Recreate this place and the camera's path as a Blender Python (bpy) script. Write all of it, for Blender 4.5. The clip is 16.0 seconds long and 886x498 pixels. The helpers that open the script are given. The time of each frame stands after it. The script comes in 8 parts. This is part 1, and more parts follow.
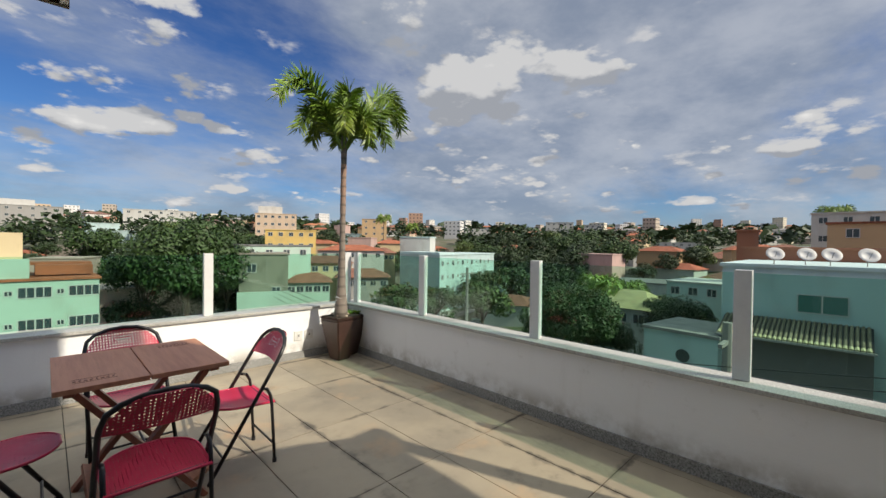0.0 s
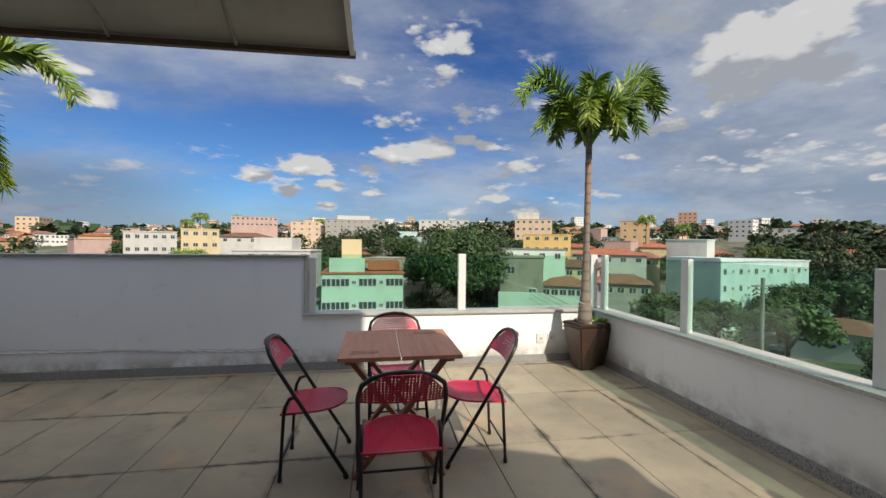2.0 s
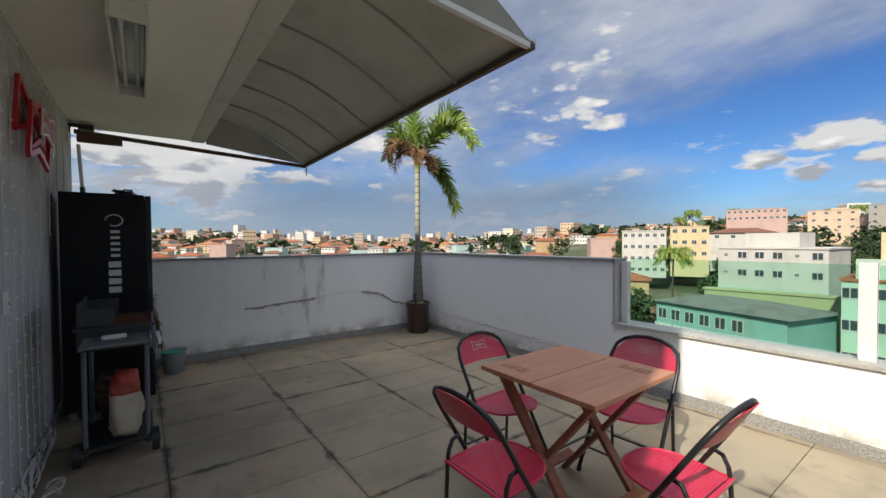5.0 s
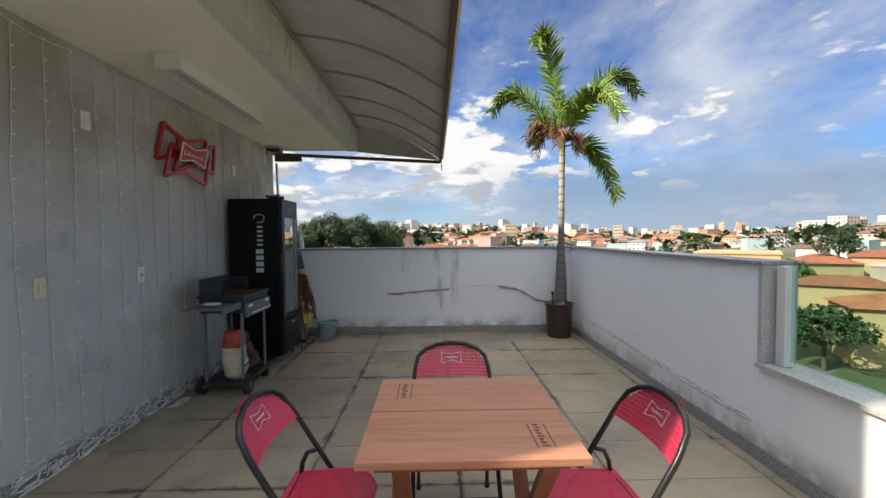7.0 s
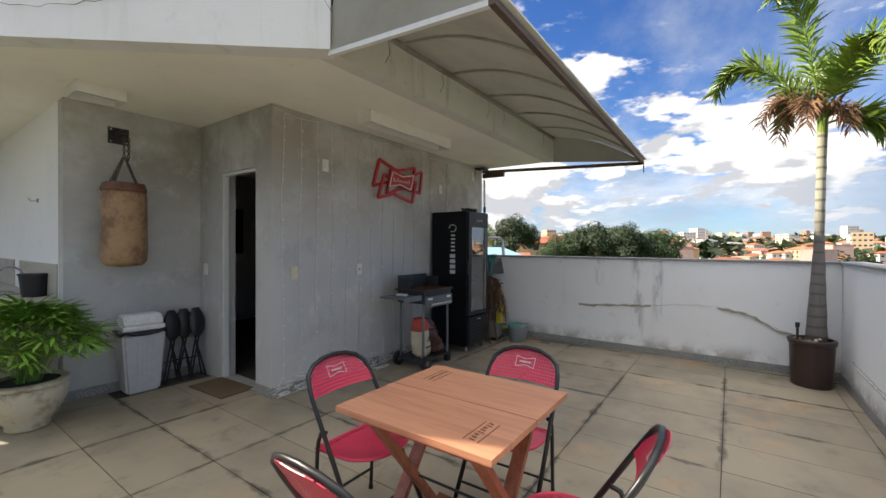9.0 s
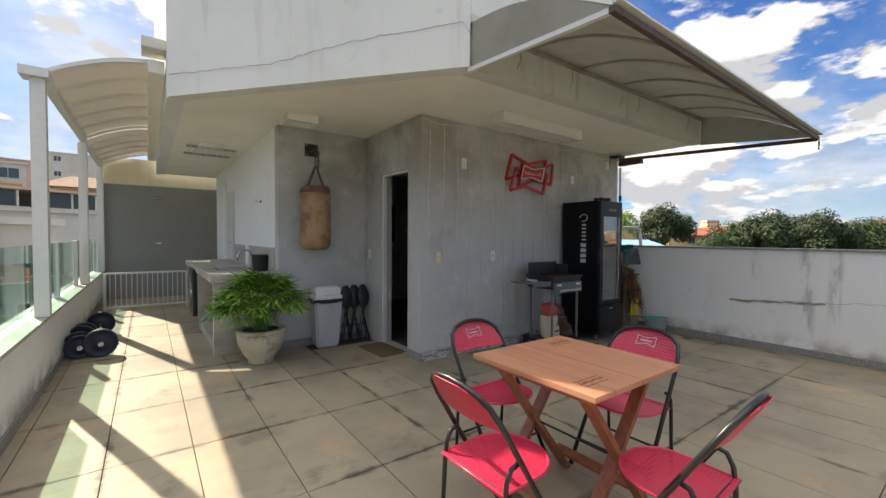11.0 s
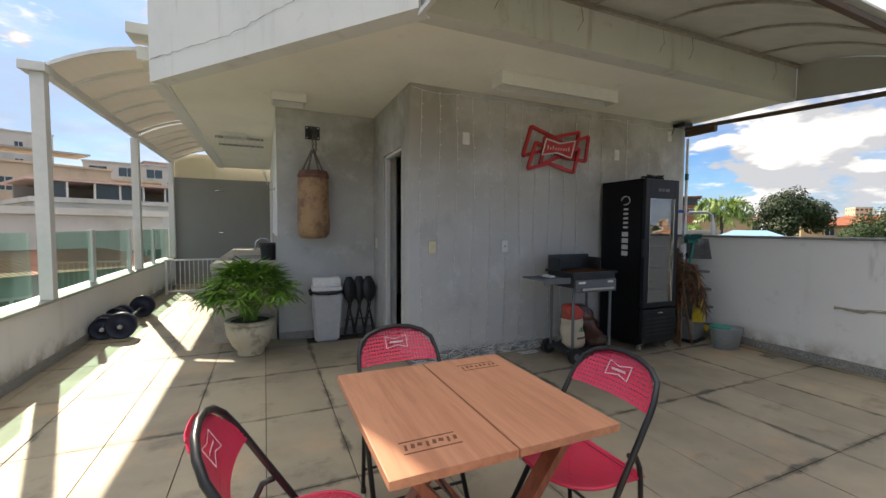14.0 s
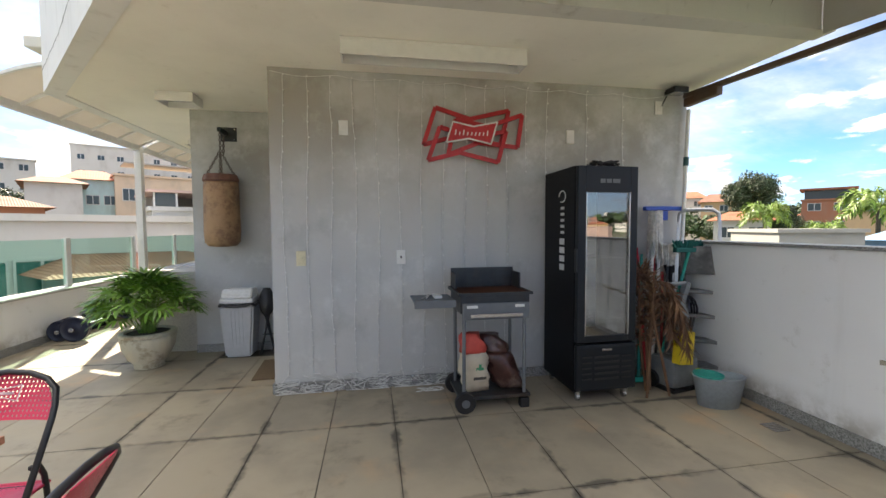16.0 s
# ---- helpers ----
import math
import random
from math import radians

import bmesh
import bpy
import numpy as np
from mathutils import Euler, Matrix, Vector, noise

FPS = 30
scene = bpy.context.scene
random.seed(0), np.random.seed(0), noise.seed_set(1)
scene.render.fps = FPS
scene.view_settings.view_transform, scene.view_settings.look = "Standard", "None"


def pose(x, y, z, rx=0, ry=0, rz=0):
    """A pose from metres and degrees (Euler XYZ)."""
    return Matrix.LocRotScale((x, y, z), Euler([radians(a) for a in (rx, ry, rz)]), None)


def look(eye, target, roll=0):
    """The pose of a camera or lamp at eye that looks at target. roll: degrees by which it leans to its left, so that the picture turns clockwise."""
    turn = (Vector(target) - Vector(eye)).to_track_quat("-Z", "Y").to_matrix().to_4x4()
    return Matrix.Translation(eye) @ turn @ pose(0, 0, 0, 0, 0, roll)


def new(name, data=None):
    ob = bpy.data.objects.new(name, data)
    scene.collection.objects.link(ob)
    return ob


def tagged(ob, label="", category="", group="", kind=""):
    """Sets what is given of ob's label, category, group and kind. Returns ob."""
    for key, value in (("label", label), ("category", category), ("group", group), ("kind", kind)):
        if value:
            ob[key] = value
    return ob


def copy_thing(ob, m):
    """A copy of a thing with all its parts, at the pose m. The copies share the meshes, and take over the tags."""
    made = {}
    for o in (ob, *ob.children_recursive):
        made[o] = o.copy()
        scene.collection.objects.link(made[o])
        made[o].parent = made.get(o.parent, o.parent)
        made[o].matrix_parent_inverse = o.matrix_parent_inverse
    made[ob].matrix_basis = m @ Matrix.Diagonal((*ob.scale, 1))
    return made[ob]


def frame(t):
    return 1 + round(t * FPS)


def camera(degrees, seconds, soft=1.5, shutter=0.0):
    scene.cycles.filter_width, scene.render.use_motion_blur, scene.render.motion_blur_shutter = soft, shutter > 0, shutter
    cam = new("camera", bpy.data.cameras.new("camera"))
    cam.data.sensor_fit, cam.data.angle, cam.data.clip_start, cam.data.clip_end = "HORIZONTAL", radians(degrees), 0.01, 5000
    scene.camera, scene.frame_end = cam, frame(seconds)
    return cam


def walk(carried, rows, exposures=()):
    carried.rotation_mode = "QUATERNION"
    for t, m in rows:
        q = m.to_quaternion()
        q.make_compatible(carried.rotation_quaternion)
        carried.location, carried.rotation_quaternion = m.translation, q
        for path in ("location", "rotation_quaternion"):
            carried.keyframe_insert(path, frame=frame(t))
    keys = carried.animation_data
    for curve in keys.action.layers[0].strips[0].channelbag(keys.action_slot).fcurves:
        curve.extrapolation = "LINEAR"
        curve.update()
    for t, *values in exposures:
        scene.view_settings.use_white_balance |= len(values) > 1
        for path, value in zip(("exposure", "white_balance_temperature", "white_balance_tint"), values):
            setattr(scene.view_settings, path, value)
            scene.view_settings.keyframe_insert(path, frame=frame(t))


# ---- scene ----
cam = camera(95.0, 16.0)

PATH = [
    (0, (-0.278, 0.326, 1.373), (-1.679, -1.102, 1.345), 0.7),
    (0.5, (-0.3, 0.309, 1.36), (-1.501, -1.29, 1.336), 0.6),
    (1, (-0.338, 0.272, 1.354), (-1.306, -1.478, 1.333), 0.7),
    (1.5, (-0.392, 0.233, 1.35), (-1.069, -1.649, 1.328), 0.7),
    (2, (-0.492, 0.206, 1.346), (-0.823, -1.766, 1.323), 0.6),
    (2.5, (-0.626, 0.173, 1.368), (-0.583, -1.826, 1.337), 0.3),
    (3, (-0.827, 0.104, 1.381), (-0.399, -1.85, 1.348), 0.1),
    (3.5, (-1.07, 0.017, 1.39), (-0.276, -1.818, 1.355), -0.2),
    (4, (-1.368, -0.129, 1.436), (-0.242, -1.781, 1.383), -0.5),
    (4.5, (-1.675, -0.314, 1.419), (-0.281, -1.747, 1.376), -0.5),
    (5, (-1.936, -0.563, 1.402), (-0.331, -1.756, 1.361), -0.4),
    (5.2, (-2.05, -0.644, 1.389), (-0.386, -1.753, 1.345), -0.0),
    (7.3, (-2.156, -2.536, 1.386), (-0.161, -2.401, 1.335), -0.5),
    (7.5, (-2.137, -2.687, 1.385), (-0.154, -2.435, 1.347), -0.4),
    (8, (-2.047, -3.009, 1.362), (-0.133, -2.433, 1.336), -0.3),
    (8.5, (-2.018, -3.237, 1.358), (-0.229, -2.345, 1.339), -0.0),
    (9, (-2.058, -3.31, 1.364), (-0.425, -2.156, 1.346), 0.3),
    (9.5, (-2.184, -3.357, 1.354), (-0.712, -2.003, 1.339), 0.3),
    (10, (-2.295, -3.454, 1.353), (-0.971, -1.955, 1.325), 0.3),
    (10.2, (-2.334, -3.497, 1.349), (-1.059, -1.955, 1.318), 0.3),
    (12.5, (-2.303, -3.654, 1.28), (-1.222, -1.976, 1.162), 0.2),
    (13, (-2.045, -3.642, 1.287), (-1.054, -1.912, 1.134), 0.0),
    (13.5, (-1.65, -3.609, 1.296), (-0.723, -1.841, 1.172), -0.2),
    (14, (-1.232, -3.582, 1.288), (-0.43, -1.754, 1.183), 0.3),
    (14.5, (-0.732, -3.555, 1.303), (-0.067, -1.672, 1.187), -0.4),
    (15.2, (-0.03, -3.474, 1.332), (0.482, -1.544, 1.216), -0.3),
    (16, (0.796, -3.426, 1.335), (1.137, -1.458, 1.235), -0.3),
]
walk(cam, [(t, look(eye, target, roll)) for t, eye, target, roll in PATH],
     [(0, 0.02, 6600, 9), (3.5, 0.08, 6600, 9), (5.2, 0.25, 6600, 9), (7.3, 0.75, 6750, 9), (9, 1.0, 7000, 10), (12.5, 0.85, 7150, 10), (14, 0.95, 7150, 10), (15, 0.98, 7100, 10), (15.5, 1.5, 7200, 10), (16, 1.6, 7200, 10)])

# ---- world, sun, exposure ----
SUN_EL, SUN_AZ = radians(37.5), radians(-19.0)      # sun stands north-north-west, over the corridor
world = bpy.data.worlds.new("world")
scene.world = world
world.use_nodes = True
wt = world.node_tree
wt.nodes.clear()


def wn(kind, **kw):
    n = wt.nodes.new(kind)
    for k, v in kw.items():
        setattr(n, k, v)
    return n


def wmath(op, a, b=None, clamp=False):
    n = wn("ShaderNodeMath", operation=op, use_clamp=clamp)
    for i, v in enumerate((a, b)):
        if v is None:
            continue
        if isinstance(v, (int, float)):
            n.inputs[i].default_value = v
        else:
            wt.links.new(v, n.inputs[i])
    return n.outputs[0]


def wmix(fac, a, b):
    n = wn("ShaderNodeMix", data_type="RGBA")
    for i, v in ((0, fac), (6, a), (7, b)):
        if isinstance(v, (int, float, tuple)):
            n.inputs[i].default_value = v
        else:
            wt.links.new(v, n.inputs[i])
    return n.outputs[2]


def wsmooth(v, lo, hi):
    n = wn("ShaderNodeMapRange", interpolation_type="SMOOTHSTEP")
    wt.links.new(v, n.inputs[0])
    n.inputs[1].default_value, n.inputs[2].default_value = lo, hi
    return n.outputs[0]


def wnoise(vec, scale, detail, rough, off=(0, 0, 0), stretch=(1, 1, 1)):
    m = wn("ShaderNodeMapping")
    m.inputs["Location"].default_value, m.inputs["Scale"].default_value = off, stretch
    wt.links.new(vec, m.inputs[0])
    n = wn("ShaderNodeTexNoise")
    n.inputs["Scale"].default_value, n.inputs["Detail"].default_value, n.inputs["Roughness"].default_value = scale, detail, rough
    wt.links.new(m.outputs[0], n.inputs["Vector"])
    return n.outputs["Fac"]


sky = wn("ShaderNodeTexSky", sky_type="NISHITA", sun_disc=False, sun_elevation=SUN_EL, sun_rotation=SUN_AZ,
         altitude=900.0, air_density=1.0, dust_density=0.6, ozone_density=2.0)
geo = wn("ShaderNodeTexCoord").outputs["Generated"]
sep = wn("ShaderNodeSeparateXYZ")
wt.links.new(geo, sep.inputs[0])
up = wmath("MAXIMUM", sep.outputs[2], 0.0)
den = wmath("ADD", up, 0.62)


def cloud_space(lift=0.0):
    """Directions squeezed towards the horizon, where clouds look smaller and flatter."""
    c = wn("ShaderNodeCombineXYZ")
    wt.links.new(wmath("DIVIDE", sep.outputs[0], den), c.inputs[0])
    wt.links.new(wmath("DIVIDE", sep.outputs[1], den), c.inputs[1])
    wt.links.new(wmath("ADD", wmath("DIVIDE", wmath("MULTIPLY", up, 2.7), den), lift), c.inputs[2])
    return c.outputs[0]


def toward(az, el, lo, hi):
    """1 about a direction of the sky, 0 away from it; lo and hi are cosines."""
    dt = wn("ShaderNodeVectorMath", operation="DOT_PRODUCT")
    wt.links.new(geo, dt.inputs[0])
    a, e = radians(az), radians(el)
    dt.inputs[1].default_value = (math.sin(a) * math.cos(e), math.cos(a) * math.cos(e), math.sin(e))
    return wsmooth(dt.outputs["Value"], lo, hi)


def billow(vec):
    """Cloud density: soft masses with round heads on them."""
    base = wnoise(vec, 2.3, 8.0, 0.50, (3.1, 1.7, 0.0))
    v = wn("ShaderNodeTexVoronoi", feature="SMOOTH_F1")
    for nm, val in (("Scale", 7.5), ("Detail", 5.0), ("Roughness", 0.5), ("Smoothness", 0.35)):
        v.inputs[nm].default_value = val
    wt.links.new(vec, v.inputs["Vector"])
    return base, v.outputs["Distance"], wmath("ADD", base, wmath("MULTIPLY", wmath("SUBTRACT", 0.42, v.outputs["Distance"]), 0.33))


plane = cloud_space()
tower = toward(80, 12, 0.90, 0.985)
grey_bank = toward(-118, 34, 0.80, 0.97)
more = wmath("ADD", wmath("MULTIPLY", tower, 0.15), wmath("MULTIPLY", toward(55, 22, 0.86, 0.98), 0.07))
more = wmath("ADD", more, wmath("MULTIPLY", wsmooth(wmath("SUBTRACT", 0.40, up), 0.0, 0.30), 0.035))
mass, creases, heaps = billow(plane)
puffs = wmath("ADD", heaps, more)
mass_above = wnoise(cloud_space(0.12), 2.3, 8.0, 0.50, (3.1, 1.7, 0.0))
small = wnoise(plane, 7.0, 7.0, 0.58, (1.3, 5.2, 2.0), (1.0, 1.0, 1.5))
veil = wnoise(plane, 0.95, 8.0, 0.62, (7.3, 2.2, 4.0), (0.7, 1.4, 1.0))
puff_m = wsmooth(puffs, 0.428, 0.500)
small_m = wmath("MULTIPLY", wsmooth(small, 0.55, 0.64), wsmooth(puffs, 0.32, 0.44))
veil_m = wmath("MULTIPLY", wsmooth(wmath("ADD", veil, wmath("MULTIPLY", grey_bank, 0.20)), 0.37, 0.62), 0.85)
under = wsmooth(wmath("SUBTRACT", mass_above, mass), -0.035, 0.045)
crease = wmath("MULTIPLY", wsmooth(creases, 0.30, 0.70), 0.55)
dull = wmath("MULTIPLY", wmath("ADD", wmath("MULTIPLY", under, 0.8), wmath("MULTIPLY", crease, 0.8), True), 0.9)
lit = wmix(dull, (8.6, 8.5, 8.4, 1), (3.0, 3.25, 3.8, 1))
deep = wmix(wsmooth(up, 0.0, 0.5), (0.46, 0.72, 1.0, 1), (0.32, 0.58, 1.0, 1))
skyc = wn("ShaderNodeMix", data_type="RGBA", blend_type="MULTIPLY")
skyc.inputs[0].default_value = 1.0
wt.links.new(sky.outputs[0], skyc.inputs[6])
wt.links.new(deep, skyc.inputs[7])
veil_c = wmix(wsmooth(wnoise(plane, 3.0, 6.0, 0.6, (2, 9, 1)), 0.35, 0.65), (2.7, 3.2, 4.1, 1), (4.8, 5.15, 5.8, 1))
with_veil = wmix(veil_m, skyc.outputs[2], veil_c)
with_small = wmix(wmath("MULTIPLY", small_m, 0.8), with_veil, (6.5, 6.5, 6.7, 1))
with_puffs = wmix(puff_m, with_small, lit)
# rain haze stands as a slate band low in the east
low_east = wmath("MULTIPLY", toward(128, 0, 0.80, 0.95), wsmooth(wmath("SUBTRACT", 0.19, up), 0.0, 0.10))
with_rain = wmix(wmath("MULTIPLY", low_east, 0.75), with_puffs, (1.7, 2.4, 3.6, 1))
haze = wmath("MULTIPLY", wsmooth(wmath("SUBTRACT", 0.12, up), 0.0, 0.12), 0.45)
final = wmix(haze, with_rain, (3.3, 3.8, 4.7, 1))
# bright overcast added overhead, out of view, to lift the shade; glow towards sun
final = wmix(wmath("MULTIPLY", toward(math.degrees(SUN_AZ), math.degrees(SUN_EL), 0.80, 0.99), 0.05), final, (15.0, 14.5, 14.0, 1))
final = wmix(wmath("MULTIPLY", wsmooth(up, 0.62, 0.92), 0.9), final, (13.5, 13.6, 13.9, 1))
bg = wn("ShaderNodeBackground")
wt.links.new(final, bg.inputs[0])
bg.inputs[1].default_value = 0.095
wt.links.new(bg.outputs[0], wn("ShaderNodeOutputWorld").inputs[0])

sun_data = bpy.data.lights.new("sun", "SUN")
sun_data.energy, sun_data.angle, sun_data.color = 4.8, radians(0.6), (1.0, 0.91, 0.76)
sun = new("sun", sun_data)
SUN_DIR = Vector((math.sin(SUN_AZ) * math.cos(SUN_EL), math.cos(SUN_AZ) * math.cos(SUN_EL), math.sin(SUN_EL)))
sun.matrix_world = look(SUN_DIR * 60, (0, 0, 0))

# ---- materials ----


class Mat:
    """A node material: colour from mixed noises, with bump."""

    def __init__(self, name, base, rough=0.7, metal=0.0, spec=0.5):
        self.m = bpy.data.materials.new(name)
        self.m.use_nodes = True
        self.t = self.m.node_tree
        self.b = self.t.nodes["Principled BSDF"]
        self.b.inputs["Roughness"].default_value = rough
        self.b.inputs["Metallic"].default_value = metal
        self.b.inputs["Specular IOR Level"].default_value = spec
        self.b.inputs["Base Color"].default_value = (*base, 1)
        self.col = None
        self.base = (*base, 1)
        self.co = self.n("ShaderNodeTexCoord").outputs["Object"]
        self.h = None

    def n(self, kind, **kw):
        n = self.t.nodes.new(kind)
        for k, v in kw.items():
            setattr(n, k, v)
        return n

    def world_space(self):
        self.co = self.n("ShaderNodeNewGeometry").outputs["Position"]
        return self

    def noise(self, scale, detail=4, rough=0.55, stretch=(1, 1, 1), off=(0, 0, 0)):
        m = self.n("ShaderNodeMapping")
        m.inputs["Scale"].default_value, m.inputs["Location"].default_value = stretch, off
        self.t.links.new(self.co, m.inputs[0])
        n = self.n("ShaderNodeTexNoise")
        n.inputs["Scale"].default_value, n.inputs["Detail"].default_value, n.inputs["Roughness"].default_value = scale, detail, rough
        self.t.links.new(m.outputs[0], n.inputs["Vector"])
        return n.outputs["Fac"]

    def ramp(self, v, lo, hi):
        n = self.n("ShaderNodeMapRange", interpolation_type="SMOOTHSTEP")
        self.t.links.new(v, n.inputs[0])
        n.inputs[1].default_value, n.inputs[2].default_value = lo, hi
        return n.outputs[0]

    def times(self, a, b):
        n = self.n("ShaderNodeMath", operation="MULTIPLY")
        self.t.links.new(a, n.inputs[0])
        if isinstance(b, (int, float)):
            n.inputs[1].default_value = b
        else:
            self.t.links.new(b, n.inputs[1])
        return n.outputs[0]

    def blend(self, fac, colour, amount=1.0, mode="MIX"):
        n = self.n("ShaderNodeMix", data_type="RGBA", blend_type=mode)
        self.t.links.new(self.times(fac, amount), n.inputs[0])
        if self.col is None:
            n.inputs[6].default_value = self.base
        else:
            self.t.links.new(self.col, n.inputs[6])
        n.inputs[7].default_value = (*colour, 1)
        self.col = n.outputs[2]
        self.t.links.new(self.col, self.b.inputs["Base Color"])
        return self

    def vary(self, amount=0.12, per="object"):
        """Lighter or darker from piece to piece."""
        r = self.n("ShaderNodeObjectInfo").outputs["Random"] if per == "object" else self.n("ShaderNodeNewGeometry").outputs["Random Per Island"]
        n = self.n("ShaderNodeMapRange")
        self.t.links.new(r, n.inputs[0])
        n.inputs[3].default_value, n.inputs[4].default_value = 1 - amount, 1 + amount
        h = self.n("ShaderNodeHueSaturation")
        self.t.links.new(n.outputs[0], h.inputs["Value"])
        if self.col is None:
            h.inputs["Color"].default_value = self.base
        else:
            self.t.links.new(self.col, h.inputs["Color"])
        self.col = h.outputs[0]
        self.t.links.new(self.col, self.b.inputs["Base Color"])
        return self

    def bump(self, v, strength=0.3, dist=0.01):
        n = self.n("ShaderNodeBump")
        n.inputs["Strength"].default_value, n.inputs["Distance"].default_value = strength, dist
        self.t.links.new(v, n.inputs["Height"])
        if self.h:
            self.t.links.new(self.h, n.inputs["Normal"])
        self.h = n.outputs[0]
        self.t.links.new(self.h, self.b.inputs["Normal"])
        return self

    def rough(self, v, lo, hi):
        n = self.n("ShaderNodeMapRange")
        self.t.links.new(v, n.inputs[0])
        n.inputs[3].default_value, n.inputs[4].default_value = lo, hi
        self.t.links.new(n.outputs[0], self.b.inputs["Roughness"])
        return self

    def height_mask(self, lo, hi):
        """1 below lo, 0 above hi, in world height."""
        s = self.n("ShaderNodeSeparateXYZ")
        self.t.links.new(self.n("ShaderNodeNewGeometry").outputs["Position"], s.inputs[0])
        return self.ramp(s.outputs[2], hi, lo)


def simple(name, base, rough=0.6, metal=0.0, grain=40.0, amount=0.25, dirt=None, bump=0.1):
    m = Mat(name, base, rough, metal)
    g = m.noise(grain, 5, 0.6)
    m.blend(m.ramp(g, 0.35, 0.7), tuple(c * 0.72 for c in base), amount * 2)
    if dirt:
        m.blend(m.ramp(m.noise(3.0, 5, 0.65), 0.48, 0.72), dirt, 0.6)
    m.bump(g, bump, 0.004)
    return m.m


def wall_paint(name, base, stain, low=0.0, streaks=0.35, mottle=0.35, upper_tone=None):
    m = Mat(name, base, 0.85, 0.0, 0.25).world_space()
    fine = m.noise(55, 6, 0.6)
    m.blend(m.ramp(m.noise(1.3, 6, 0.6), 0.42, 0.72), tuple(c * 0.82 for c in base), mottle)
    m.blend(m.ramp(m.noise(2.0, 5, 0.6, (3.2, 3.2, 0.35)), 0.56, 0.76), stain, streaks)
    m.blend(m.ramp(m.noise(7.0, 6, 0.7), 0.60, 0.72), stain, 0.22)
    if upper_tone:
        # second tone blended in patchily towards the top, between 1.2 and 2.3 m
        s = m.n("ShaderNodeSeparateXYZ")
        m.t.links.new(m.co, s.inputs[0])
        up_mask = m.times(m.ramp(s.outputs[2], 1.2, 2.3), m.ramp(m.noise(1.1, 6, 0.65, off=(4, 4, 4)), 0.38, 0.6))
        m.blend(up_mask, upper_tone, 0.8)
        m.blend(m.ramp(m.noise(3.2, 7, 0.7, off=(1, 8, 2)), 0.50, 0.72), tuple(min(1, c * 1.35) for c in base), 0.55)
        m.blend(m.ramp(m.noise(1.7, 7, 0.7, off=(7, 3, 5)), 0.55, 0.70), tuple(c * 0.72 for c in base), 0.6)
    if low:
        edge = m.times(m.height_mask(0.02, low), m.ramp(m.noise(4.0, 6, 0.65), 0.35, 0.62))
        m.blend(edge, (0.30, 0.265, 0.21), 0.9)
    m.bump(fine, 0.25, 0.004).bump(m.noise(6, 4), 0.25, 0.01)
    return m.m


WHITE_WALL = wall_paint("white_wall_paint", (0.87, 0.875, 0.88), (0.46, 0.44, 0.40), 0.28, 0.10, 0.16)
UPPER_WHITE = wall_paint("white_render", (0.78, 0.78, 0.77), (0.42, 0.40, 0.37), 0.0, 0.35)
BEAM_WHITE = wall_paint("beam_paint", (0.66, 0.65, 0.60), (0.25, 0.22, 0.18), 0.0, 0.5)
SOFFIT = wall_paint("soffit_paint", (0.90, 0.87, 0.79), (0.55, 0.50, 0.42), 0.0, 0.1)
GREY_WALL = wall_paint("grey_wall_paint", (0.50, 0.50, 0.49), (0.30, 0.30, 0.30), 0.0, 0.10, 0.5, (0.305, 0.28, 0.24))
DARK_GREY = wall_paint("dark_grey_wall_paint", (0.27, 0.27, 0.265), (0.20, 0.19, 0.18), 0.0, 0.2, 0.3)
CREAM = wall_paint("cream_wall_paint", (0.74, 0.68, 0.52), (0.5, 0.42, 0.3), 0.0, 0.2)


def granite(name, base, k=1.0):
    m = Mat(name, base, 0.5)
    m.world_space()
    m.blend(m.ramp(m.noise(90, 3, 0.7), 0.45, 0.6), tuple(c * 0.35 for c in base), 0.8 * k)
    m.blend(m.ramp(m.noise(60, 3, 0.7, off=(3, 1, 2)), 0.55, 0.66), tuple(min(1, c * 1.6) for c in base), 0.6 * k)
    m.blend(m.ramp(m.noise(3, 5, 0.7), 0.45, 0.7), (0.16, 0.15, 0.13), 0.4)
    m.bump(m.noise(30), 0.2, 0.003)
    return m.m


GRANITE = granite("granite_skirting", (0.33, 0.33, 0.32))
CAP_STONE = granite("granite_coping", (0.50, 0.49, 0.46), 0.6)


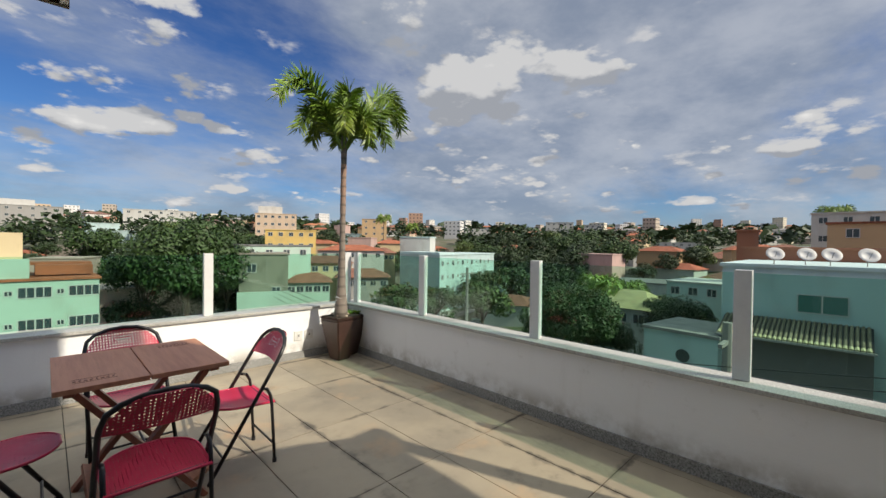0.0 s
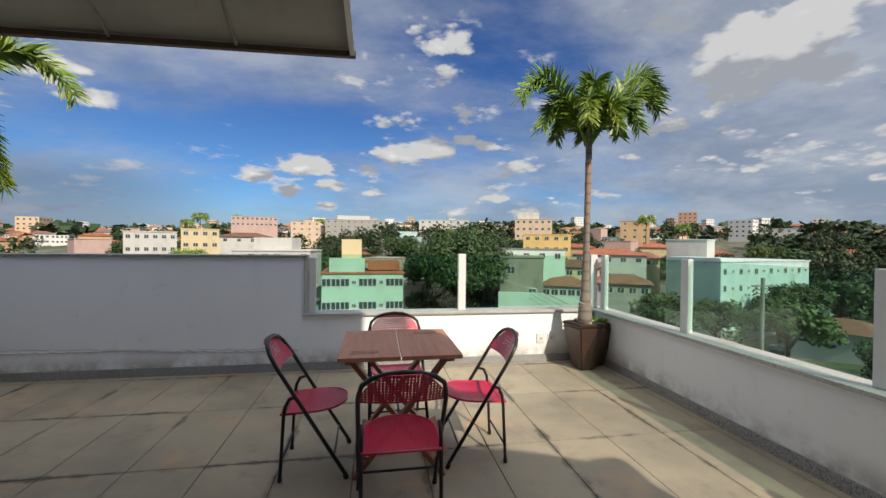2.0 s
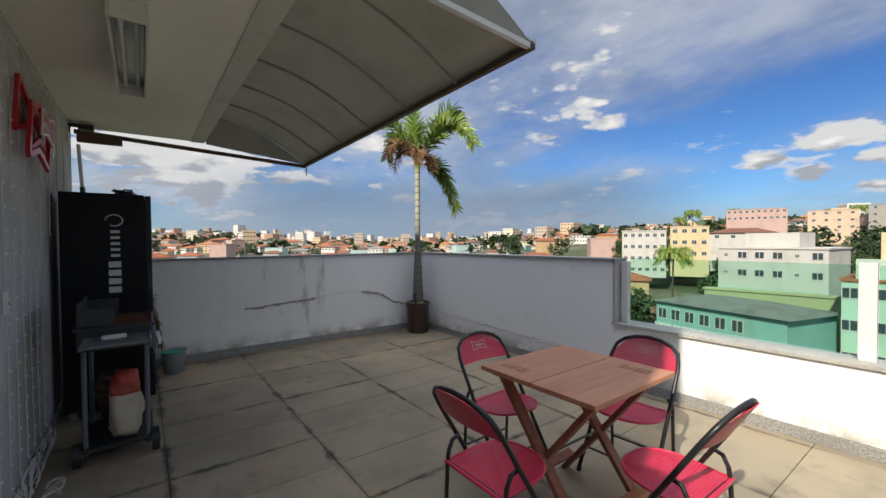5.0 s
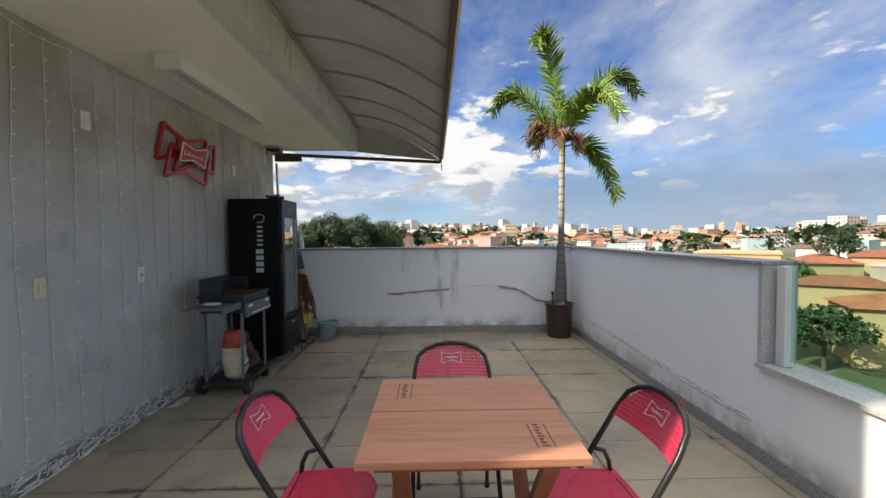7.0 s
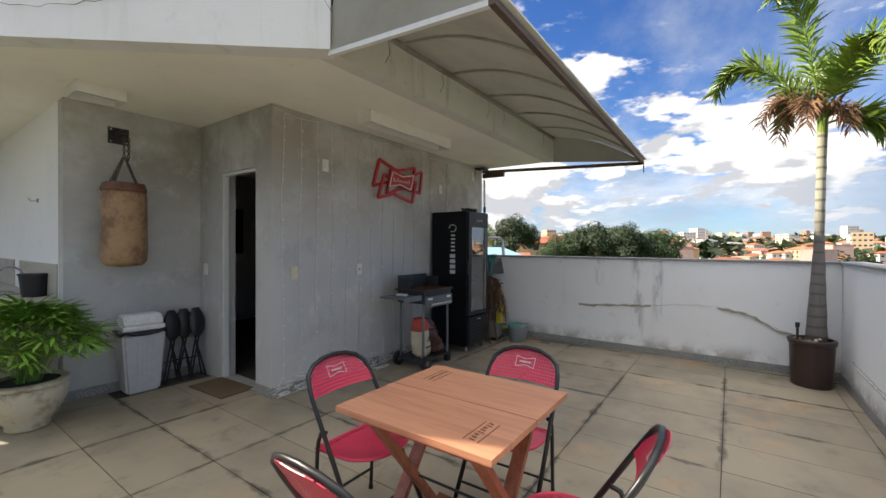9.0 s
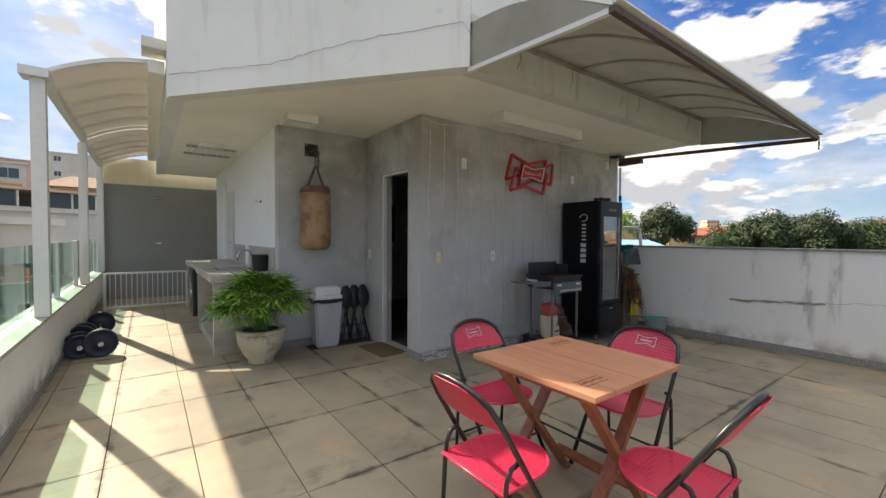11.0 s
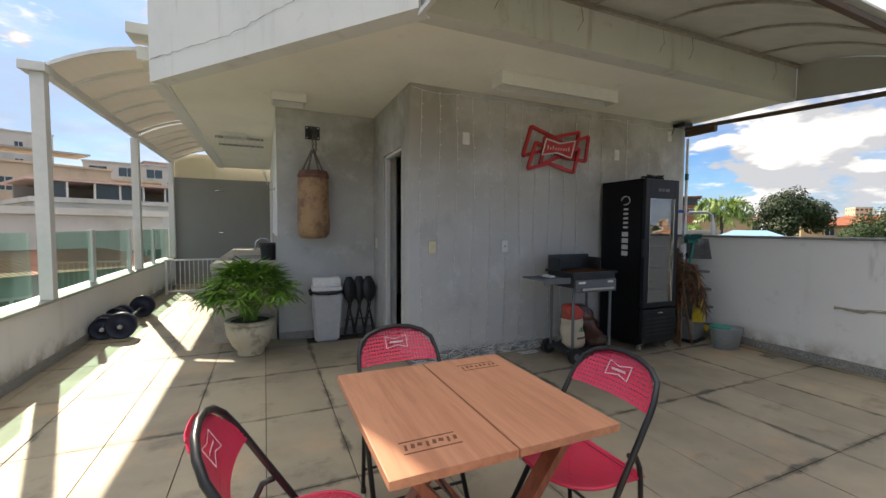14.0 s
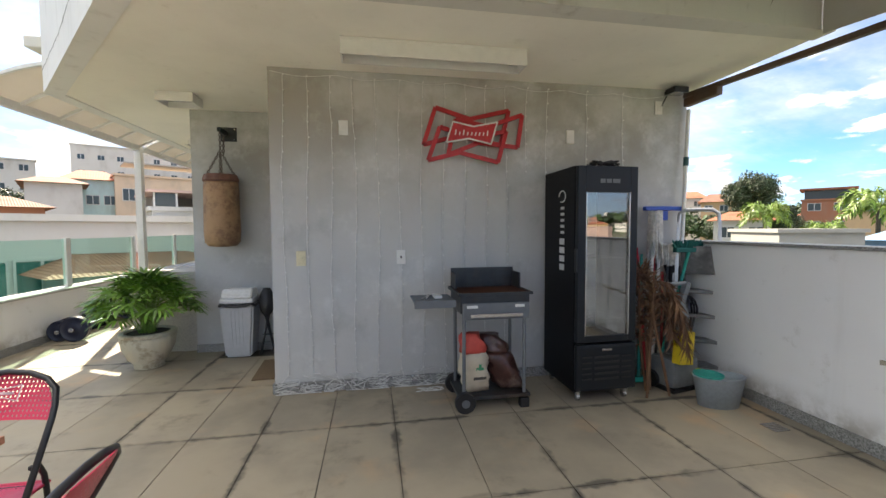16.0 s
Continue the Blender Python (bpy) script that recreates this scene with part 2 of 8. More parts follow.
def tile_mat():
    m = Mat("porcelain_floor_tile", (0.345, 0.292, 0.212), 0.55)
    m.world_space()
    m.blend(m.ramp(m.noise(1.1, 6, 0.6), 0.40, 0.66), (0.225, 0.195, 0.152), 0.8)
    m.blend(m.ramp(m.noise(2.6, 6, 0.68, off=(5, 2, 0)), 0.54, 0.72), (0.125, 0.108, 0.085), 0.6)
    m.blend(m.ramp(m.noise(1.6, 5, 0.6, off=(1, 7, 0)), 0.54, 0.74), (0.52, 0.32, 0.17), 0.55)
    # dirt gathered along the wide joints
    sp = m.n("ShaderNodeSeparateXYZ")
    m.t.links.new(m.co, sp.inputs[0])
    wob = m.noise(7.0, 4, 0.6)
    for k, off in ((0, -0.06), (1, 0.67)):
        add = m.n("ShaderNodeMath", operation="ADD")
        m.t.links.new(sp.outputs[k], add.inputs[0])
        add.inputs[1].default_value = off + 87 * 0.87
        pp = m.n("ShaderNodeMath", operation="PINGPONG")
        m.t.links.new(add.outputs[0], pp.inputs[0])
        pp.inputs[1].default_value = 0.435
        wd = m.n("ShaderNodeMath", operation="MULTIPLY_ADD")
        m.t.links.new(wob, wd.inputs[0])
        wd.inputs[1].default_value, wd.inputs[2].default_value = 0.12, -0.038
        dv = m.n("ShaderNodeMath", operation="SUBTRACT")
        m.t.links.new(wd.outputs[0], dv.inputs[0])
        m.t.links.new(pp.outputs[0], dv.inputs[1])
        near = m.ramp(dv.outputs[0], -0.012, 0.022)
        m.blend(m.times(near, m.ramp(m.noise(1.3, 4, 0.6, off=(9 * k, 4, 1)), 0.42, 0.58)), (0.060, 0.052, 0.043), 0.85)
    m.vary(0.07)
    m.rough(m.noise(2.0, 5), 0.42, 0.75)
    m.bump(m.noise(45, 4), 0.08, 0.003)
    return m.m


TILE = tile_mat()
GROUT = simple("floor_grout", (0.075, 0.065, 0.052), 0.9, 0, 30, 0.3)
ALU = simple("white_aluminium", (0.72, 0.72, 0.71), 0.4, 0.0, 20, 0.1)
GREY_METAL = simple("grey_brown_steel", (0.20, 0.18, 0.16), 0.5, 0.2, 20, 0.3, (0.12, 0.07, 0.04))


def glass_mat(name, tint, rough=0.0, mix=0.03):
    """Thin pane: mostly clear and tinted, with mirror gloss by Fresnel."""
    m = bpy.data.materials.new(name)
    m.use_nodes = True
    t = m.node_tree
    t.nodes.clear()
    tr = t.nodes.new("ShaderNodeBsdfTransparent")
    tr.inputs[0].default_value = (*tint, 1)
    gl = t.nodes.new("ShaderNodeBsdfGlossy")
    gl.inputs["Roughness"].default_value = rough
    lw = t.nodes.new("ShaderNodeLayerWeight")
    lw.inputs[0].default_value = 0.5
    pw = t.nodes.new("ShaderNodeMath")
    pw.operation = "POWER"
    pw.inputs[1].default_value = 4.0
    t.links.new(lw.outputs["Facing"], pw.inputs[0])
    fr = t.nodes.new("ShaderNodeMapRange")
    fr.inputs[3].default_value, fr.inputs[4].default_value = mix, 0.85
    t.links.new(pw.outputs[0], fr.inputs[0])
    mx = t.nodes.new("ShaderNodeMixShader")
    out = t.nodes.new("ShaderNodeOutputMaterial")
    t.links.new(fr.outputs[0], mx.inputs[0])
    t.links.new(tr.outputs[0], mx.inputs[1])
    t.links.new(gl.outputs[0], mx.inputs[2])
    t.links.new(mx.outputs[0], out.inputs[0])
    return m


GREEN_GLASS = glass_mat("green_glass", (0.76, 0.925, 0.86))


def fabric_mat():
    m = Mat("awning_canvas", (0.54, 0.53, 0.47), 0.8, 0, 0.2)
    m.blend(m.ramp(m.noise(2.0, 6, 0.65), 0.4, 0.7), (0.30, 0.28, 0.23), 0.6)
    m.bump(m.noise(120, 3), 0.1, 0.002)
    tr = m.n("ShaderNodeBsdfTranslucent")
    tr.inputs[0].default_value = (0.50, 0.48, 0.42, 1)
    mx = m.n("ShaderNodeMixShader")
    mx.inputs[0].default_value = 0.42
    out = m.t.nodes["Material Output"]
    m.t.links.new(m.b.outputs[0], mx.inputs[1])
    m.t.links.new(tr.outputs[0], mx.inputs[2])
    m.t.links.new(mx.outputs[0], out.inputs[0])
    return m.m


CANVAS = fabric_mat()

# ---- mesh helpers ----


def box(bm, x0, x1, y0, y1, z0, z1, bevel=0.0):
    made = bmesh.ops.create_cube(bm, size=1.0, matrix=Matrix.Translation(((x0 + x1) / 2, (y0 + y1) / 2, (z0 + z1) / 2))
                                 @ Matrix.Diagonal((abs(x1 - x0), abs(y1 - y0), abs(z1 - z0), 1)))
    if bevel:
        edges = {e for v in made["verts"] for e in v.link_edges}
        bmesh.ops.bevel(bm, geom=list(edges), offset=bevel, segments=2, affect="EDGES", profile=0.7)
    return bm


def rod(bm, a, b, r, sides=10, r2=None):
    a, b = Vector(a), Vector(b)
    d = b - a
    if d.length < 1e-6:
        return bm
    m = Matrix.Translation((a + b) / 2) @ d.to_track_quat("Z", "Y").to_matrix().to_4x4()
    bmesh.ops.create_cone(bm, cap_ends=True, segments=sides, radius1=r, radius2=r if r2 is None else r2, depth=d.length, matrix=m)
    return bm


def bar(bm, a, b, w, h, upv=(0, 0, 1)):
    """A rectangular bar from a to b, w wide and h high."""
    a, b = Vector(a), Vector(b)
    d = (b - a).normalized()
    side = d.cross(Vector(upv)).normalized()
    u = side.cross(d).normalized()
    vs = []
    for p in (a, b):
        for i, j in ((-1, -1), (1, -1), (1, 1), (-1, 1)):
            vs.append(bm.verts.new(p + side * w / 2 * i + u * h / 2 * j))
    for f in ((0, 3, 2, 1), (4, 5, 6, 7), (0, 1, 5, 4), (1, 2, 6, 5), (2, 3, 7, 6), (3, 0, 4, 7)):
        bm.faces.new([vs[i] for i in f])
    return bm


def tube(bm, pts, r, sides=8, closed=False):
    """A round tube along a line of points."""
    pts = [Vector(p) for p in pts]
    n = len(pts)
    rings = []
    ref = None
    for i, p in enumerate(pts):
        a = pts[(i - 1) % n] if closed or i else pts[0]
        b = pts[(i + 1) % n] if closed or i < n - 1 else pts[-1]
        d = (b - a).normalized()
        if ref is None:
            ref = d.orthogonal().normalized()
        ref = (ref - d * ref.dot(d)).normalized()
        s = d.cross(ref)
        rr = r[i] if isinstance(r, (list, tuple)) else r
        rings.append([bm.verts.new(p + (ref * math.cos(k * math.tau / sides) + s * math.sin(k * math.tau / sides)) * rr) for k in range(sides)])
    for i in range(n if closed else n - 1):
        a, b = rings[i], rings[(i + 1) % n]
        for k in range(sides):
            bm.faces.new((a[k], a[(k + 1) % sides], b[(k + 1) % sides], b[k]))
    if not closed:
        bm.faces.new(rings[0][::-1])
        bm.faces.new(rings[-1])
    return bm


def lathe(bm, profile, sides=28, centre=(0, 0), flute=0.0, flutes=0, twist=0.0):
    rings = []
    for r, z in profile:
        ring = []
        for k in range(sides):
            a = k * math.tau / sides
            rr = r * (1 + flute * math.cos(flutes * a + twist * z))
            ring.append(bm.verts.new((centre[0] + rr * math.cos(a), centre[1] + rr * math.sin(a), z)))
        rings.append(ring)
    for a, b in zip(rings, rings[1:]):
        for k in range(sides):
            bm.faces.new((a[k], a[(k + 1) % sides], b[(k + 1) % sides], b[k]))
    bm.faces.new(rings[0][::-1])
    bm.faces.new(rings[-1])
    return bm


def prism(bm, outline, z0, z1):
    """An upright prism over a plan outline that runs counter-clockwise."""
    lo = [bm.verts.new((x, y, z0)) for x, y in outline]
    hi = [bm.verts.new((x, y, z1)) for x, y in outline]
    bm.faces.new(lo[::-1])
    bm.faces.new(hi)
    n = len(outline)
    for i in range(n):
        bm.faces.new((lo[i], lo[(i + 1) % n], hi[(i + 1) % n], hi[i]))
    return bm


def mesh_of(name, bm, material, smooth=False):
    me = bpy.data.meshes.new(name)
    bmesh.ops.recalc_face_normals(bm, faces=bm.faces[:])
    bm.to_mesh(me)
    bm.free()
    for m in (material if isinstance(material, (list, tuple)) else (material,)):
        me.materials.append(m)
    if smooth:
        me.shade_smooth()
    return me


def part(name, bm, material, parent, label="", kind="", smooth=False):
    ob = new(name, mesh_of(name, bm, material, smooth))
    ob.parent = parent
    return tagged(ob, label, "", "", kind)


def thing(name, loc, label, category, rz=0.0, group=""):
    ob = new(name)
    ob.matrix_basis = pose(loc[0], loc[1], loc[2], 0, 0, rz)
    ob.empty_display_size = 0.1
    return tagged(ob, label, category, group)


def structure(name, bm, material, label=""):
    return tagged(new(name, mesh_of(name, bm, material)), label, "", "", "structure")


def B():
    return bmesh.new()


# ---- structure: terrace ----
WX, EX, SY = -3.07, 3.66, -4.25      # inner faces of the west, east and south parapets
NY = 7.0
CEIL = 2.61
LOW, HIGH = 0.57, 1.19

floor = structure("floor", box(B(), WX - 0.25, EX + 0.25, SY - 0.25, NY + 0.3, -0.30, -0.012), GROUT, "dark grout bed under the terrace tiles")
structure("floor_slab", box(B(), WX - 0.25, EX + 0.25, SY - 0.25, NY + 0.3, -15.0, -0.302), UPPER_WHITE, "white rendered body of the apartment block")
structure("wall_west", box(B(), WX - 0.18, WX, SY - 0.18, NY, -0.01, LOW), WHITE_WALL, "low white parapet under the glass rail")
sw = box(B(), WX + 0.002, 0.24, SY - 0.18, SY, -0.01, LOW)
structure("wall_south", sw, WHITE_WALL, "low white parapet, flaking at the foot")
structure("wall_south_high", box(B(), 0.242, EX + 0.18, SY - 0.18, SY, -0.01, HIGH), WHITE_WALL, "tall white parapet with a crack and flaking foot")
structure("wall_east", box(B(), EX, EX + 0.18, SY + 0.002, 0.16, -0.01, HIGH), WHITE_WALL, "tall white parapet with mould streaks and a patched crack")
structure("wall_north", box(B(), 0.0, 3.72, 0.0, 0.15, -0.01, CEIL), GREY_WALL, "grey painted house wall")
# door wall, with its opening
dw = B()
box(dw, 0.0, 0.15, 0.152, 0.256, -0.01, CEIL)
box(dw, 0.0, 0.15, 0.256, 0.9, 2.08, CEIL)
box(dw, 0.0, 0.15, 0.9, 1.338, -0.01, CEIL)
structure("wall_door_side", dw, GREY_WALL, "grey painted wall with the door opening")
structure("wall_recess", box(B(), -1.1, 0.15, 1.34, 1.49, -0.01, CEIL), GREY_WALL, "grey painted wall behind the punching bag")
structure("wall_laundry", box(B(), -1.1, -0.95, 1.492, 6.5, -0.01, CEIL), WHITE_WALL, "white wall beside the service counter")
structure("wall_back", box(B(), WX, 0.0, NY, NY + 0.15, -0.01, 2.36), DARK_GREY, "dark grey end wall of the corridor")
structure("wall_back_top", box(B(), WX, 0.0, NY + 0.02, NY + 0.13, 2.362, 2.9), CREAM, "cream band over the end wall")
# room behind the door
structure("room_wall_east", box(B(), 3.57, 3.72, 0.152, 4.0, -0.01, CEIL), GREY_WALL)
structure("room_wall_north", box(B(), -0.948, 3.72, 4.002, 4.15, -0.01, CEIL), GREY_WALL)
# soffit slab
OUT = [(-2.14, 0.99), (-0.345, -1.185), (3.77, -1.185), (3.77, NY - 0.2), (-2.14, NY - 0.2)]
structure("ceiling", prism(B(), OUT, CEIL + 0.002, CEIL + 0.16), SOFFIT, "off-white painted soffit of the overhanging upper floor")


def upper(name, a, b, z0, z1, mat, label, thick=0.14):
    """A wall on the slab's rim from a to b (plan), inner side to the left."""
    a, b = Vector((*a, 0)), Vector((*b, 0))
    d = (b - a).normalized()
    nrm = Vector((-d.y, d.x, 0)) * thick
    pts = [(p.x, p.y) for p in (a, b, b + nrm, a + nrm)]
    return structure(name, prism(B(), pts, z0, z1), mat, label)


upper("wall_upper_diagonal", (-2.17, 0.95), (-0.37, -1.235), CEIL - 0.01, 5.5, UPPER_WHITE, "white upper wall with a long hairline crack")
upper("wall_upper_west", (-2.17, NY - 0.2), (-2.17, 1.0), CEIL - 0.01, 5.5, UPPER_WHITE, "white upper wall over the corridor")
upper("beam_south", (-0.32, -1.2), (3.78, -1.2), CEIL - 0.005, 3.02, BEAM_WHITE, "stained off-white concrete beam under the awning")
upper("wall_upper_south", (-0.32, -1.17), (3.4, -1.17), 3.022, 3.8, UPPER_WHITE, "white upper wall over the awning")
upper("wall_upper_east", (3.4, -1.0), (3.4, NY - 0.2), CEIL + 0.165, 3.8, UPPER_WHITE, "white upper wall, east side")

# copings
structure("coping_west", box(B(), WX - 0.21, WX + 0.03, SY - 0.21, NY, LOW + 0.002, LOW + 0.03, 0.004), CAP_STONE, "grey granite coping")
structure("coping_south", box(B(), WX + 0.032, 0.25, SY - 0.21, SY + 0.03, LOW + 0.002, LOW + 0.03, 0.004), CAP_STONE, "grey granite coping")
structure("coping_south_high", box(B(), 0.215, EX + 0.2, SY - 0.2, SY + 0.025, HIGH + 0.002, HIGH + 0.026, 0.004), GRANITE, "dark granite coping")
structure("coping_step", box(B(), 0.212, 0.24, SY - 0.2, SY + 0.02, LOW + 0.032, HIGH, 0.003), CAP_STONE, "granite edge strip of the stepped parapet")
structure("coping_east", box(B(), EX - 0.025, EX + 0.2, SY + 0.027, 0.17, HIGH + 0.002, HIGH + 0.026, 0.004), GRANITE, "dark granite coping")

# skirtings
for nm, bx in (("baseboard_west", (WX + 0.002, WX + 0.017, SY + 0.02, NY)), ("baseboard_south", (WX + 0.02, EX - 0.02, SY + 0.002, SY + 0.017)),
               ("baseboard_east", (EX - 0.017, EX - 0.002, SY, 0.0)), ("baseboard_north", (0.0, EX - 0.02, -0.017, -0.002)),
               ("baseboard_door", (-0.017, -0.002, -0.017, 0.24)), ("baseboard_recess", (-1.1, -0.02, 1.323, 1.338))):
    structure(nm, box(B(), *bx, 0.0, 0.085, 0.003), GRANITE, "speckled grey granite skirting")

# ---- structure: rails, awning, canopy, door, gate ----
RUST = simple("rusty_brown_steel", (0.13, 0.09, 0.07), 0.6, 0.3, 30, 0.4, (0.16, 0.07, 0.03))
RIB = simple("awning_rib_steel", (0.42, 0.40, 0.35), 0.5, 0.1, 30, 0.3, (0.22, 0.14, 0.08))
PLASTIC_WHITE = simple("white_plastic", (0.74, 0.73, 0.70), 0.4, 0, 15, 0.1)
DARK = simple("dark_void", (0.02, 0.02, 0.022), 0.7)
BLACK_METAL = simple("black_painted_steel", (0.018, 0.018, 0.02), 0.35, 0.1, 60, 0.2)


def rail_panel(axis, a, b, c, z0=0.635, z1=1.225):
    t = 0.005
    if axis == "y":
        return box(B(), c - t, c + t, a, b, z0, z1, 0.001)
    return box(B(), a, b, c - t, c + t, z0, z1, 0.001)


def rail_post(x, y, z1=1.24, w=0.085, d=0.05, along="y"):
    bm = B()
    hx, hy = (d, w) if along == "y" else (w, d)
    box(bm, -hx / 2, hx / 2, -hy / 2, hy / 2, 0, z1 - 0.602, 0.004)
    return bm


rail = thing("glass_railing", (0, 0, 0), "green-tinted glass panels between white aluminium posts, standing on the low parapet", "railing")
west_posts = (-4.2, -2.92, -1.52, -0.13, 2.67, 4.16, 5.6, 6.9)
RX = -3.17
for y in west_posts:
    p = part("post", rail_post(0, 0), ALU, rail, "white aluminium post")
    p.location = (RX, y, 0.602)
panels = [(-4.15, -2.97), (-2.87, -1.57), (-1.47, -0.18), (-0.08, 1.24), (1.38, 2.62), (2.72, 4.11), (4.40, 5.55), (5.65, 6.85)]
for a, b in panels:
    part("glass_panel", rail_panel("y", a, b, RX), GREEN_GLASS, rail, "green-tinted glass panel")
for x in (-3.1, -1.475):
    p = part("post", rail_post(0, 0, along="x"), ALU, rail, "white aluminium post")
    p.location = (x, -4.335, 0.602)
for a, b in ((-3.05, -1.525), (-1.425, 0.12)):
    part("glass_panel", rail_panel("x", a, b, -4.335), GREEN_GLASS, rail, "green-tinted glass panel")
p = part("end_channel", box(B(), 0.13, 0.19, -4.36, -4.30, 0.602, 1.19, 0.004), ALU, rail, "aluminium end channel at the step")


# corridor canopy
def arch(y, n=10, x0=-3.08, x1=-2.22, z0=2.72, z1=3.02):
    out = []
    for i in range(n + 1):
        u = i / n
        out.append((x0 + (x1 - x0) * u, y, z0 + (z1 - z0) * math.sin(u * math.pi / 2) ** 0.9))
    return out


SHEET = Mat("milky_polycarbonate", (0.66, 0.62, 0.56), 0.5)
SHEET.blend(SHEET.ramp(SHEET.noise(1.5, 5, 0.6), 0.4, 0.7), (0.5, 0.46, 0.38), 0.5)
_tr = SHEET.n("ShaderNodeBsdfTranslucent")
_tr.inputs[0].default_value = (0.66, 0.63, 0.58, 1)
_mx = SHEET.n("ShaderNodeMixShader")
_mx.inputs[0].default_value = 0.30
SHEET.t.links.new(SHEET.b.outputs[0], _mx.inputs[1])
SHEET.t.links.new(_tr.outputs[0], _mx.inputs[2])
SHEET.t.links.new(_mx.outputs[0], SHEET.t.nodes["Material Output"].inputs[0])
SHEET = SHEET.m


def sheet_between(bm, lines, thick=0.006):
    """A thick skin over rows of points."""
    top = [[bm.verts.new(Vector(p) + Vector((0, 0, thick))) for p in l] for l in lines]
    low = [[bm.verts.new(p) for p in l] for l in lines]
    n, m = len(lines), len(lines[0])
    for i in range(n - 1):
        for j in range(m - 1):
            bm.faces.new((top[i][j], top[i + 1][j], top[i + 1][j + 1], top[i][j + 1]))
            bm.faces.new((low[i][j], low[i][j + 1], low[i + 1][j + 1], low[i + 1][j]))
    for i in range(n - 1):
        for j in (0, m - 1):
            bm.faces.new((top[i][j], top[i + 1][j], low[i + 1][j], low[i][j]))
    for j in range(m - 1):
        for i in (0, n - 1):
            bm.faces.new((top[i][j], top[i][j + 1], low[i][j + 1], low[i][j]))
    return bm


canopy = thing("corridor_canopy", (0, 0, 0), "arched milky polycarbonate canopy on white steel posts along the corridor parapet", "canopy")
for i, y in enumerate((1.32, 4.28, 6.93)):
    part("post", box(B(), -3.13, -3.03, y - 0.05, y + 0.05, 0.603, 2.66, 0.004), ALU, canopy, "white steel post")
part("post_bracket", box(B(), -3.19, -3.0, 1.22, 1.42, 2.662, 2.74, 0.006), ALU, canopy, "white steel bracket")
part("outer_beam", box(B(), -3.10, -3.03, 1.27, 6.98, 2.665, 2.75, 0.004), ALU, canopy, "white steel gutter beam")
part("inner_beam", box(B(), -2.31, -2.18, 1.15, 6.78, 2.86, 2.98, 0.004), SOFFIT, canopy, "off-white inner beam")
for a, b in ((1.30, 4.22), (4.34, 6.95)):
    n = 5
    ys = [a + (b - a) * i / n for i in range(n + 1)]
    part("canopy_sheet", sheet_between(B(), [arch(y) for y in ys]), SHEET, canopy, "milky polycarbonate sheet", smooth=False)
    for y in ys:
        bm = B()
        pts = [(x, yy, z - 0.022) for x, yy, z in arch(y)]
        for p, q in zip(pts, pts[1:]):
            bar(bm, p, q, 0.03, 0.03, (0, 1, 0))
        part("rib", bm, ALU, canopy)
fl = box(B(), -2.36, -2.17, 1.02, 1.30, 3.04, 3.14, 0.01)
structure("upper_ledge", fl, BEAM_WHITE, "small projecting ledge of the upper wall")

# south awning
AW_X = (-0.345, 3.67)


def aw_arc(x, y1=-2.38, z1=2.50, n=8):
    out = []
    for i in range(n + 1):
        u = i / n
        y = -1.206 + (y1 + 1.206) * u
        z = 2.93 + (z1 - 2.93) * u + 0.10 * math.sin(u * math.pi)
        out.append((x, y, z))
    return out


awning = thing("awning", (0, 0, 0), "grey-beige canvas awning on a rusty steel frame over the terrace", "awning")
xs = [AW_X[0] + (AW_X[1] - AW_X[0]) * i / 6 for i in range(7)]


def zfront(x):
    return 2.515 - 0.075 * (x - AW_X[0]) / (AW_X[1] - AW_X[0])


rows = []
for i in range(25):
    x = AW_X[0] + (AW_X[1] - AW_X[0]) * i / 24
    sag = -0.015 * math.sin(i * math.pi / 4) ** 2
    rows.append([(p[0], p[1], p[2] + (sag if 0 < k < 8 else 0)) for k, p in enumerate(aw_arc(x, z1=zfront(x) + 0.025))])
part("canopy_canvas", sheet_between(B(), rows, 0.004), CANVAS, awning, "grey-beige stretched canvas", smooth=True)
for x in xs[1:-1]:
    part("rib", tube(B(), [(p[0], p[1], p[2] - 0.016) for p in aw_arc(x, z1=zfront(x) + 0.02)], 0.011, 6), RIB, awning, "thin arched steel rib")
for x, lab in ((AW_X[0], "side_canvas"), (AW_X[1] - 0.004, "side_canvas")):
    bm = B()
    arc = aw_arc(x, z1=zfront(x) + 0.02)
    lowp = [(x, p[1], 2.575 + (zfront(x) - 2.56) * i / 8) for i, p in enumerate(arc)]
    for dx in (0, 0.004):
        va = [bm.verts.new((x + dx, p[1], p[2])) for p in arc]
        vb = [bm.verts.new((x + dx, p[1], min(p[2] - 0.004, q[2]))) for p, q in zip(arc, lowp)]
        for i in range(8):
            bm.faces.new((va[i], va[i + 1], vb[i + 1], vb[i]))
    part(lab, bm, CANVAS, awning)
part("front_bar", bar(B(), (AW_X[0] - 0.02, -2.385, zfront(AW_X[0])), (AW_X[1] + 0.02, -2.385, zfront(AW_X[1])), 0.035, 0.035), RUST, awning, "rusty front bar")
part("side_bar", bar(B(), (AW_X[0], -1.20, 2.585), (AW_X[0], -2.385, zfront(AW_X[0])), 0.03, 0.03), ALU, awning, "white side bar")
part("side_bar", bar(B(), (AW_X[1], -0.03, 2.55), (AW_X[1], -2.385, zfront(AW_X[1]) - 0.01), 0.04, 0.04), RUST, awning, "rusty brown side bar")
part("wall_rail", bar(B(), (AW_X[0], -1.218, 2.92), (AW_X[1], -1.218, 2.92), 0.03, 0.05), RIB, awning, "steel rail on the beam")
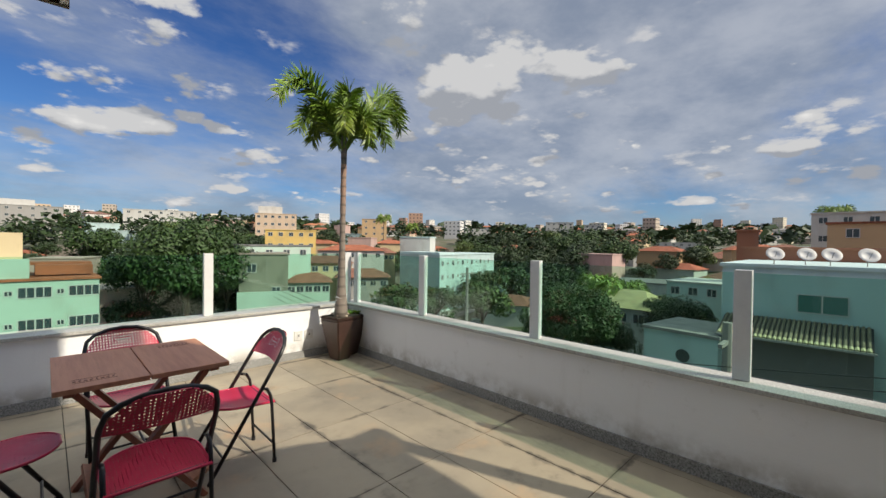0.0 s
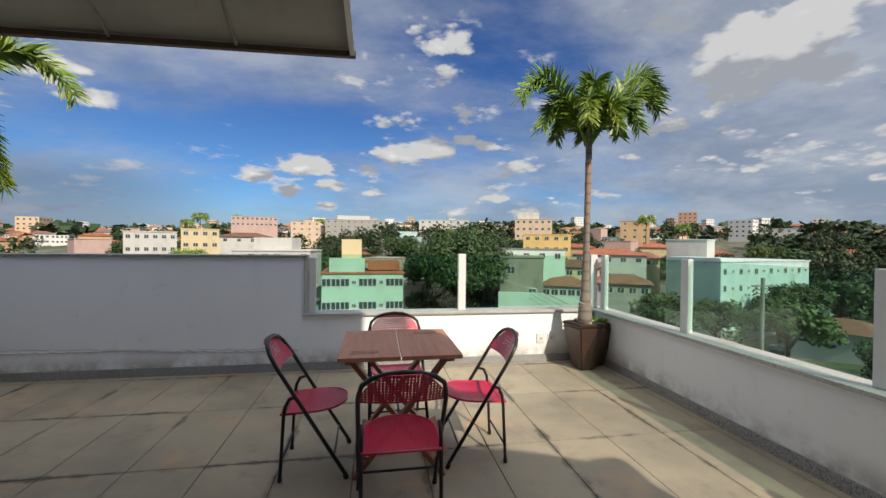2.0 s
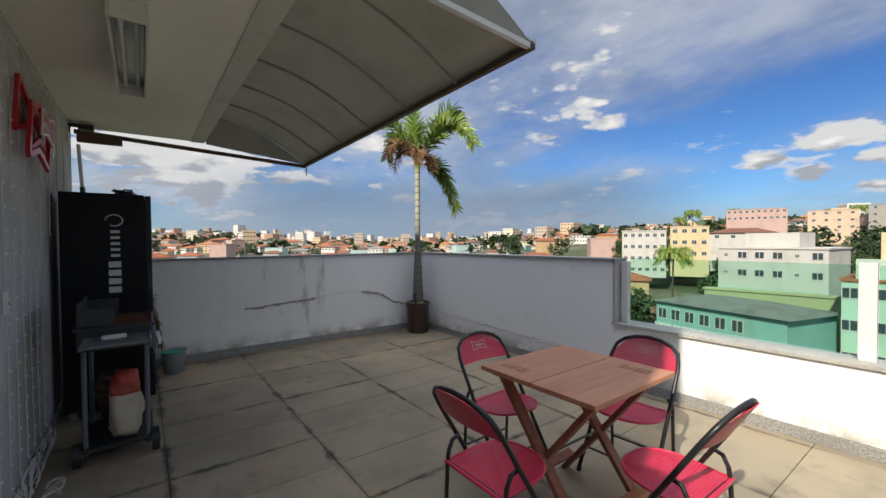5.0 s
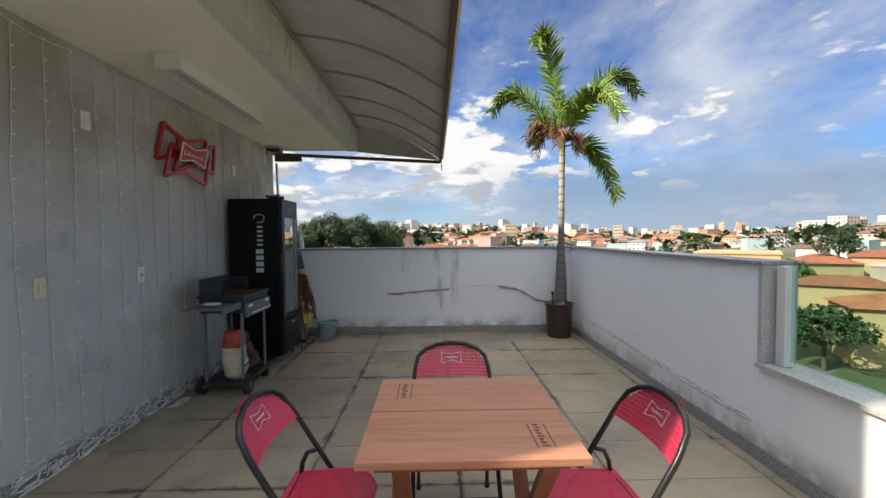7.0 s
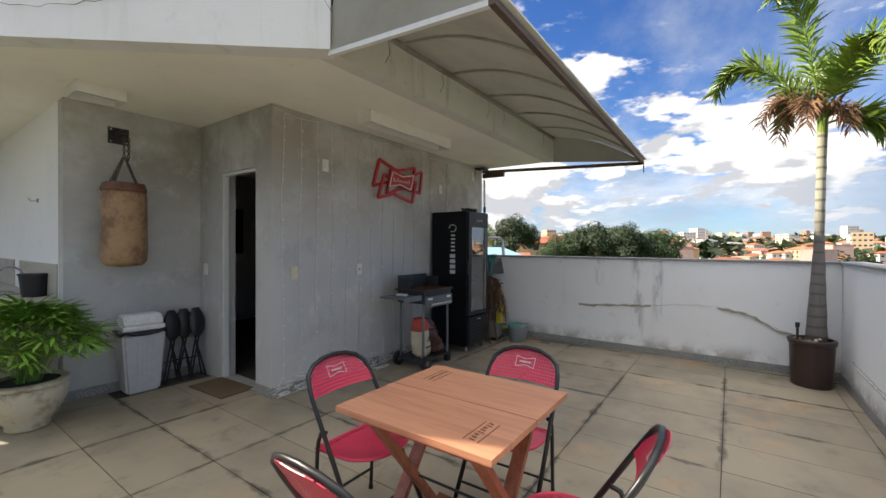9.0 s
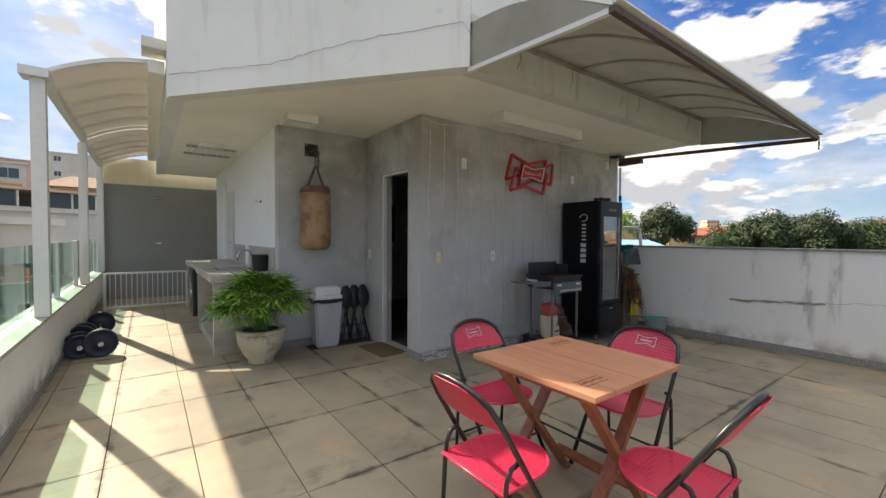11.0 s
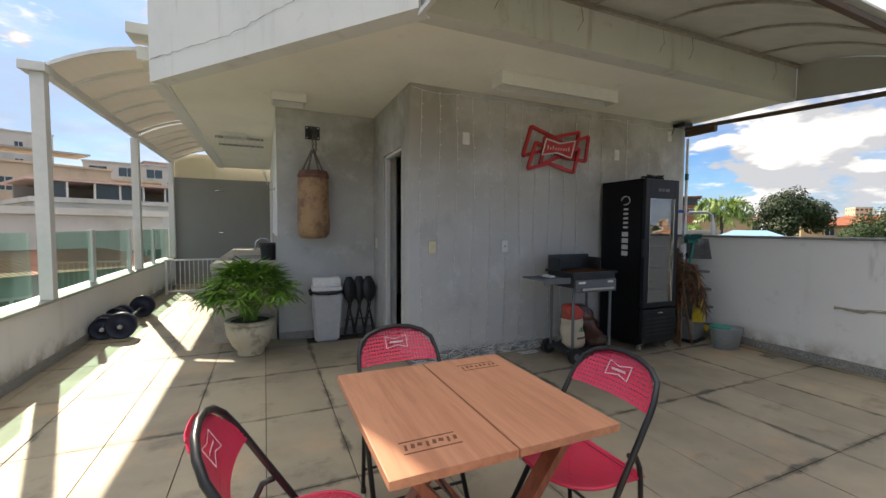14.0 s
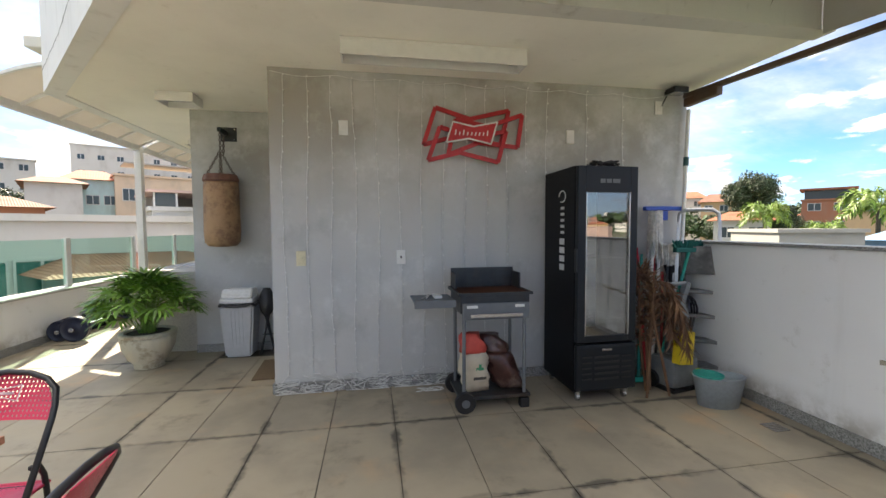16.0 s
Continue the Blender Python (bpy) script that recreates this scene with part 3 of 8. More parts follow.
part("edge_strip", bar(B(), (AW_X[0], -2.40, zfront(AW_X[0]) + 0.045), (AW_X[1] + 0.05, -2.40, zfront(AW_X[1]) + 0.045), 0.05, 0.012), ALU, awning, "pale edge strip")
part("torn_flap", box(B(), AW_X[1] - 0.03, AW_X[1] + 0.03, -0.42, -0.05, 2.445, 2.52, 0.01), RUST, awning, "rusty hanging scrap of gutter")
bm = B()
for i in range(5):
    bmesh.ops.create_cube(bm, size=0.016, matrix=Matrix.Translation((AW_X[1], -2.4, zfront(AW_X[1]) - 0.03 - i * 0.022)) @ Matrix.Rotation(i, 4, "Z") @ Matrix.Diagonal((1, 0.4, 1.4, 1)))
part("chain_end", bm, RUST, awning, "short rusty chain end")

# cracks and pipes on the beam and the walls
CRACK = simple("crack_dark", (0.21, 0.18, 0.145), 0.9)
PATCH = simple("cement_patch", (0.40, 0.36, 0.29), 0.9, 0, 20, 0.4)


def crack(name, pts, r, mat=CRACK, seed=1, jitter=0.012, plane="x", label="thin dark crack", kind="structure"):
    """A thin raised line that wanders along a wall."""
    rnd = random.Random(seed)
    out = []
    for a, b in zip(pts, pts[1:]):
        a, b = Vector(a), Vector(b)
        n = max(2, int((b - a).length / 0.05))
        for i in range(n):
            p = a.lerp(b, i / n)
            j = rnd.uniform(-jitter, jitter)
            p.z += j
            out.append(p)
    out.append(Vector(pts[-1]))
    rr = [r * rnd.uniform(0.5, 1.4) for _ in out]
    bm = tube(B(), out, rr, 4)
    ob = structure(name, bm, mat, label)
    return ob


crack("crack_diagonal", [(-2.16, 0.93, 2.80), (-1.5, 0.12, 2.78), (-0.9, -0.60, 2.90), (-0.41, -1.20, 2.92), (-0.36, -1.245, 2.83)], 0.0018, seed=3, label="long hairline crack in the white upper wall")
for i, x in enumerate((0.20, 0.9, 1.75, 2.1, 3.3)):
    crack("crack_beam", [(x, -1.202, 2.90), (x + 0.02, -1.202, 2.80), (x - 0.03, -1.202, 2.72)], 0.002, seed=20 + i, label="short vertical crack in the beam")
crack("crack_east", [(EX - 0.001, -1.75, 0.56), (EX - 0.001, -2.1, 0.60), (EX - 0.001, -2.515, 0.625), (EX - 0.001, -3.0, 0.67), (EX - 0.001, -3.2, 0.665), (EX - 0.001, -3.55, 0.57), (EX - 0.001, -3.78, 0.44)], 0.002, seed=5, label="long crack with crumbling plaster in the parapet")
crack("patch_east", [(EX - 0.003, -1.6, 0.55), (EX - 0.003, -2.0, 0.575), (EX - 0.003, -2.5, 0.61)], 0.016, PATCH, seed=6, label="cement repair along the crack")
crack("patch_east", [(EX - 0.003, -3.2, 0.655), (EX - 0.003, -3.5, 0.60), (EX - 0.003, -3.75, 0.45), (EX - 0.003, -3.95, 0.40)], 0.018, PATCH, seed=7, label="cement repair along the crack")
crack("crack_south", [(3.2, SY + 0.001, 0.30), (2.4, SY + 0.001, 0.29), (1.5, SY + 0.001, 0.25), (0.9, SY + 0.001, 0.24), (0.3, SY + 0.001, 0.22)], 0.002, CRACK, seed=8, jitter=0.012, label="ragged crack along the foot of the parapet")
crack("patch_south", [(3.0, SY + 0.002, 0.265), (2.0, SY + 0.002, 0.26), (1.0, SY + 0.002, 0.22), (0.3, SY + 0.002, 0.21)], 0.007, simple("flaking_plaster", (0.62, 0.60, 0.55), 0.9, 0, 20, 0.4), seed=9, jitter=0.006, label="flaking plaster edge")


def stain(name, verts, mat, normal_axis, at):
    """A thin weathered film on a wall, with a ragged outline."""
    bm = B()
    fs = []
    for u, v in verts:
        fs.append(bm.verts.new((at, u, v) if normal_axis == "x" else (u, at, v)))
    bm.faces.new(fs)
    return structure(name, bm, mat, "dark mould streak running down the parapet")


def film(name, base, dark):
    m = Mat(name, base, 0.9)
    fac = m.ramp(m.noise(4.5, 7, 0.65, (1, 3.0, 0.7)), 0.42, 0.62)
    s = m.n("ShaderNodeTexCoord").outputs["Generated"]
    sp = m.n("ShaderNodeSeparateXYZ")
    m.t.links.new(s, sp.inputs[0])
    e = m.times(m.ramp(sp.outputs[1], 0.0, 0.35), m.ramp(sp.outputs[1], 1.0, 0.65))
    e = m.times(e, m.ramp(sp.outputs[2], 0.0, 0.25))
    tr = m.n("ShaderNodeBsdfTransparent")
    mx = m.n("ShaderNodeMixShader")
    m.t.links.new(m.times(m.times(fac, e), dark), mx.inputs[0])
    m.t.links.new(tr.outputs[0], mx.inputs[1])
    m.t.links.new(m.b.outputs[0], mx.inputs[2])
    m.t.links.new(mx.outputs[0], m.t.nodes["Material Output"].inputs[0])
    return m.m


MOULD = film("mould_film", (0.28, 0.26, 0.23), 0.28)
for a, b, z in ((-2.66, -2.50, 0.35), (-2.44, -2.24, 0.12), (-1.95, -1.8, 0.8)):
    stain("mould_streak", [(a, z), (b, z), (b, 1.19), (a, 1.19)], MOULD, "x", EX - 0.0035)

# door
ob = thing("door_frame", (0, 0, 0), "narrow white-edged metal frame in the grey wall opening", "door frame")
part("jamb", box(B(), 0.02, 0.07, 0.258, 0.283, 0, 2.078, 0.002), ALU, ob)
part("jamb", box(B(), 0.02, 0.07, 0.873, 0.898, 0, 2.078, 0.002), ALU, ob)
part("head", box(B(), 0.02, 0.07, 0.285, 0.871, 2.05, 2.078, 0.002), ALU, ob)
part("threshold", box(B(), 0.0, 0.15, 0.285, 0.871, -0.01, 0.012, 0.002), CAP_STONE, ob, "granite threshold")
cab = thing("dark_poster", (1.6, 3.99, 1.2), "dark poster hanging on the inner room wall", "poster")
part("sheet", box(B(), -0.3, 0.3, -0.02, 0.0, 0, 0.8, 0.003), simple("dark_print", (0.03, 0.03, 0.06), 0.5, 0, 8, 0.8, (0.2, 0.1, 0.12)), cab)

# gate across the corridor
gate = thing("metal_gate", (0, 0, 0), "low white metal gate across the corridor", "gate")
GY = 5.45
part("gate_frame", bar(bar(box(box(B(), -2.96, -2.92, GY - 0.02, GY + 0.02, 0.0, 0.66, 0.003), -1.76, -1.72, GY - 0.02, GY + 0.02, 0.0, 0.66, 0.003), (-2.92, GY, 0.65), (-1.76, GY, 0.65), 0.03, 0.03), (-2.92, GY, 0.06), (-1.76, GY, 0.06), 0.03, 0.03), ALU, gate)
for i in range(15):
    x = -2.92 + 1.16 * (i + 0.7) / 15.4
    part("gate_bar", rod(B(), (x, GY, 0.073), (x, GY, 0.636), 0.007, 6), ALU, gate)

# service counter with sink
counter = thing("service_counter", (0, 0, 0), "grey-beige tiled service counter with open shelf side beside the white wall", "counter")
BEIGE = granite("beige_stone", (0.50, 0.47, 0.41), 0.35)
part("worktop", box(B(), -1.78, -1.10, 1.40, 5.1, 0.80, 0.88, 0.004), BEIGE, counter, "beige stone worktop")
part("side_panel", box(B(), -1.76, -1.12, 1.42, 1.48, 0.0, 0.797, 0.003), BEIGE, counter)
part("side_panel", box(B(), -1.76, -1.12, 3.0, 3.06, 0.0, 0.797, 0.003), BEIGE, counter)
part("side_panel", box(B(), -1.76, -1.12, 5.0, 5.06, 0.0, 0.797, 0.003), BEIGE, counter)
part("plinth", box(B(), -1.74, -1.12, 1.482, 2.998, 0.0, 0.10, 0.003), BEIGE, counter)
part("shelf", box(B(), -1.70, -1.12, 1.482, 2.998, 0.30, 0.325, 0.003), simple("brown_board", (0.22, 0.12, 0.08), 0.6), counter, "brown shelf board")
part("backsplash", box(B(), -1.114, -1.102, 1.50, 3.0, 0.882, 1.18, 0.002), BEIGE, counter)
part("backsplash", box(B(), -1.114, -1.102, 3.3, 5.0, 0.882, 1.18, 0.002), BEIGE, counter)
STEEL = simple("brushed_steel", (0.55, 0.55, 0.56), 0.25, 0.9, 50, 0.1)
part("sink_rim", box(box(box(box(B(), -1.62, -1.22, 2.15, 2.18, 0.881, 0.886), -1.62, -1.22, 2.62, 2.65, 0.881, 0.886), -1.62, -1.59, 2.182, 2.618, 0.881, 0.886), -1.25, -1.22, 2.182, 2.618, 0.881, 0.886), STEEL, counter, "steel sink rim")
# flat plate at worktop level, its dark colour standing in for bowl shade
part("sink_bowl", box(B(), -1.588, -1.252, 2.182, 2.618, 0.8805, 0.8825), simple("sink_shadow", (0.2, 0.2, 0.21), 0.3, 0.8), counter, "flat dark plate for the shaded steel sink bowl")
faucet = thing("faucet", (-1.17, 2.45, 0.882), "chrome goose-neck faucet over the counter sink", "faucet")
part("spout", tube(B(), [(0, 0, 0), (0, 0, 0.16)] + [(-0.09 + 0.09 * math.cos(a), 0, 0.16 + 0.09 * math.sin(a)) for a in [i * math.pi / 8 for i in range(1, 9)]] + [(-0.18, 0, 0.10)], 0.011, 8), STEEL, faucet, "", smooth=True)
part("base", rod(B(), (0, 0, 0), (0, 0, 0.03), 0.022, 14), STEEL, faucet)
part("lever", rod(B(), (0, 0.02, 0.05), (0, 0.09, 0.08), 0.007, 8), STEEL, faucet)
bucket = thing("black_bucket", (-1.19, 1.85, 0.882), "small black plastic bucket standing on the counter", "bucket")
BLACKP = simple("black_plastic", (0.015, 0.015, 0.017), 0.45, 0, 20, 0.2)
part("body", lathe(B(), [(0.085, 0), (0.105, 0.19)], 24), BLACKP, bucket, smooth=False)
part("rim", lathe(B(), [(0.105, 0.191), (0.112, 0.193), (0.112, 0.207), (0.105, 0.209)], 24), BLACKP, bucket)
kettle = thing("silver_pot", (-1.5, 1.95, 0.327), "shiny dented steel pot on the lower shelf", "pot")
part("body", lathe(B(), [(0.08, 0), (0.11, 0.03), (0.12, 0.2), (0.115, 0.24)], 24), STEEL, kettle, smooth=True)
part("lid", lathe(B(), [(0.118, 0.242), (0.09, 0.26), (0.02, 0.268), (0.02, 0.29)], 24), STEEL, kettle)
pan = thing("black_pan", (-1.48, 1.62, 0.327), "black frying pan on the lower shelf", "pan")
part("body", lathe(B(), [(0.09, 0), (0.12, 0.05), (0.122, 0.052)], 24), BLACKP, pan)
part("pan_grip", rod(B(), (-0.12, 0, 0.045), (-0.28, 0, 0.06), 0.012, 8), BLACKP, pan)
fan = thing("wheel_cover_rack", (-1.79, 3.5, 0.15), "dark round-faced appliance leaning at the counter front", "appliance")
part("panel", box(B(), -0.03, 0.03, -0.3, 0.3, 0, 0.68, 0.02), BLACKP, fan)
part("disc", rod(B(), (-0.032, 0, 0.34), (-0.05, 0, 0.34), 0.24, 32), STEEL, fan)

# lamps on the soffit
def batten(x0, x1, y, name, label, w=0.17, h=0.115):
    t = thing(name, ((x0 + x1) / 2, y, CEIL), label, "ceiling light")
    hl = (x1 - x0) / 2
    bm = B()
    box(bm, -hl, hl, -w / 2, w / 2, -0.02, 0.0, 0.003)
    box(bm, -hl, hl, -w / 2, -w / 2 + 0.012, -h, -0.021)
    box(bm, -hl, hl, w / 2 - 0.012, w / 2, -h, -0.021)
    box(bm, -hl, -hl + 0.012, -w / 2 + 0.013, w / 2 - 0.013, -h, -0.021)
    box(bm, hl - 0.012, hl, -w / 2 + 0.013, w / 2 - 0.013, -h, -0.021)
    part("body", bm, PLASTIC_WHITE, t)
    part("reflector", box(B(), -hl + 0.014, hl - 0.014, -w / 2 + 0.014, w / 2 - 0.014, -0.03, -0.022), simple("lamp_reflector", (0.5, 0.52, 0.55), 0.25, 0.8), t, "shiny grey reflector")
    if hl > 0.3:
        for s in (-0.035, 0.035):
            part("tube", rod(B(), (-hl + 0.05, s, -0.055), (hl - 0.05, s, -0.055), 0.012, 10), PLASTIC_WHITE, t, "unlit white tube")
    return t


batten(0.60, 1.90, -0.53, "batten_lamp", "long white batten lamp, switched off, on the soffit")
batten(-1.15, -0.83, 0.86, "box_lamp", "small square white lamp box on the soffit by the punching bag", 0.24, 0.085)
batten(-1.75, -1.45, 3.0, "box_lamp", "small square white lamp box on the corridor soffit", 0.2, 0.06)

# drying rack on the soffit
rack = thing("drying_rack", (-1.55, 3.5, 2.4), "ceiling drying rack of thin white tubes under the soffit", "drying rack")
for s in (-0.3, 0.3):
    part("cross_rail", bar(B(), (-0.32, s, 0.19), (0.32, s, 0.19), 0.03, 0.025), simple("rack_grey", (0.35, 0.35, 0.35), 0.4, 0.3), rack)
for i in range(8):
    part("rod", rod(B(), (-0.28 + i * 0.08, -0.5, 0.165), (-0.28 + i * 0.08, 0.5, 0.165), 0.006, 6), ALU, rack)
cord_bm = B()
for i in range(7):
    tube(cord_bm, [(0.1 + i * 0.03, 0.45, 0.2), (0.38, 0.9 + 0.03 * i, -0.35)], 0.0025, 4)
part("cords", cord_bm, ALU, rack, "white pull cords")

shower = thing("shower_head", (-2.15, 6.995, 2.05), "flat round chrome shower head on a wall arm", "shower")
part("arm", tube(B(), [(0, 0, 0.08), (0, -0.2, 0.10), (0, -0.3, 0.05)], 0.012, 8), STEEL, shower)
part("head", lathe(B(), [(0.11, 0.02), (0.11, 0.03), (0.03, 0.05)], 24, (0, -0.3)), STEEL, shower)
tap = thing("wall_tap", (-2.15, 6.995, 1.15), "small chrome valve on the grey end wall", "valve")
part("stem", rod(B(), (0, 0, 0), (0, -0.06, 0), 0.012, 8), STEEL, tap)
part("handle", bar(B(), (-0.05, -0.06, 0), (0.05, -0.06, 0), 0.015, 0.015), STEEL, tap)
hook = thing("wall_hook", (-1.103, 2.2, 1.78), "small steel double hook on the white wall", "hook")
part("plate", box(B(), -0.006, 0, -0.03, 0.03, -0.02, 0.02, 0.002), STEEL, hook)
part("prong", tube(B(), [(0, 0, 0), (-0.05, 0, -0.01), (-0.07, 0, 0.02)], 0.005, 6), STEEL, hook)
for i, z in enumerate((1.0,)):
    inner = thing("laundry_door", (-1.105, 4.6, 0), "narrow white metal door in the white corridor wall", "door")
    part("leaf", box(B(), -0.03, 0.0, -0.35, 0.35, 0.9, 2.1, 0.004), ALU, inner)
    part("lever", bar(B(), (-0.06, -0.28, 1.2), (-0.06, -0.16, 1.2), 0.015, 0.02), STEEL, inner, "steel lever")

# ---- things on the terrace ----


def perforated(name, base, dots=True):
    """Glossy red sheet steel with punched holes in a square pattern."""
    m = Mat(name, base, 0.32, 0.0, 0.5)
    m.blend(m.ramp(m.noise(9, 6, 0.7), 0.62, 0.72), (0.55, 0.30, 0.30), 0.4)
    m.blend(m.ramp(m.noise(2.5, 4), 0.4, 0.7), (0.30, 0.012, 0.03), 0.5)
    uv = m.n("ShaderNodeUVMap").outputs[0]
    sc = m.n("ShaderNodeVectorMath", operation="SCALE")
    m.t.links.new(uv, sc.inputs[0])
    sc.inputs[3].default_value = 1 / 0.0155
    fr = m.n("ShaderNodeVectorMath", operation="FRACTION")
    m.t.links.new(sc.outputs[0], fr.inputs[0])
    sub = m.n("ShaderNodeVectorMath", operation="DISTANCE")
    m.t.links.new(fr.outputs[0], sub.inputs[0])
    sub.inputs[1].default_value = (0.5, 0.5, 0.0)
    lt = m.n("ShaderNodeMath", operation="LESS_THAN")
    m.t.links.new(sub.outputs["Value"], lt.inputs[0])
    lt.inputs[1].default_value = 0.26
    tr = m.n("ShaderNodeBsdfTransparent")
    mx = m.n("ShaderNodeMixShader")
    m.t.links.new(lt.outputs[0], mx.inputs[0])
    m.t.links.new(m.b.outputs[0], mx.inputs[1])
    m.t.links.new(tr.outputs[0], mx.inputs[2])
    m.t.links.new(mx.outputs[0], m.t.nodes["Material Output"].inputs[0])
    return m.m


RED_PERF = perforated("perforated_red_steel", (0.62, 0.030, 0.085))
RED = simple("red_enamel", (0.62, 0.030, 0.085), 0.32, 0, 20, 0.2)
LOGO = simple("pale_print", (0.75, 0.55, 0.58), 0.5)


def grid_plate(nu, nv, inside, fn, u0, u1, v0, v1, thick, normal):
    bm = B()
    uvl = bm.loops.layers.uv.new("UVMap")
    vs = {}
    nrm = Vector(normal) * thick

    def vert(i, j, k):
        if (i, j, k) not in vs:
            u, v = inside(u0 + (u1 - u0) * i / nu, v0 + (v1 - v0) * j / nv)
            vs[i, j, k] = (bm.verts.new(fn(u, v) + nrm * k), (u, v))
        return vs[i, j, k]

    def face(q):
        f = bm.faces.new([a[0] for a in q])
        for l, a in zip(f.loops, q):
            l[uvl].uv = a[1]
        return f
    for i in range(nu):
        for j in range(nv):
            face([vert(i, j, 0), vert(i, j + 1, 0), vert(i + 1, j + 1, 0), vert(i + 1, j, 0)])
            face([vert(i, j, 1), vert(i + 1, j, 1), vert(i + 1, j + 1, 1), vert(i, j + 1, 1)])
    for i in range(nu):
        for j in (0, nv):
            face([vert(i, j, 0), vert(i + 1, j, 0), vert(i + 1, j, 1), vert(i, j, 1)])
    for j in range(nv):
        for i in (0, nu):
            face([vert(i, j, 0), vert(i, j + 1, 0), vert(i, j + 1, 1), vert(i, j, 1)])
    return bm


def bowtie(w, h):
    return [(-w, -h), (-w * 0.08, -h * 0.55), (w, -h), (w, h), (w * 0.08, h * 0.55), (-w, h)]


def ribbon_outline(bm, pts, width, put):
    """A closed flat outline of small bars; put maps (a, b) to a place."""
    n = len(pts)
    for i in range(n):
        a, b = Vector(put(*pts[i])), Vector(put(*pts[(i + 1) % n]))
        bar(bm, a, b, width, 0.0015, (0, 1, 0.01))


def make_chair():
    c = thing("folding_chair", (0, 0, 0), "red perforated folding chair with black tube frame at the table", "chair", 0, "chairs round the table")
    top, foot = Vector((0, -0.265, 0.78)), Vector((0, 0.20, 0.012))
    w = 0.205

    def long_at(x, z):
        u = (z - foot.z) / (top.z - foot.z)
        return Vector((x, foot.y + (top.y - foot.y) * u, z))
    pts = [long_at(-w - 0.005, 0.012), long_at(-w, 0.62)]
    for i in range(9):
        a = math.pi - i * math.pi / 8
        pts.append(long_at(w * math.cos(a) * (0.98), 0.66 + 0.12 * math.sin(a) ** 0.8 if 0 < i < 8 else 0.66))
    pts += [long_at(w, 0.62), long_at(w + 0.005, 0.012)]
    part("front_frame", tube(B(), pts, 0.0115, 8), BLACK_METAL, c, "black tube frame", smooth=True)
    for s in (-1, 1):
        q = [(s * 0.188, -0.085, 0.475), (s * 0.188, -0.12, 0.465), (s * 0.188, -0.142, 0.42), (s * 0.188, -0.150, 0.36), (s * 0.188, -0.168, 0.012)]
        part("rear_leg", tube(B(), q, 0.010, 8), BLACK_METAL, c, "black tube leg", smooth=True)
    part("rear_stretcher", rod(B(), (-0.186, -0.162, 0.115), (0.186, -0.162, 0.115), 0.007, 8), BLACK_METAL, c)
    part("front_stretcher", rod(B(), long_at(-w, 0.13), long_at(w, 0.13), 0.007, 8), BLACK_METAL, c)
    part("seat_rail", rod(B(), (-0.186, -0.145, 0.372), (0.186, -0.145, 0.372), 0.007, 8), BLACK_METAL, c)
    for s in (-1, 1):
        part("foot_cap", rod(B(), (s * 0.188, -0.168, 0.0), (s * 0.188, -0.168, 0.025), 0.013, 10), BLACKP, c)
        part("foot_cap", rod(B(), (s * (w + 0.005), 0.20, 0.0), (s * (w + 0.005), 0.187, 0.025), 0.014, 10), BLACKP, c)
    # seat: rounded front, straight back

    def seat_in(u, v):
        half = 0.187 * (1 if v < 0.0 else math.sqrt(max(0.0, 1 - (v / 0.195) ** 2.6)))
        half = max(half, 0.03)
        return u * half, v
    def seat_at(u, v):
        edge = max(abs(u) / 0.187, abs(v) / 0.19)
        return Vector((u, v, 0.388 - 0.010 * max(0, 1 - edge ** 2) + 0.012 * (v / 0.19)))
    part("seat", grid_plate(12, 14, seat_in, seat_at, -1, 1, -0.165, 0.190, 0.003, (0, 0, 1)), RED_PERF, c, "red perforated seat", smooth=False)
    rim = []
    for i in range(13):
        v = 0.190 * math.sin(i / 12 * math.pi / 2)
        rim.append((seat_in(1, v)[0], v, 0.386 + 0.012 * v / 0.19))
    full = [(0.187, -0.165, 0.377)] + rim + [(-x, y, z) for x, y, z in rim[::-1]] + [(-0.187, -0.165, 0.377)]
    part("seat_rim", tube(B(), full, 0.007, 6, True), RED, c, "rolled red seat edge", smooth=True)
    # back: follows the arch

    def back_in(u, v):
        top_v = 0.775 - 0.115 * max(0, abs(u) - 0.25) ** 2.2 / 0.75 ** 2.2
        return u * 0.195, 0.615 + (top_v - 0.615) * v

    def back_at(u, v):
        p = long_at(u, v)
        p.y -= 0.028 * (1 - (u / 0.195) ** 2)
        return p
    part("backrest", grid_plate(14, 8, back_in, back_at, -1, 1, 0, 1, 0.003, (0, 1, 0.6)), RED_PERF, c, "red perforated backrest")
    bm = B()
    put = lambda a, b: back_at(a, 0.70 + b) + Vector((0, 0.008, 0.004))
    ribbon_outline(bm, bowtie(0.055, 0.026), 0.004, put)
    part("badge", bm, LOGO, c, "pale bow-tie badge outline")
    part("badge_bar", bar(B(), put(-0.035, 0), put(0.035, 0), 0.010, 0.0015, (0, 1, 0.01)), LOGO, c)
    return c


chair0 = make_chair()
chair0.matrix_basis = pose(-0.625, -1.845, 0, 0, 0, 180)
chair_e = copy_thing(chair0, pose(-0.140, -2.37, 0, 0, 0, 91))
chair_w = copy_thing(chair0, pose(-1.135, -2.385, 0, 0, 0, -91))
chair_s = copy_thing(chair0, pose(-0.665, -2.88, 0, 0, 0, 3))


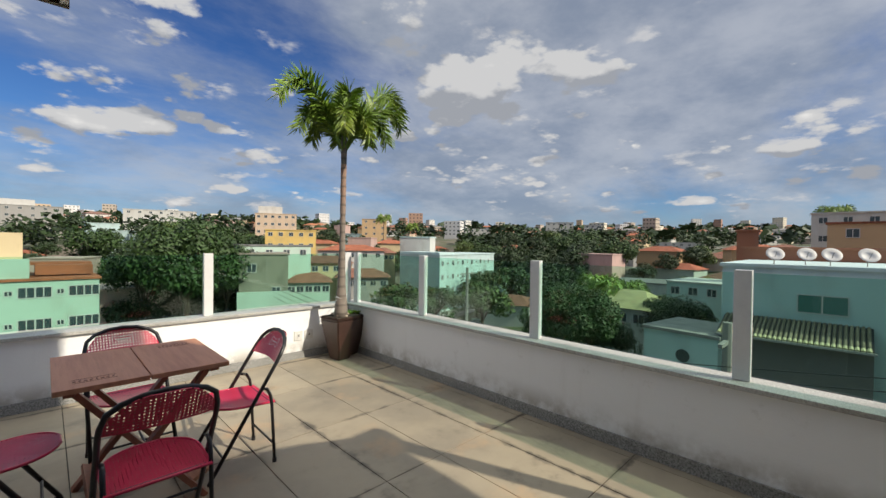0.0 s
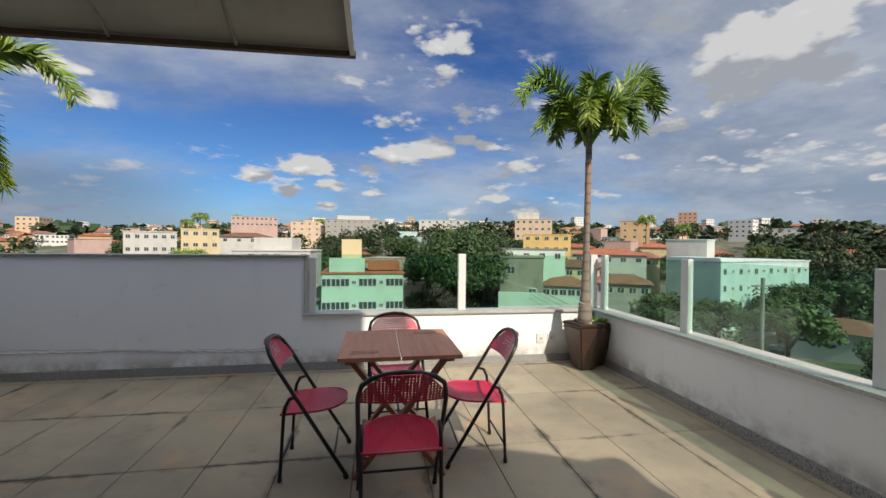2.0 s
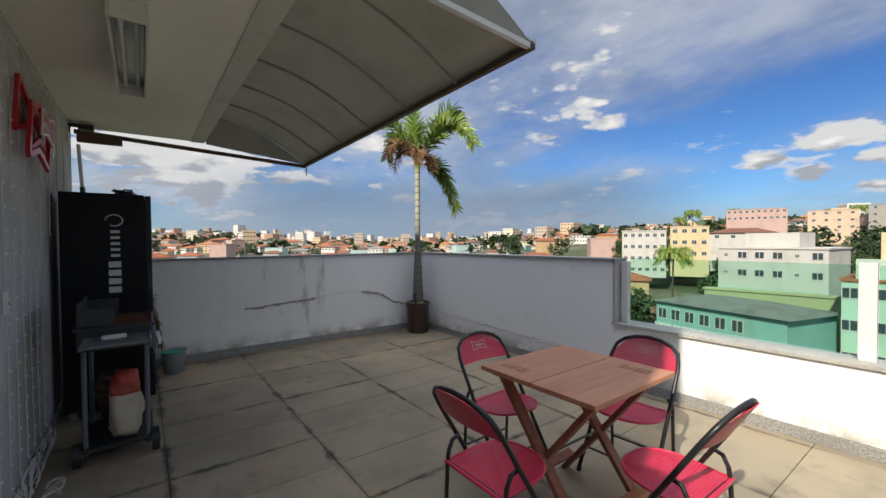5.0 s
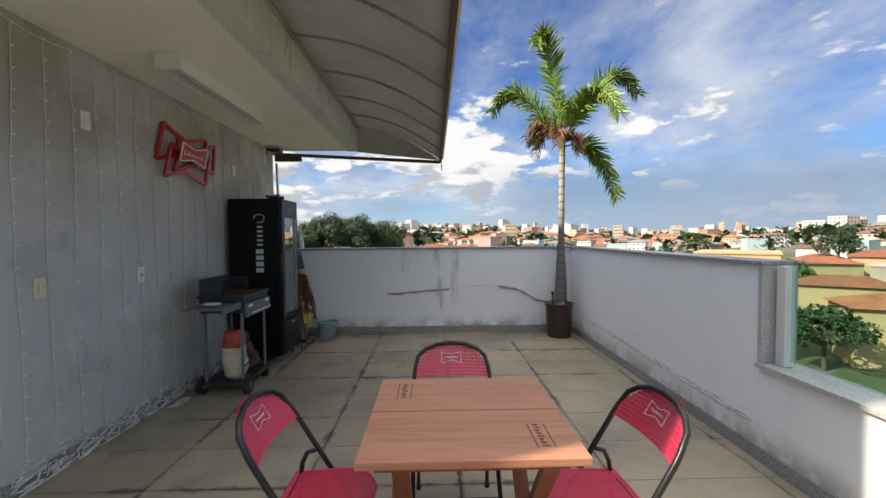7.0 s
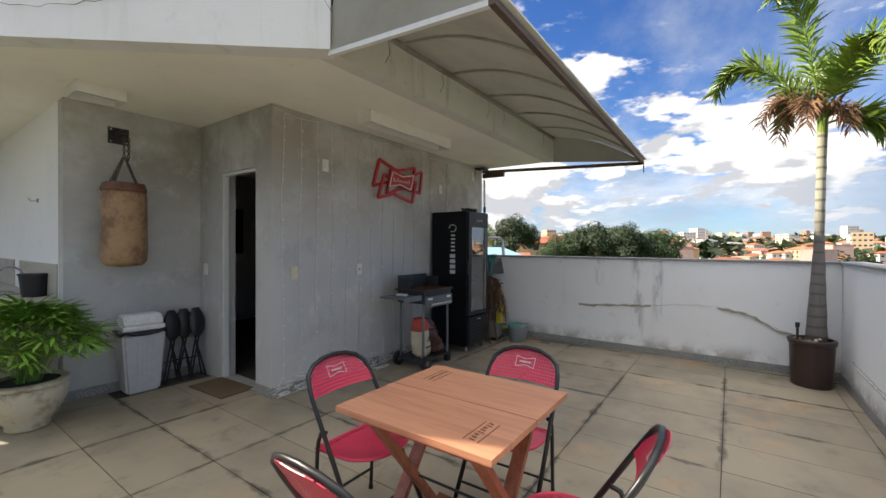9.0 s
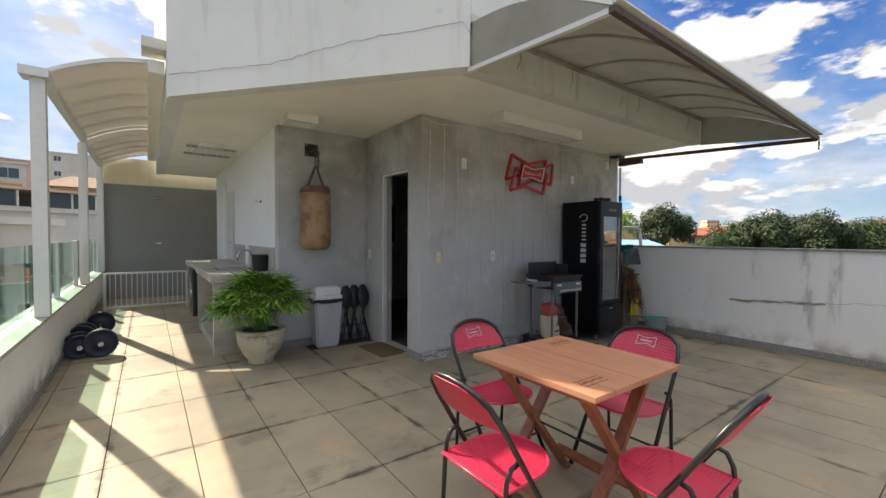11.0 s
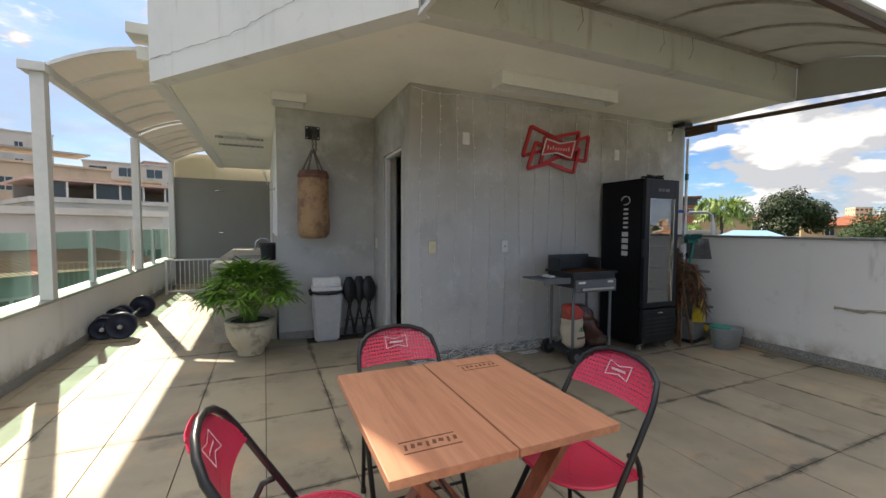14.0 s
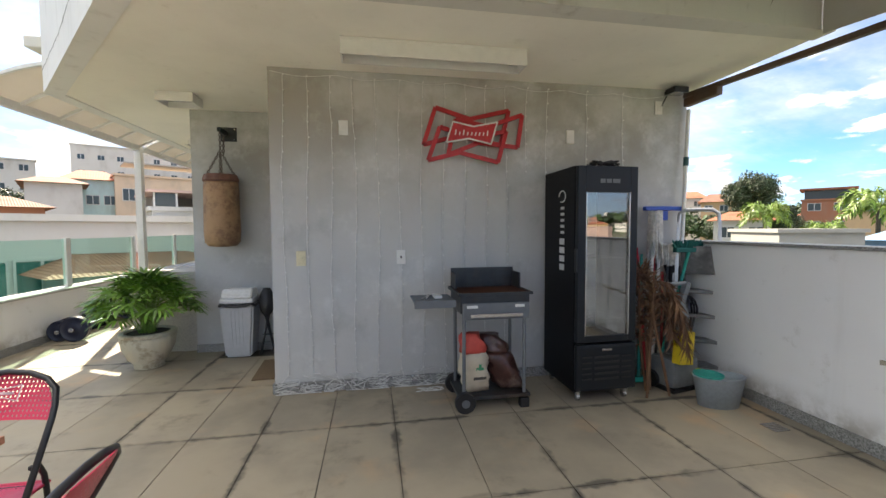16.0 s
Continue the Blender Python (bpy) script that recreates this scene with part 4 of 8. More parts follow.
def wood(name, base, dark, along="x"):
    m = Mat(name, base, 0.5)
    st = (0.6, 9, 9) if along == "x" else (9, 0.6, 9) if along == "y" else (9, 9, 0.6)
    m.blend(m.ramp(m.noise(3.0, 7, 0.65, st), 0.35, 0.7), dark, 0.8)
    m.blend(m.ramp(m.noise(14, 4, 0.6, st), 0.55, 0.7), tuple(c * 0.6 for c in base), 0.35)
    m.bump(m.noise(10, 5, 0.6, st), 0.1, 0.003)
    return m.m


TABLE_TOP = wood("oiled_table_wood", (0.50, 0.235, 0.135), (0.36, 0.15, 0.085), "y")
TABLE_LEG = wood("varnished_leg_wood", (0.30, 0.105, 0.055), (0.16, 0.05, 0.03), "z")
STAMP = simple("burnt_stamp", (0.14, 0.055, 0.03), 0.7)

table = thing("folding_table", (-0.643, -2.385, 0), "square reddish wooden folding table with crossed legs, between the four chairs", "table")
part("tabletop", box(B(), -0.346, -0.003, -0.352, 0.352, 0.700, 0.724, 0.003), TABLE_TOP, table, "half of the reddish wooden top")
part("tabletop", box(B(), 0.003, 0.346, -0.352, 0.352, 0.700, 0.724, 0.003), TABLE_TOP, table, "half of the reddish wooden top")
for s in (-1, 1):
    part("top_rail", box(B(), s * 0.29 - 0.02, s * 0.29 + 0.02, -0.30, 0.30, 0.672, 0.698, 0.003), TABLE_LEG, table)
for y in (-0.255, 0.225):
    part("leg", bar(B(), (-0.27, y, 0.675), (0.255, y, 0.0), 0.026, 0.055, (0, 1, 0)), TABLE_LEG, table)
    part("leg", bar(B(), (0.27, y + 0.03, 0.675), (-0.255, y + 0.03, 0.0), 0.026, 0.055, (0, 1, 0)), TABLE_LEG, table)
part("stretcher", bar(B(), (-0.235, -0.245, 0.10), (-0.235, 0.245, 0.10), 0.11, 0.018, (0.5, 0, 1)), TABLE_TOP, table, "wide pale stretcher board")
part("stretcher", bar(B(), (0.20, -0.245, 0.12), (0.20, 0.245, 0.12), 0.05, 0.018, (-0.5, 0, 1)), TABLE_LEG, table)
part("bolt", rod(B(), (0.0, -0.29, 0.337), (0.0, 0.29, 0.337), 0.006, 8), BLACK_METAL, table)
for cx, cy, rot in ((-0.2, -0.235, 0), (0.2, 0.24, 0)):
    bm = B()
    for i in range(8):
        x = cx - 0.07 + i * 0.02
        bar(bm, (x, cy - 0.012 + 0.005 * ((i * 7) % 3), 0.7245), (x + 0.004, cy + 0.012, 0.7245), 0.007 + 0.003 * (i % 3), 0.0008)
    for yy in (-0.028, 0.028):
        bar(bm, (cx - 0.08, cy + yy, 0.7245), (cx + 0.08, cy + yy, 0.7245), 0.004, 0.0008)
    part("stamp", bm, STAMP, table, "burnt-in lettering, unreadable")


# palms
PALM_LEAF = Mat("palm_leaf", (0.135, 0.225, 0.026), 0.42)
PALM_LEAF.blend(PALM_LEAF.ramp(PALM_LEAF.noise(2.2, 4), 0.45, 0.7), (0.25, 0.30, 0.04), 0.7).vary(0.35, "island")
PALM_LEAF = PALM_LEAF.m
DRY_LEAF = Mat("dry_leaf", (0.20, 0.105, 0.055), 0.8)
DRY_LEAF.vary(0.4, "island")
DRY_LEAF = DRY_LEAF.m


def trunk_mat(name, low, high):
    m = Mat(name, low, 0.8)
    s = m.n("ShaderNodeSeparateXYZ")
    m.t.links.new(m.co, s.inputs[0])
    m.blend(m.ramp(s.outputs[2], 1.0, 1.5), high, 1.0)
    w = m.n("ShaderNodeTexWave", wave_type="BANDS", bands_direction="Z")
    w.inputs["Scale"].default_value, w.inputs["Distortion"].default_value = 3.0, 2.5
    m.t.links.new(m.co, w.inputs[0])
    m.blend(m.ramp(w.outputs["Fac"], 0.75, 0.98), tuple(c * 0.45 for c in low), 0.6)
    m.blend(m.ramp(m.noise(12, 5, 0.7, (3, 3, 0.6)), 0.5, 0.7), tuple(c * 0.5 for c in low), 0.5)
    m.bump(m.noise(25, 5, 0.6, (3, 3, 0.7)), 0.3, 0.006)
    return m.m


TRUNK1 = trunk_mat("palm_bark_brown", (0.24, 0.20, 0.165), (0.34, 0.22, 0.16))
TRUNK2 = trunk_mat("palm_bark_grey", (0.17, 0.155, 0.14), (0.42, 0.41, 0.32))


def frond(azim, length, rise, droop, seed, leaf=0.235, pairs=92, width=0.022, hang=0.30):
    """A feather palm frond from the origin: rise and droop in metres of its tip line."""
    rnd = random.Random(seed)
    bm = B()
    d = Vector((math.sin(azim), math.cos(azim), 0))
    side = Vector((d.y, -d.x, 0))
    pts = []
    for i in range(17):
        u = i / 16
        pts.append(d * length * (u - 0.12 * u * u) + Vector((0, 0, rise * math.sin(u * math.pi * 0.62) - droop * u ** 2.4)))
    tube(bm, pts, [0.011 * (1 - 0.8 * i / 16) + 0.002 for i in range(17)], 5)
    for k in range(pairs):
        u = 0.16 + 0.84 * k / (pairs - 1)
        f = u * 16
        i = min(15, int(f))
        p = pts[i].lerp(pts[i + 1], f - i)
        t = (pts[i + 1] - pts[i]).normalized()
        across = t.cross(side).normalized()
        ll = leaf * (math.sin(min(1, u * 1.05 + 0.14) * math.pi * 0.86) ** 0.6 + 0.15)
        for s in range(3):
            turn = (s - 1) * 2.09 * 0.8 + rnd.uniform(-0.6, 0.6) + (0.0 if k % 2 else math.pi)
            ray = side * math.cos(turn + math.pi / 2) + across * math.sin(turn + math.pi / 2)
            out = (ray * rnd.uniform(0.75, 1.0) + t * rnd.uniform(0.55, 1.0)).normalized()
            l = ll * rnd.uniform(0.8, 1.12)
            w = width * rnd.uniform(0.7, 1.15)
            b = p + out * l * 0.5
            c = b + (out + Vector((0, 0, -hang * rnd.uniform(0.7, 1.5)))).normalized() * l * 0.5
            wd = out.cross(t).cross(out).normalized() * w / 2
            v = [bm.verts.new(q) for q in (p - wd * 0.5, p + wd * 0.5, b + wd, b - wd, c + wd * 0.15, c - wd * 0.15)]
            bm.faces.new((v[0], v[1], v[2], v[3]))
            bm.faces.new((v[3], v[2], v[4], v[5]))
    return bm


def trunk(h, r0, r1, lean, bulge=0.0):
    pts, rr = [], []
    for i in range(25):
        u = i / 24
        pts.append((lean[0] * u, lean[1] * u, h * u))
        rr.append(r0 + (r1 - r0) * min(1, u * 2.1) + bulge * math.exp(-((u - 0.05) / 0.1) ** 2) + 0.002 * math.sin(i * 2.4))
    return tube(B(), pts, rr, 14)


POT_BROWN = simple("brown_glazed_pot", (0.050, 0.028, 0.022), 0.35, 0, 12, 0.3, (0.09, 0.05, 0.04))
POT_TERRA = simple("brown_terracotta_pot", (0.062, 0.033, 0.025), 0.4, 0, 12, 0.3, (0.14, 0.08, 0.06))
GRAVEL = simple("pale_pebble", (0.48, 0.40, 0.31), 0.9, 0, 12, 0.5, (0.25, 0.18, 0.12))
SOIL = simple("potting_soil", (0.06, 0.045, 0.03), 0.95, 0, 30, 0.4)


def pebbles(parent, cx, cy, z, r, n, seed):
    rnd = random.Random(seed)
    for i in range(n):
        a, d = rnd.uniform(0, math.tau), r * math.sqrt(rnd.random())
        bm = B()
        bmesh.ops.create_icosphere(bm, subdivisions=1, radius=rnd.uniform(0.012, 0.024))
        for v in bm.verts:
            v.co *= rnd.uniform(0.8, 1.15)
            v.co.z *= 0.7
        ob = part("pebble", bm, GRAVEL, parent)
        ob.location = (cx + d * math.cos(a), cy + d * math.sin(a), z + rnd.uniform(0, 0.012))


def round_pot(name, loc, label, mat, h=0.47, r0=0.13, r1=0.205, square=False, rz=0):
    pot = thing(name, loc, label, "plant pot", rz)
    if square:
        bm = B()
        for (a0, a1, z0, z1) in ((0.085, 0.165, 0.0, h), (0.165, 0.175, h + 0.001, h + 0.03)):
            lo = [bm.verts.new((s * a0, t * a0, z0)) for s, t in ((-1, -1), (1, -1), (1, 1), (-1, 1))]
            hi = [bm.verts.new((s * a1, t * a1, z1)) for s, t in ((-1, -1), (1, -1), (1, 1), (-1, 1))]
            bm.faces.new(lo[::-1])
            bm.faces.new(hi)
            for i in range(4):
                bm.faces.new((lo[i], lo[(i + 1) % 4], hi[(i + 1) % 4], hi[i]))
        bmesh.ops.bevel(bm, geom=bm.edges[:], offset=0.012, segments=2, affect="EDGES")
        part("body", bm, mat, pot)
        part("soil", box(B(), -0.15, 0.15, -0.15, 0.15, h + 0.031, h + 0.038), SOIL, pot)
    else:
        part("body", lathe(B(), [(r0, 0), (r0 + 0.01, 0.01), (r1 - 0.01, h - 0.05), (r1, h - 0.045), (r1 + 0.006, h - 0.01), (r1, h), (r1 - 0.025, h), (r1 - 0.03, h - 0.03)], 36), mat, pot, smooth=False)
        part("soil", rod(B(), (0, 0, h - 0.035), (0, 0, h - 0.022), r1 - 0.03, 28), SOIL, pot)
    return pot


pot1 = round_pot("square_pot", (-2.765, -3.925, 0), "tall tapered brown square pot in the parapet corner", POT_TERRA, 0.47, square=True, rz=8)
pebbles(pot1, 0, 0, 0.515, 0.13, 16, 1)
pot1b = round_pot("square_pot", (-2.945, -4.045, 0), "tapered brown square pot with succulents behind the palm's pot", POT_TERRA, 0.45, square=True, rz=8)
for i in range(7):
    rnd = random.Random(i)
    ob = part("succulent", rod(B(), (0, 0, 0), (0, 0, 0.035), 0.006, 6), PALM_LEAF, pot1b, "small grey-green succulent")
    ob.location = (rnd.uniform(-0.11, 0.11), rnd.uniform(-0.11, 0.11), 0.485)
    for k in range(7):
        a = k * 0.9
        part("leaf", tube(B(), [(0, 0, 0), (0.03 * math.cos(a), 0.03 * math.sin(a), 0.03), (0.045 * math.cos(a), 0.045 * math.sin(a), 0.05)], [0.006, 0.009, 0.002], 5), PALM_LEAF, ob)
palm1 = thing("palm_tree", (-2.735, -3.86, 0.49), "young feather palm with slender brown trunk in the square pot", "palm tree")
part("trunk", trunk(1.90, 0.056, 0.032, (-0.01, 0.02), 0.02), TRUNK1, palm1, smooth=True)
crown = new("crown")
crown.parent = palm1
crown.location = (-0.01, 0.02, 1.90)
part("crown_shaft", tube(B(), [(0, 0, -0.12), (0, 0, 0.12), (0, 0, 0.30)], [0.032, 0.036, 0.016], 10), TRUNK2, crown)
for i, (az, ln, ri, dr) in enumerate(((72, 1.04, 0.78, 0.34), (258, 1.18, 1.05, 0.28), (272, 0.92, 0.74, 0.24), (236, 0.85, 0.62, 0.30), (88, 0.62, 0.58, 0.35), (30, 0.46, 0.60, 0.36),
                                      (340, 0.42, 0.55, 0.36), (200, 0.50, 0.60, 0.36), (288, 0.58, 0.62, 0.38), (150, 0.48, 0.58, 0.36), (10, 0.22, 0.72, 0.12), (215, 0.26, 0.74, 0.12))):
    part("frond", frond(radians(az), ln, ri, dr, 40 + i, 0.20, 84, 0.022), PALM_LEAF, crown)
part("spear", rod(B(), (0, 0, 0.3), (0.01, 0, 0.95), 0.008, 6, 0.001), PALM_LEAF, crown)
tie = thing("rope_tie", (-2.735, -3.865, 0.70), "thin white rope round the palm trunk and the rail", "rope")
part("loop", tube(B(), [(0.062 * math.cos(a), 0.062 * math.sin(a), 0.01 * math.sin(3 * a)) for a in [k * math.tau / 16 for k in range(16)]], 0.005, 5, True), ALU, tie)
part("loop", tube(B(), [(0.064 * math.cos(a), 0.064 * math.sin(a), 0.03 + 0.012 * math.cos(2 * a)) for a in [k * math.tau / 16 for k in range(16)]], 0.005, 5, True), ALU, tie)
part("rope_end", tube(B(), [(-0.06, 0, 0.0), (-0.2, -0.2, 0.03), (-0.36, -0.42, 0.02)], 0.004, 5), ALU, tie)

pot2 = round_pot("round_pot", (3.32, -3.98, 0), "round dark brown glazed pot in the corner of the tall parapets", POT_BROWN, 0.46, 0.15, 0.185)
pebbles(pot2, 0, 0, 0.45, 0.14, 14, 2)
palm2 = thing("palm_tree", (3.38, -4.02, 0.42), "young grey-trunked feather palm with withered fronds in the round pot", "palm tree")
part("trunk", trunk(2.18, 0.088, 0.040, (0.03, -0.03), 0.0), TRUNK2, palm2, smooth=True)
crown2 = new("crown")
crown2.parent = palm2
crown2.location = (0.03, -0.03, 2.16)
part("crown_shaft", tube(B(), [(0, 0, -0.12), (0, 0, 0.15), (0, 0, 0.45)], [0.040, 0.046, 0.022], 10), PALM_LEAF, crown2)
for i, (az, ln, ri, dr) in enumerate(((20, 1.10, 0.96, 0.30), (168, 1.34, 1.20, 0.30), (250, 1.15, 0.76, 0.52), (183, 0.84, 0.14, 0.82), (330, 0.52, 1.48, 0.10),
                                      (60, 0.62, 0.62, 0.42), (120, 0.42, 0.80, 0.20))):
    part("frond", frond(radians(az), ln, ri, dr, 80 + i, 0.225, 92, 0.026), PALM_LEAF, crown2)
for i, (az, ln, ri, dr) in enumerate(((10, 0.55, 0.45, 0.30), (30, 0.42, 0.40, 0.42), (300, 0.34, 0.34, 0.34), (230, 0.30, 0.22, 0.30))):
    part("frond", frond(radians(az), ln, ri, dr, 120 + i, 0.20, 46, 0.016, 0.9), DRY_LEAF, crown2, "withered brown frond")
stake = thing("hand_shovel", (3.20, -3.86, 0.44), "small black hand tool stuck in the pot's soil", "hand tool")
part("stick", rod(B(), (0, 0, 0), (0.01, 0, 0.14), 0.011, 8), BLACKP, stake)
part("grip", rod(B(), (0.01, 0, 0.141), (0.012, 0, 0.185), 0.018, 8), BLACKP, stake)

# bamboo palm in the cream fluted pot
CREAM_POT = Mat("cream_fluted_clay", (0.55, 0.50, 0.38), 0.7)
CREAM_POT.blend(CREAM_POT.ramp(CREAM_POT.noise(6, 6, 0.7), 0.5, 0.68), (0.22, 0.15, 0.09), 0.7)
CREAM_POT.bump(CREAM_POT.noise(25, 5), 0.2, 0.004)
CREAM_POT = CREAM_POT.m
fp = thing("fluted_pot", (-1.38, 0.94, 0), "cream clay pot with spiral flutes beside the service counter", "plant pot")
part("body", lathe(B(), [(0.12, 0.0), (0.125, 0.02), (0.12, 0.035), (0.17, 0.10), (0.215, 0.20), (0.228, 0.28), (0.222, 0.315)], 96, (0, 0), 0.022, 24, 22.0), CREAM_POT, fp, smooth=True)
part("rim", lathe(B(), [(0.222, 0.316), (0.236, 0.322), (0.240, 0.345), (0.225, 0.355), (0.19, 0.352), (0.185, 0.33)], 48), CREAM_POT, fp)
part("soil", rod(B(), (0, 0, 0.325), (0, 0, 0.340), 0.183, 28), SOIL, fp)
rh = thing("lady_palm", (-1.38, 0.94, 0.335), "bushy green lady palm with fan leaves in the fluted pot", "plant")
FAN = Mat("fan_leaf", (0.115, 0.235, 0.028), 0.4)
FAN.blend(FAN.ramp(FAN.noise(4, 4), 0.5, 0.7), (0.17, 0.22, 0.03), 0.6).vary(0.35, "island")
FAN = FAN.m


def fan_leaf(seed, fingers=9, l=0.19):
    rnd = random.Random(seed)
    bm = B()
    for k in range(fingers):
        a = radians(-118 + 236 * k / (fingers - 1)) + rnd.uniform(-0.06, 0.06)
        d = Vector((math.sin(a), math.cos(a), rnd.uniform(-0.1, 0.15)))
        s = Vector((d.y, -d.x, 0)).normalized() * rnd.uniform(0.009, 0.0135)
        ll = l * rnd.uniform(0.85, 1.1) * (1 - 0.22 * abs(a) / 2)
        p = [Vector((0, 0, 0)), d * ll * 0.45 + Vector((0, 0, 0.015)), d * ll * 0.8 - Vector((0, 0, 0.008)), d * ll - Vector((0, 0, 0.028))]
        w = [0.25, 1, 0.85, 0.1]
        v = [(bm.verts.new(q - s * t), bm.verts.new(q + s * t)) for q, t in zip(p, w)]
        for m, n in zip(v, v[1:]):
            bm.faces.new((m[0], m[1], n[1], n[0]))
    return mesh_of("fan_leaf", bm, FAN)


fans = [fan_leaf(i, 10 + i % 4) for i in range(6)]
stems = B()
rnd = random.Random(11)
leaf_at = []
for i in range(112):
    a = i * 2.39996
    u = (i + 0.5) / 112
    el = radians(86 - 80 * u + rnd.uniform(-8, 8))
    r = rnd.uniform(0.30, 0.40)
    tip = Vector((math.cos(a) * math.cos(el) * r * 1.12, math.sin(a) * math.cos(el) * r * 1.0, 0.13 + max(-0.05, math.sin(el)) * r * 0.98 + 0.03))
    tube(stems, [(rnd.uniform(-0.06, 0.06), rnd.uniform(-0.06, 0.06), 0.0), (tip.x * 0.45, tip.y * 0.45, tip.z * 0.75 + 0.03), tip], 0.003, 4)
    leaf_at.append((tip, a, el))
part("stem", stems, FAN, rh, "thin green stems")
for i, (tip, a, el) in enumerate(leaf_at):
    ob = tagged(new("leaf", fans[i % 6]), "")
    ob.parent = rh
    d = Vector((math.cos(a) * math.cos(el * 0.6), math.sin(a) * math.cos(el * 0.6), math.sin(el * 0.6) * 0.8)).normalized()
    ob.matrix_basis = Matrix.Translation(tip) @ d.to_track_quat("Y", "Z").to_matrix().to_4x4() @ pose(0, 0, 0, rnd.uniform(-30, 10), rnd.uniform(-25, 25), 0)

# bin
LID = simple("white_bin_lid", (0.72, 0.72, 0.71), 0.4)
BIN = simple("grey_bin_plastic", (0.46, 0.47, 0.49), 0.45, 0, 20, 0.15)
bn = thing("swing_bin", (-0.60, 1.17, 0), "grey plastic waste bin with a white swing lid by the wall", "waste bin", -2)
bm = B()
for (x0, y0, x1, y1, z0, z1) in ((0.13, 0.105, 0.17, 0.135, 0, 0.55),):
    lo = [bm.verts.new((s * x0, t * y0, z0)) for s, t in ((-1, -1), (1, -1), (1, 1), (-1, 1))]
    hi = [bm.verts.new((s * x1, t * y1, z1)) for s, t in ((-1, -1), (1, -1), (1, 1), (-1, 1))]
    bm.faces.new(lo[::-1])
    bm.faces.new(hi)
    for i in range(4):
        bm.faces.new((lo[i], lo[(i + 1) % 4], hi[(i + 1) % 4], hi[i]))
bmesh.ops.bevel(bm, geom=bm.edges[:], offset=0.02, segments=3, affect="EDGES")
part("body", bm, BIN, bn)
for i in range(4):
    part("rib", bar(B(), (-0.05 + i * 0.035, -0.111, 0.12), (-0.055 + i * 0.038, -0.133, 0.5), 0.008, 0.008, (0, 1, 0)), BIN, bn)
bm = tube(B(), [(0.18 * math.copysign(abs(math.cos(a)) ** 0.4, math.cos(a)), 0.145 * math.copysign(abs(math.sin(a)) ** 0.4, math.sin(a)), 0.555 + 0.012 * math.sin(5 * a)) for a in [k * math.tau / 28 for k in range(28)]], 0.014, 6, True)
part("bag_rim", bm, BLACKP, bn, "black bag edge")
bm = box(B(), -0.165, 0.165, -0.13, 0.13, 0.572, 0.62, 0.02)
part("lid_base", bm, LID, bn)
bm = B()
prof = [(-0.12, 0.622), (-0.115, 0.66), (-0.075, 0.715), (0.075, 0.715), (0.115, 0.66), (0.12, 0.622)]
va = [bm.verts.new((-0.15, y, z)) for y, z in prof]
vb = [bm.verts.new((0.15, y, z)) for y, z in prof]
bm.faces.new(va)
bm.faces.new(vb[::-1])
for i in range(6):
    bm.faces.new((va[i], vb[i], vb[(i + 1) % 6], va[(i + 1) % 6]))
bmesh.ops.bevel(bm, geom=bm.edges[:], offset=0.012, segments=2, affect="EDGES")
part("swing_flap", bm, LID, bn, "white swing flap")

# folded bar stools
def stool(x, y, rz, lab):
    s = thing("folded_stool", (x, y, 0), lab, "stool", rz, "folded stools by the door")
    bm = B()
    lathe(bm, [(0.0001, -0.02), (0.13, -0.018), (0.145, 0), (0.13, 0.018), (0.0001, 0.02)], 28)
    bmesh.ops.transform(bm, matrix=pose(0, 0, 0.56, 82, 0, 0) @ Matrix.Diagonal((0.55, 1.05, 1, 1)), verts=bm.verts)
    part("seat", bm, BLACKP, s, "black round seat folded upright", smooth=True)
    for a, b in (((-0.065, 0.03, 0), (0.045, 0.02, 0.66)), ((0.065, 0.03, 0), (-0.045, 0.02, 0.66)), ((-0.075, -0.03, 0), (0.03, 0.0, 0.46)), ((0.075, -0.03, 0), (-0.03, 0.0, 0.46))):
        part("leg", rod(B(), a, b, 0.009, 8), BLACK_METAL, s)
    part("footrest", rod(B(), (-0.055, 0.03, 0.2), (0.055, 0.03, 0.2), 0.007, 8), BLACK_METAL, s)
    part("top_loop", tube(B(), [(-0.045, 0.02, 0.655), (-0.03, 0.02, 0.70), (0.03, 0.02, 0.70), (0.045, 0.02, 0.655)], 0.009, 8), BLACK_METAL, s)
    return s


stool(-0.335, 1.17, 8, "black folded bar stool leaning by the waste bin")
stool(-0.215, 1.20, -4, "black folded bar stool leaning between two others")
stool(-0.105, 1.18, 5, "black folded bar stool leaning next to the door wall")

MAT = simple("coir_mat", (0.17, 0.115, 0.065), 0.95, 0, 60, 0.5)
dm = thing("doormat", (-0.10, 0.62, 0), "worn brown coir doormat before the door", "doormat", 3)
part("mat", box(B(), -0.19, 0.13, -0.28, 0.28, 0.0, 0.014, 0.004), MAT, dm)

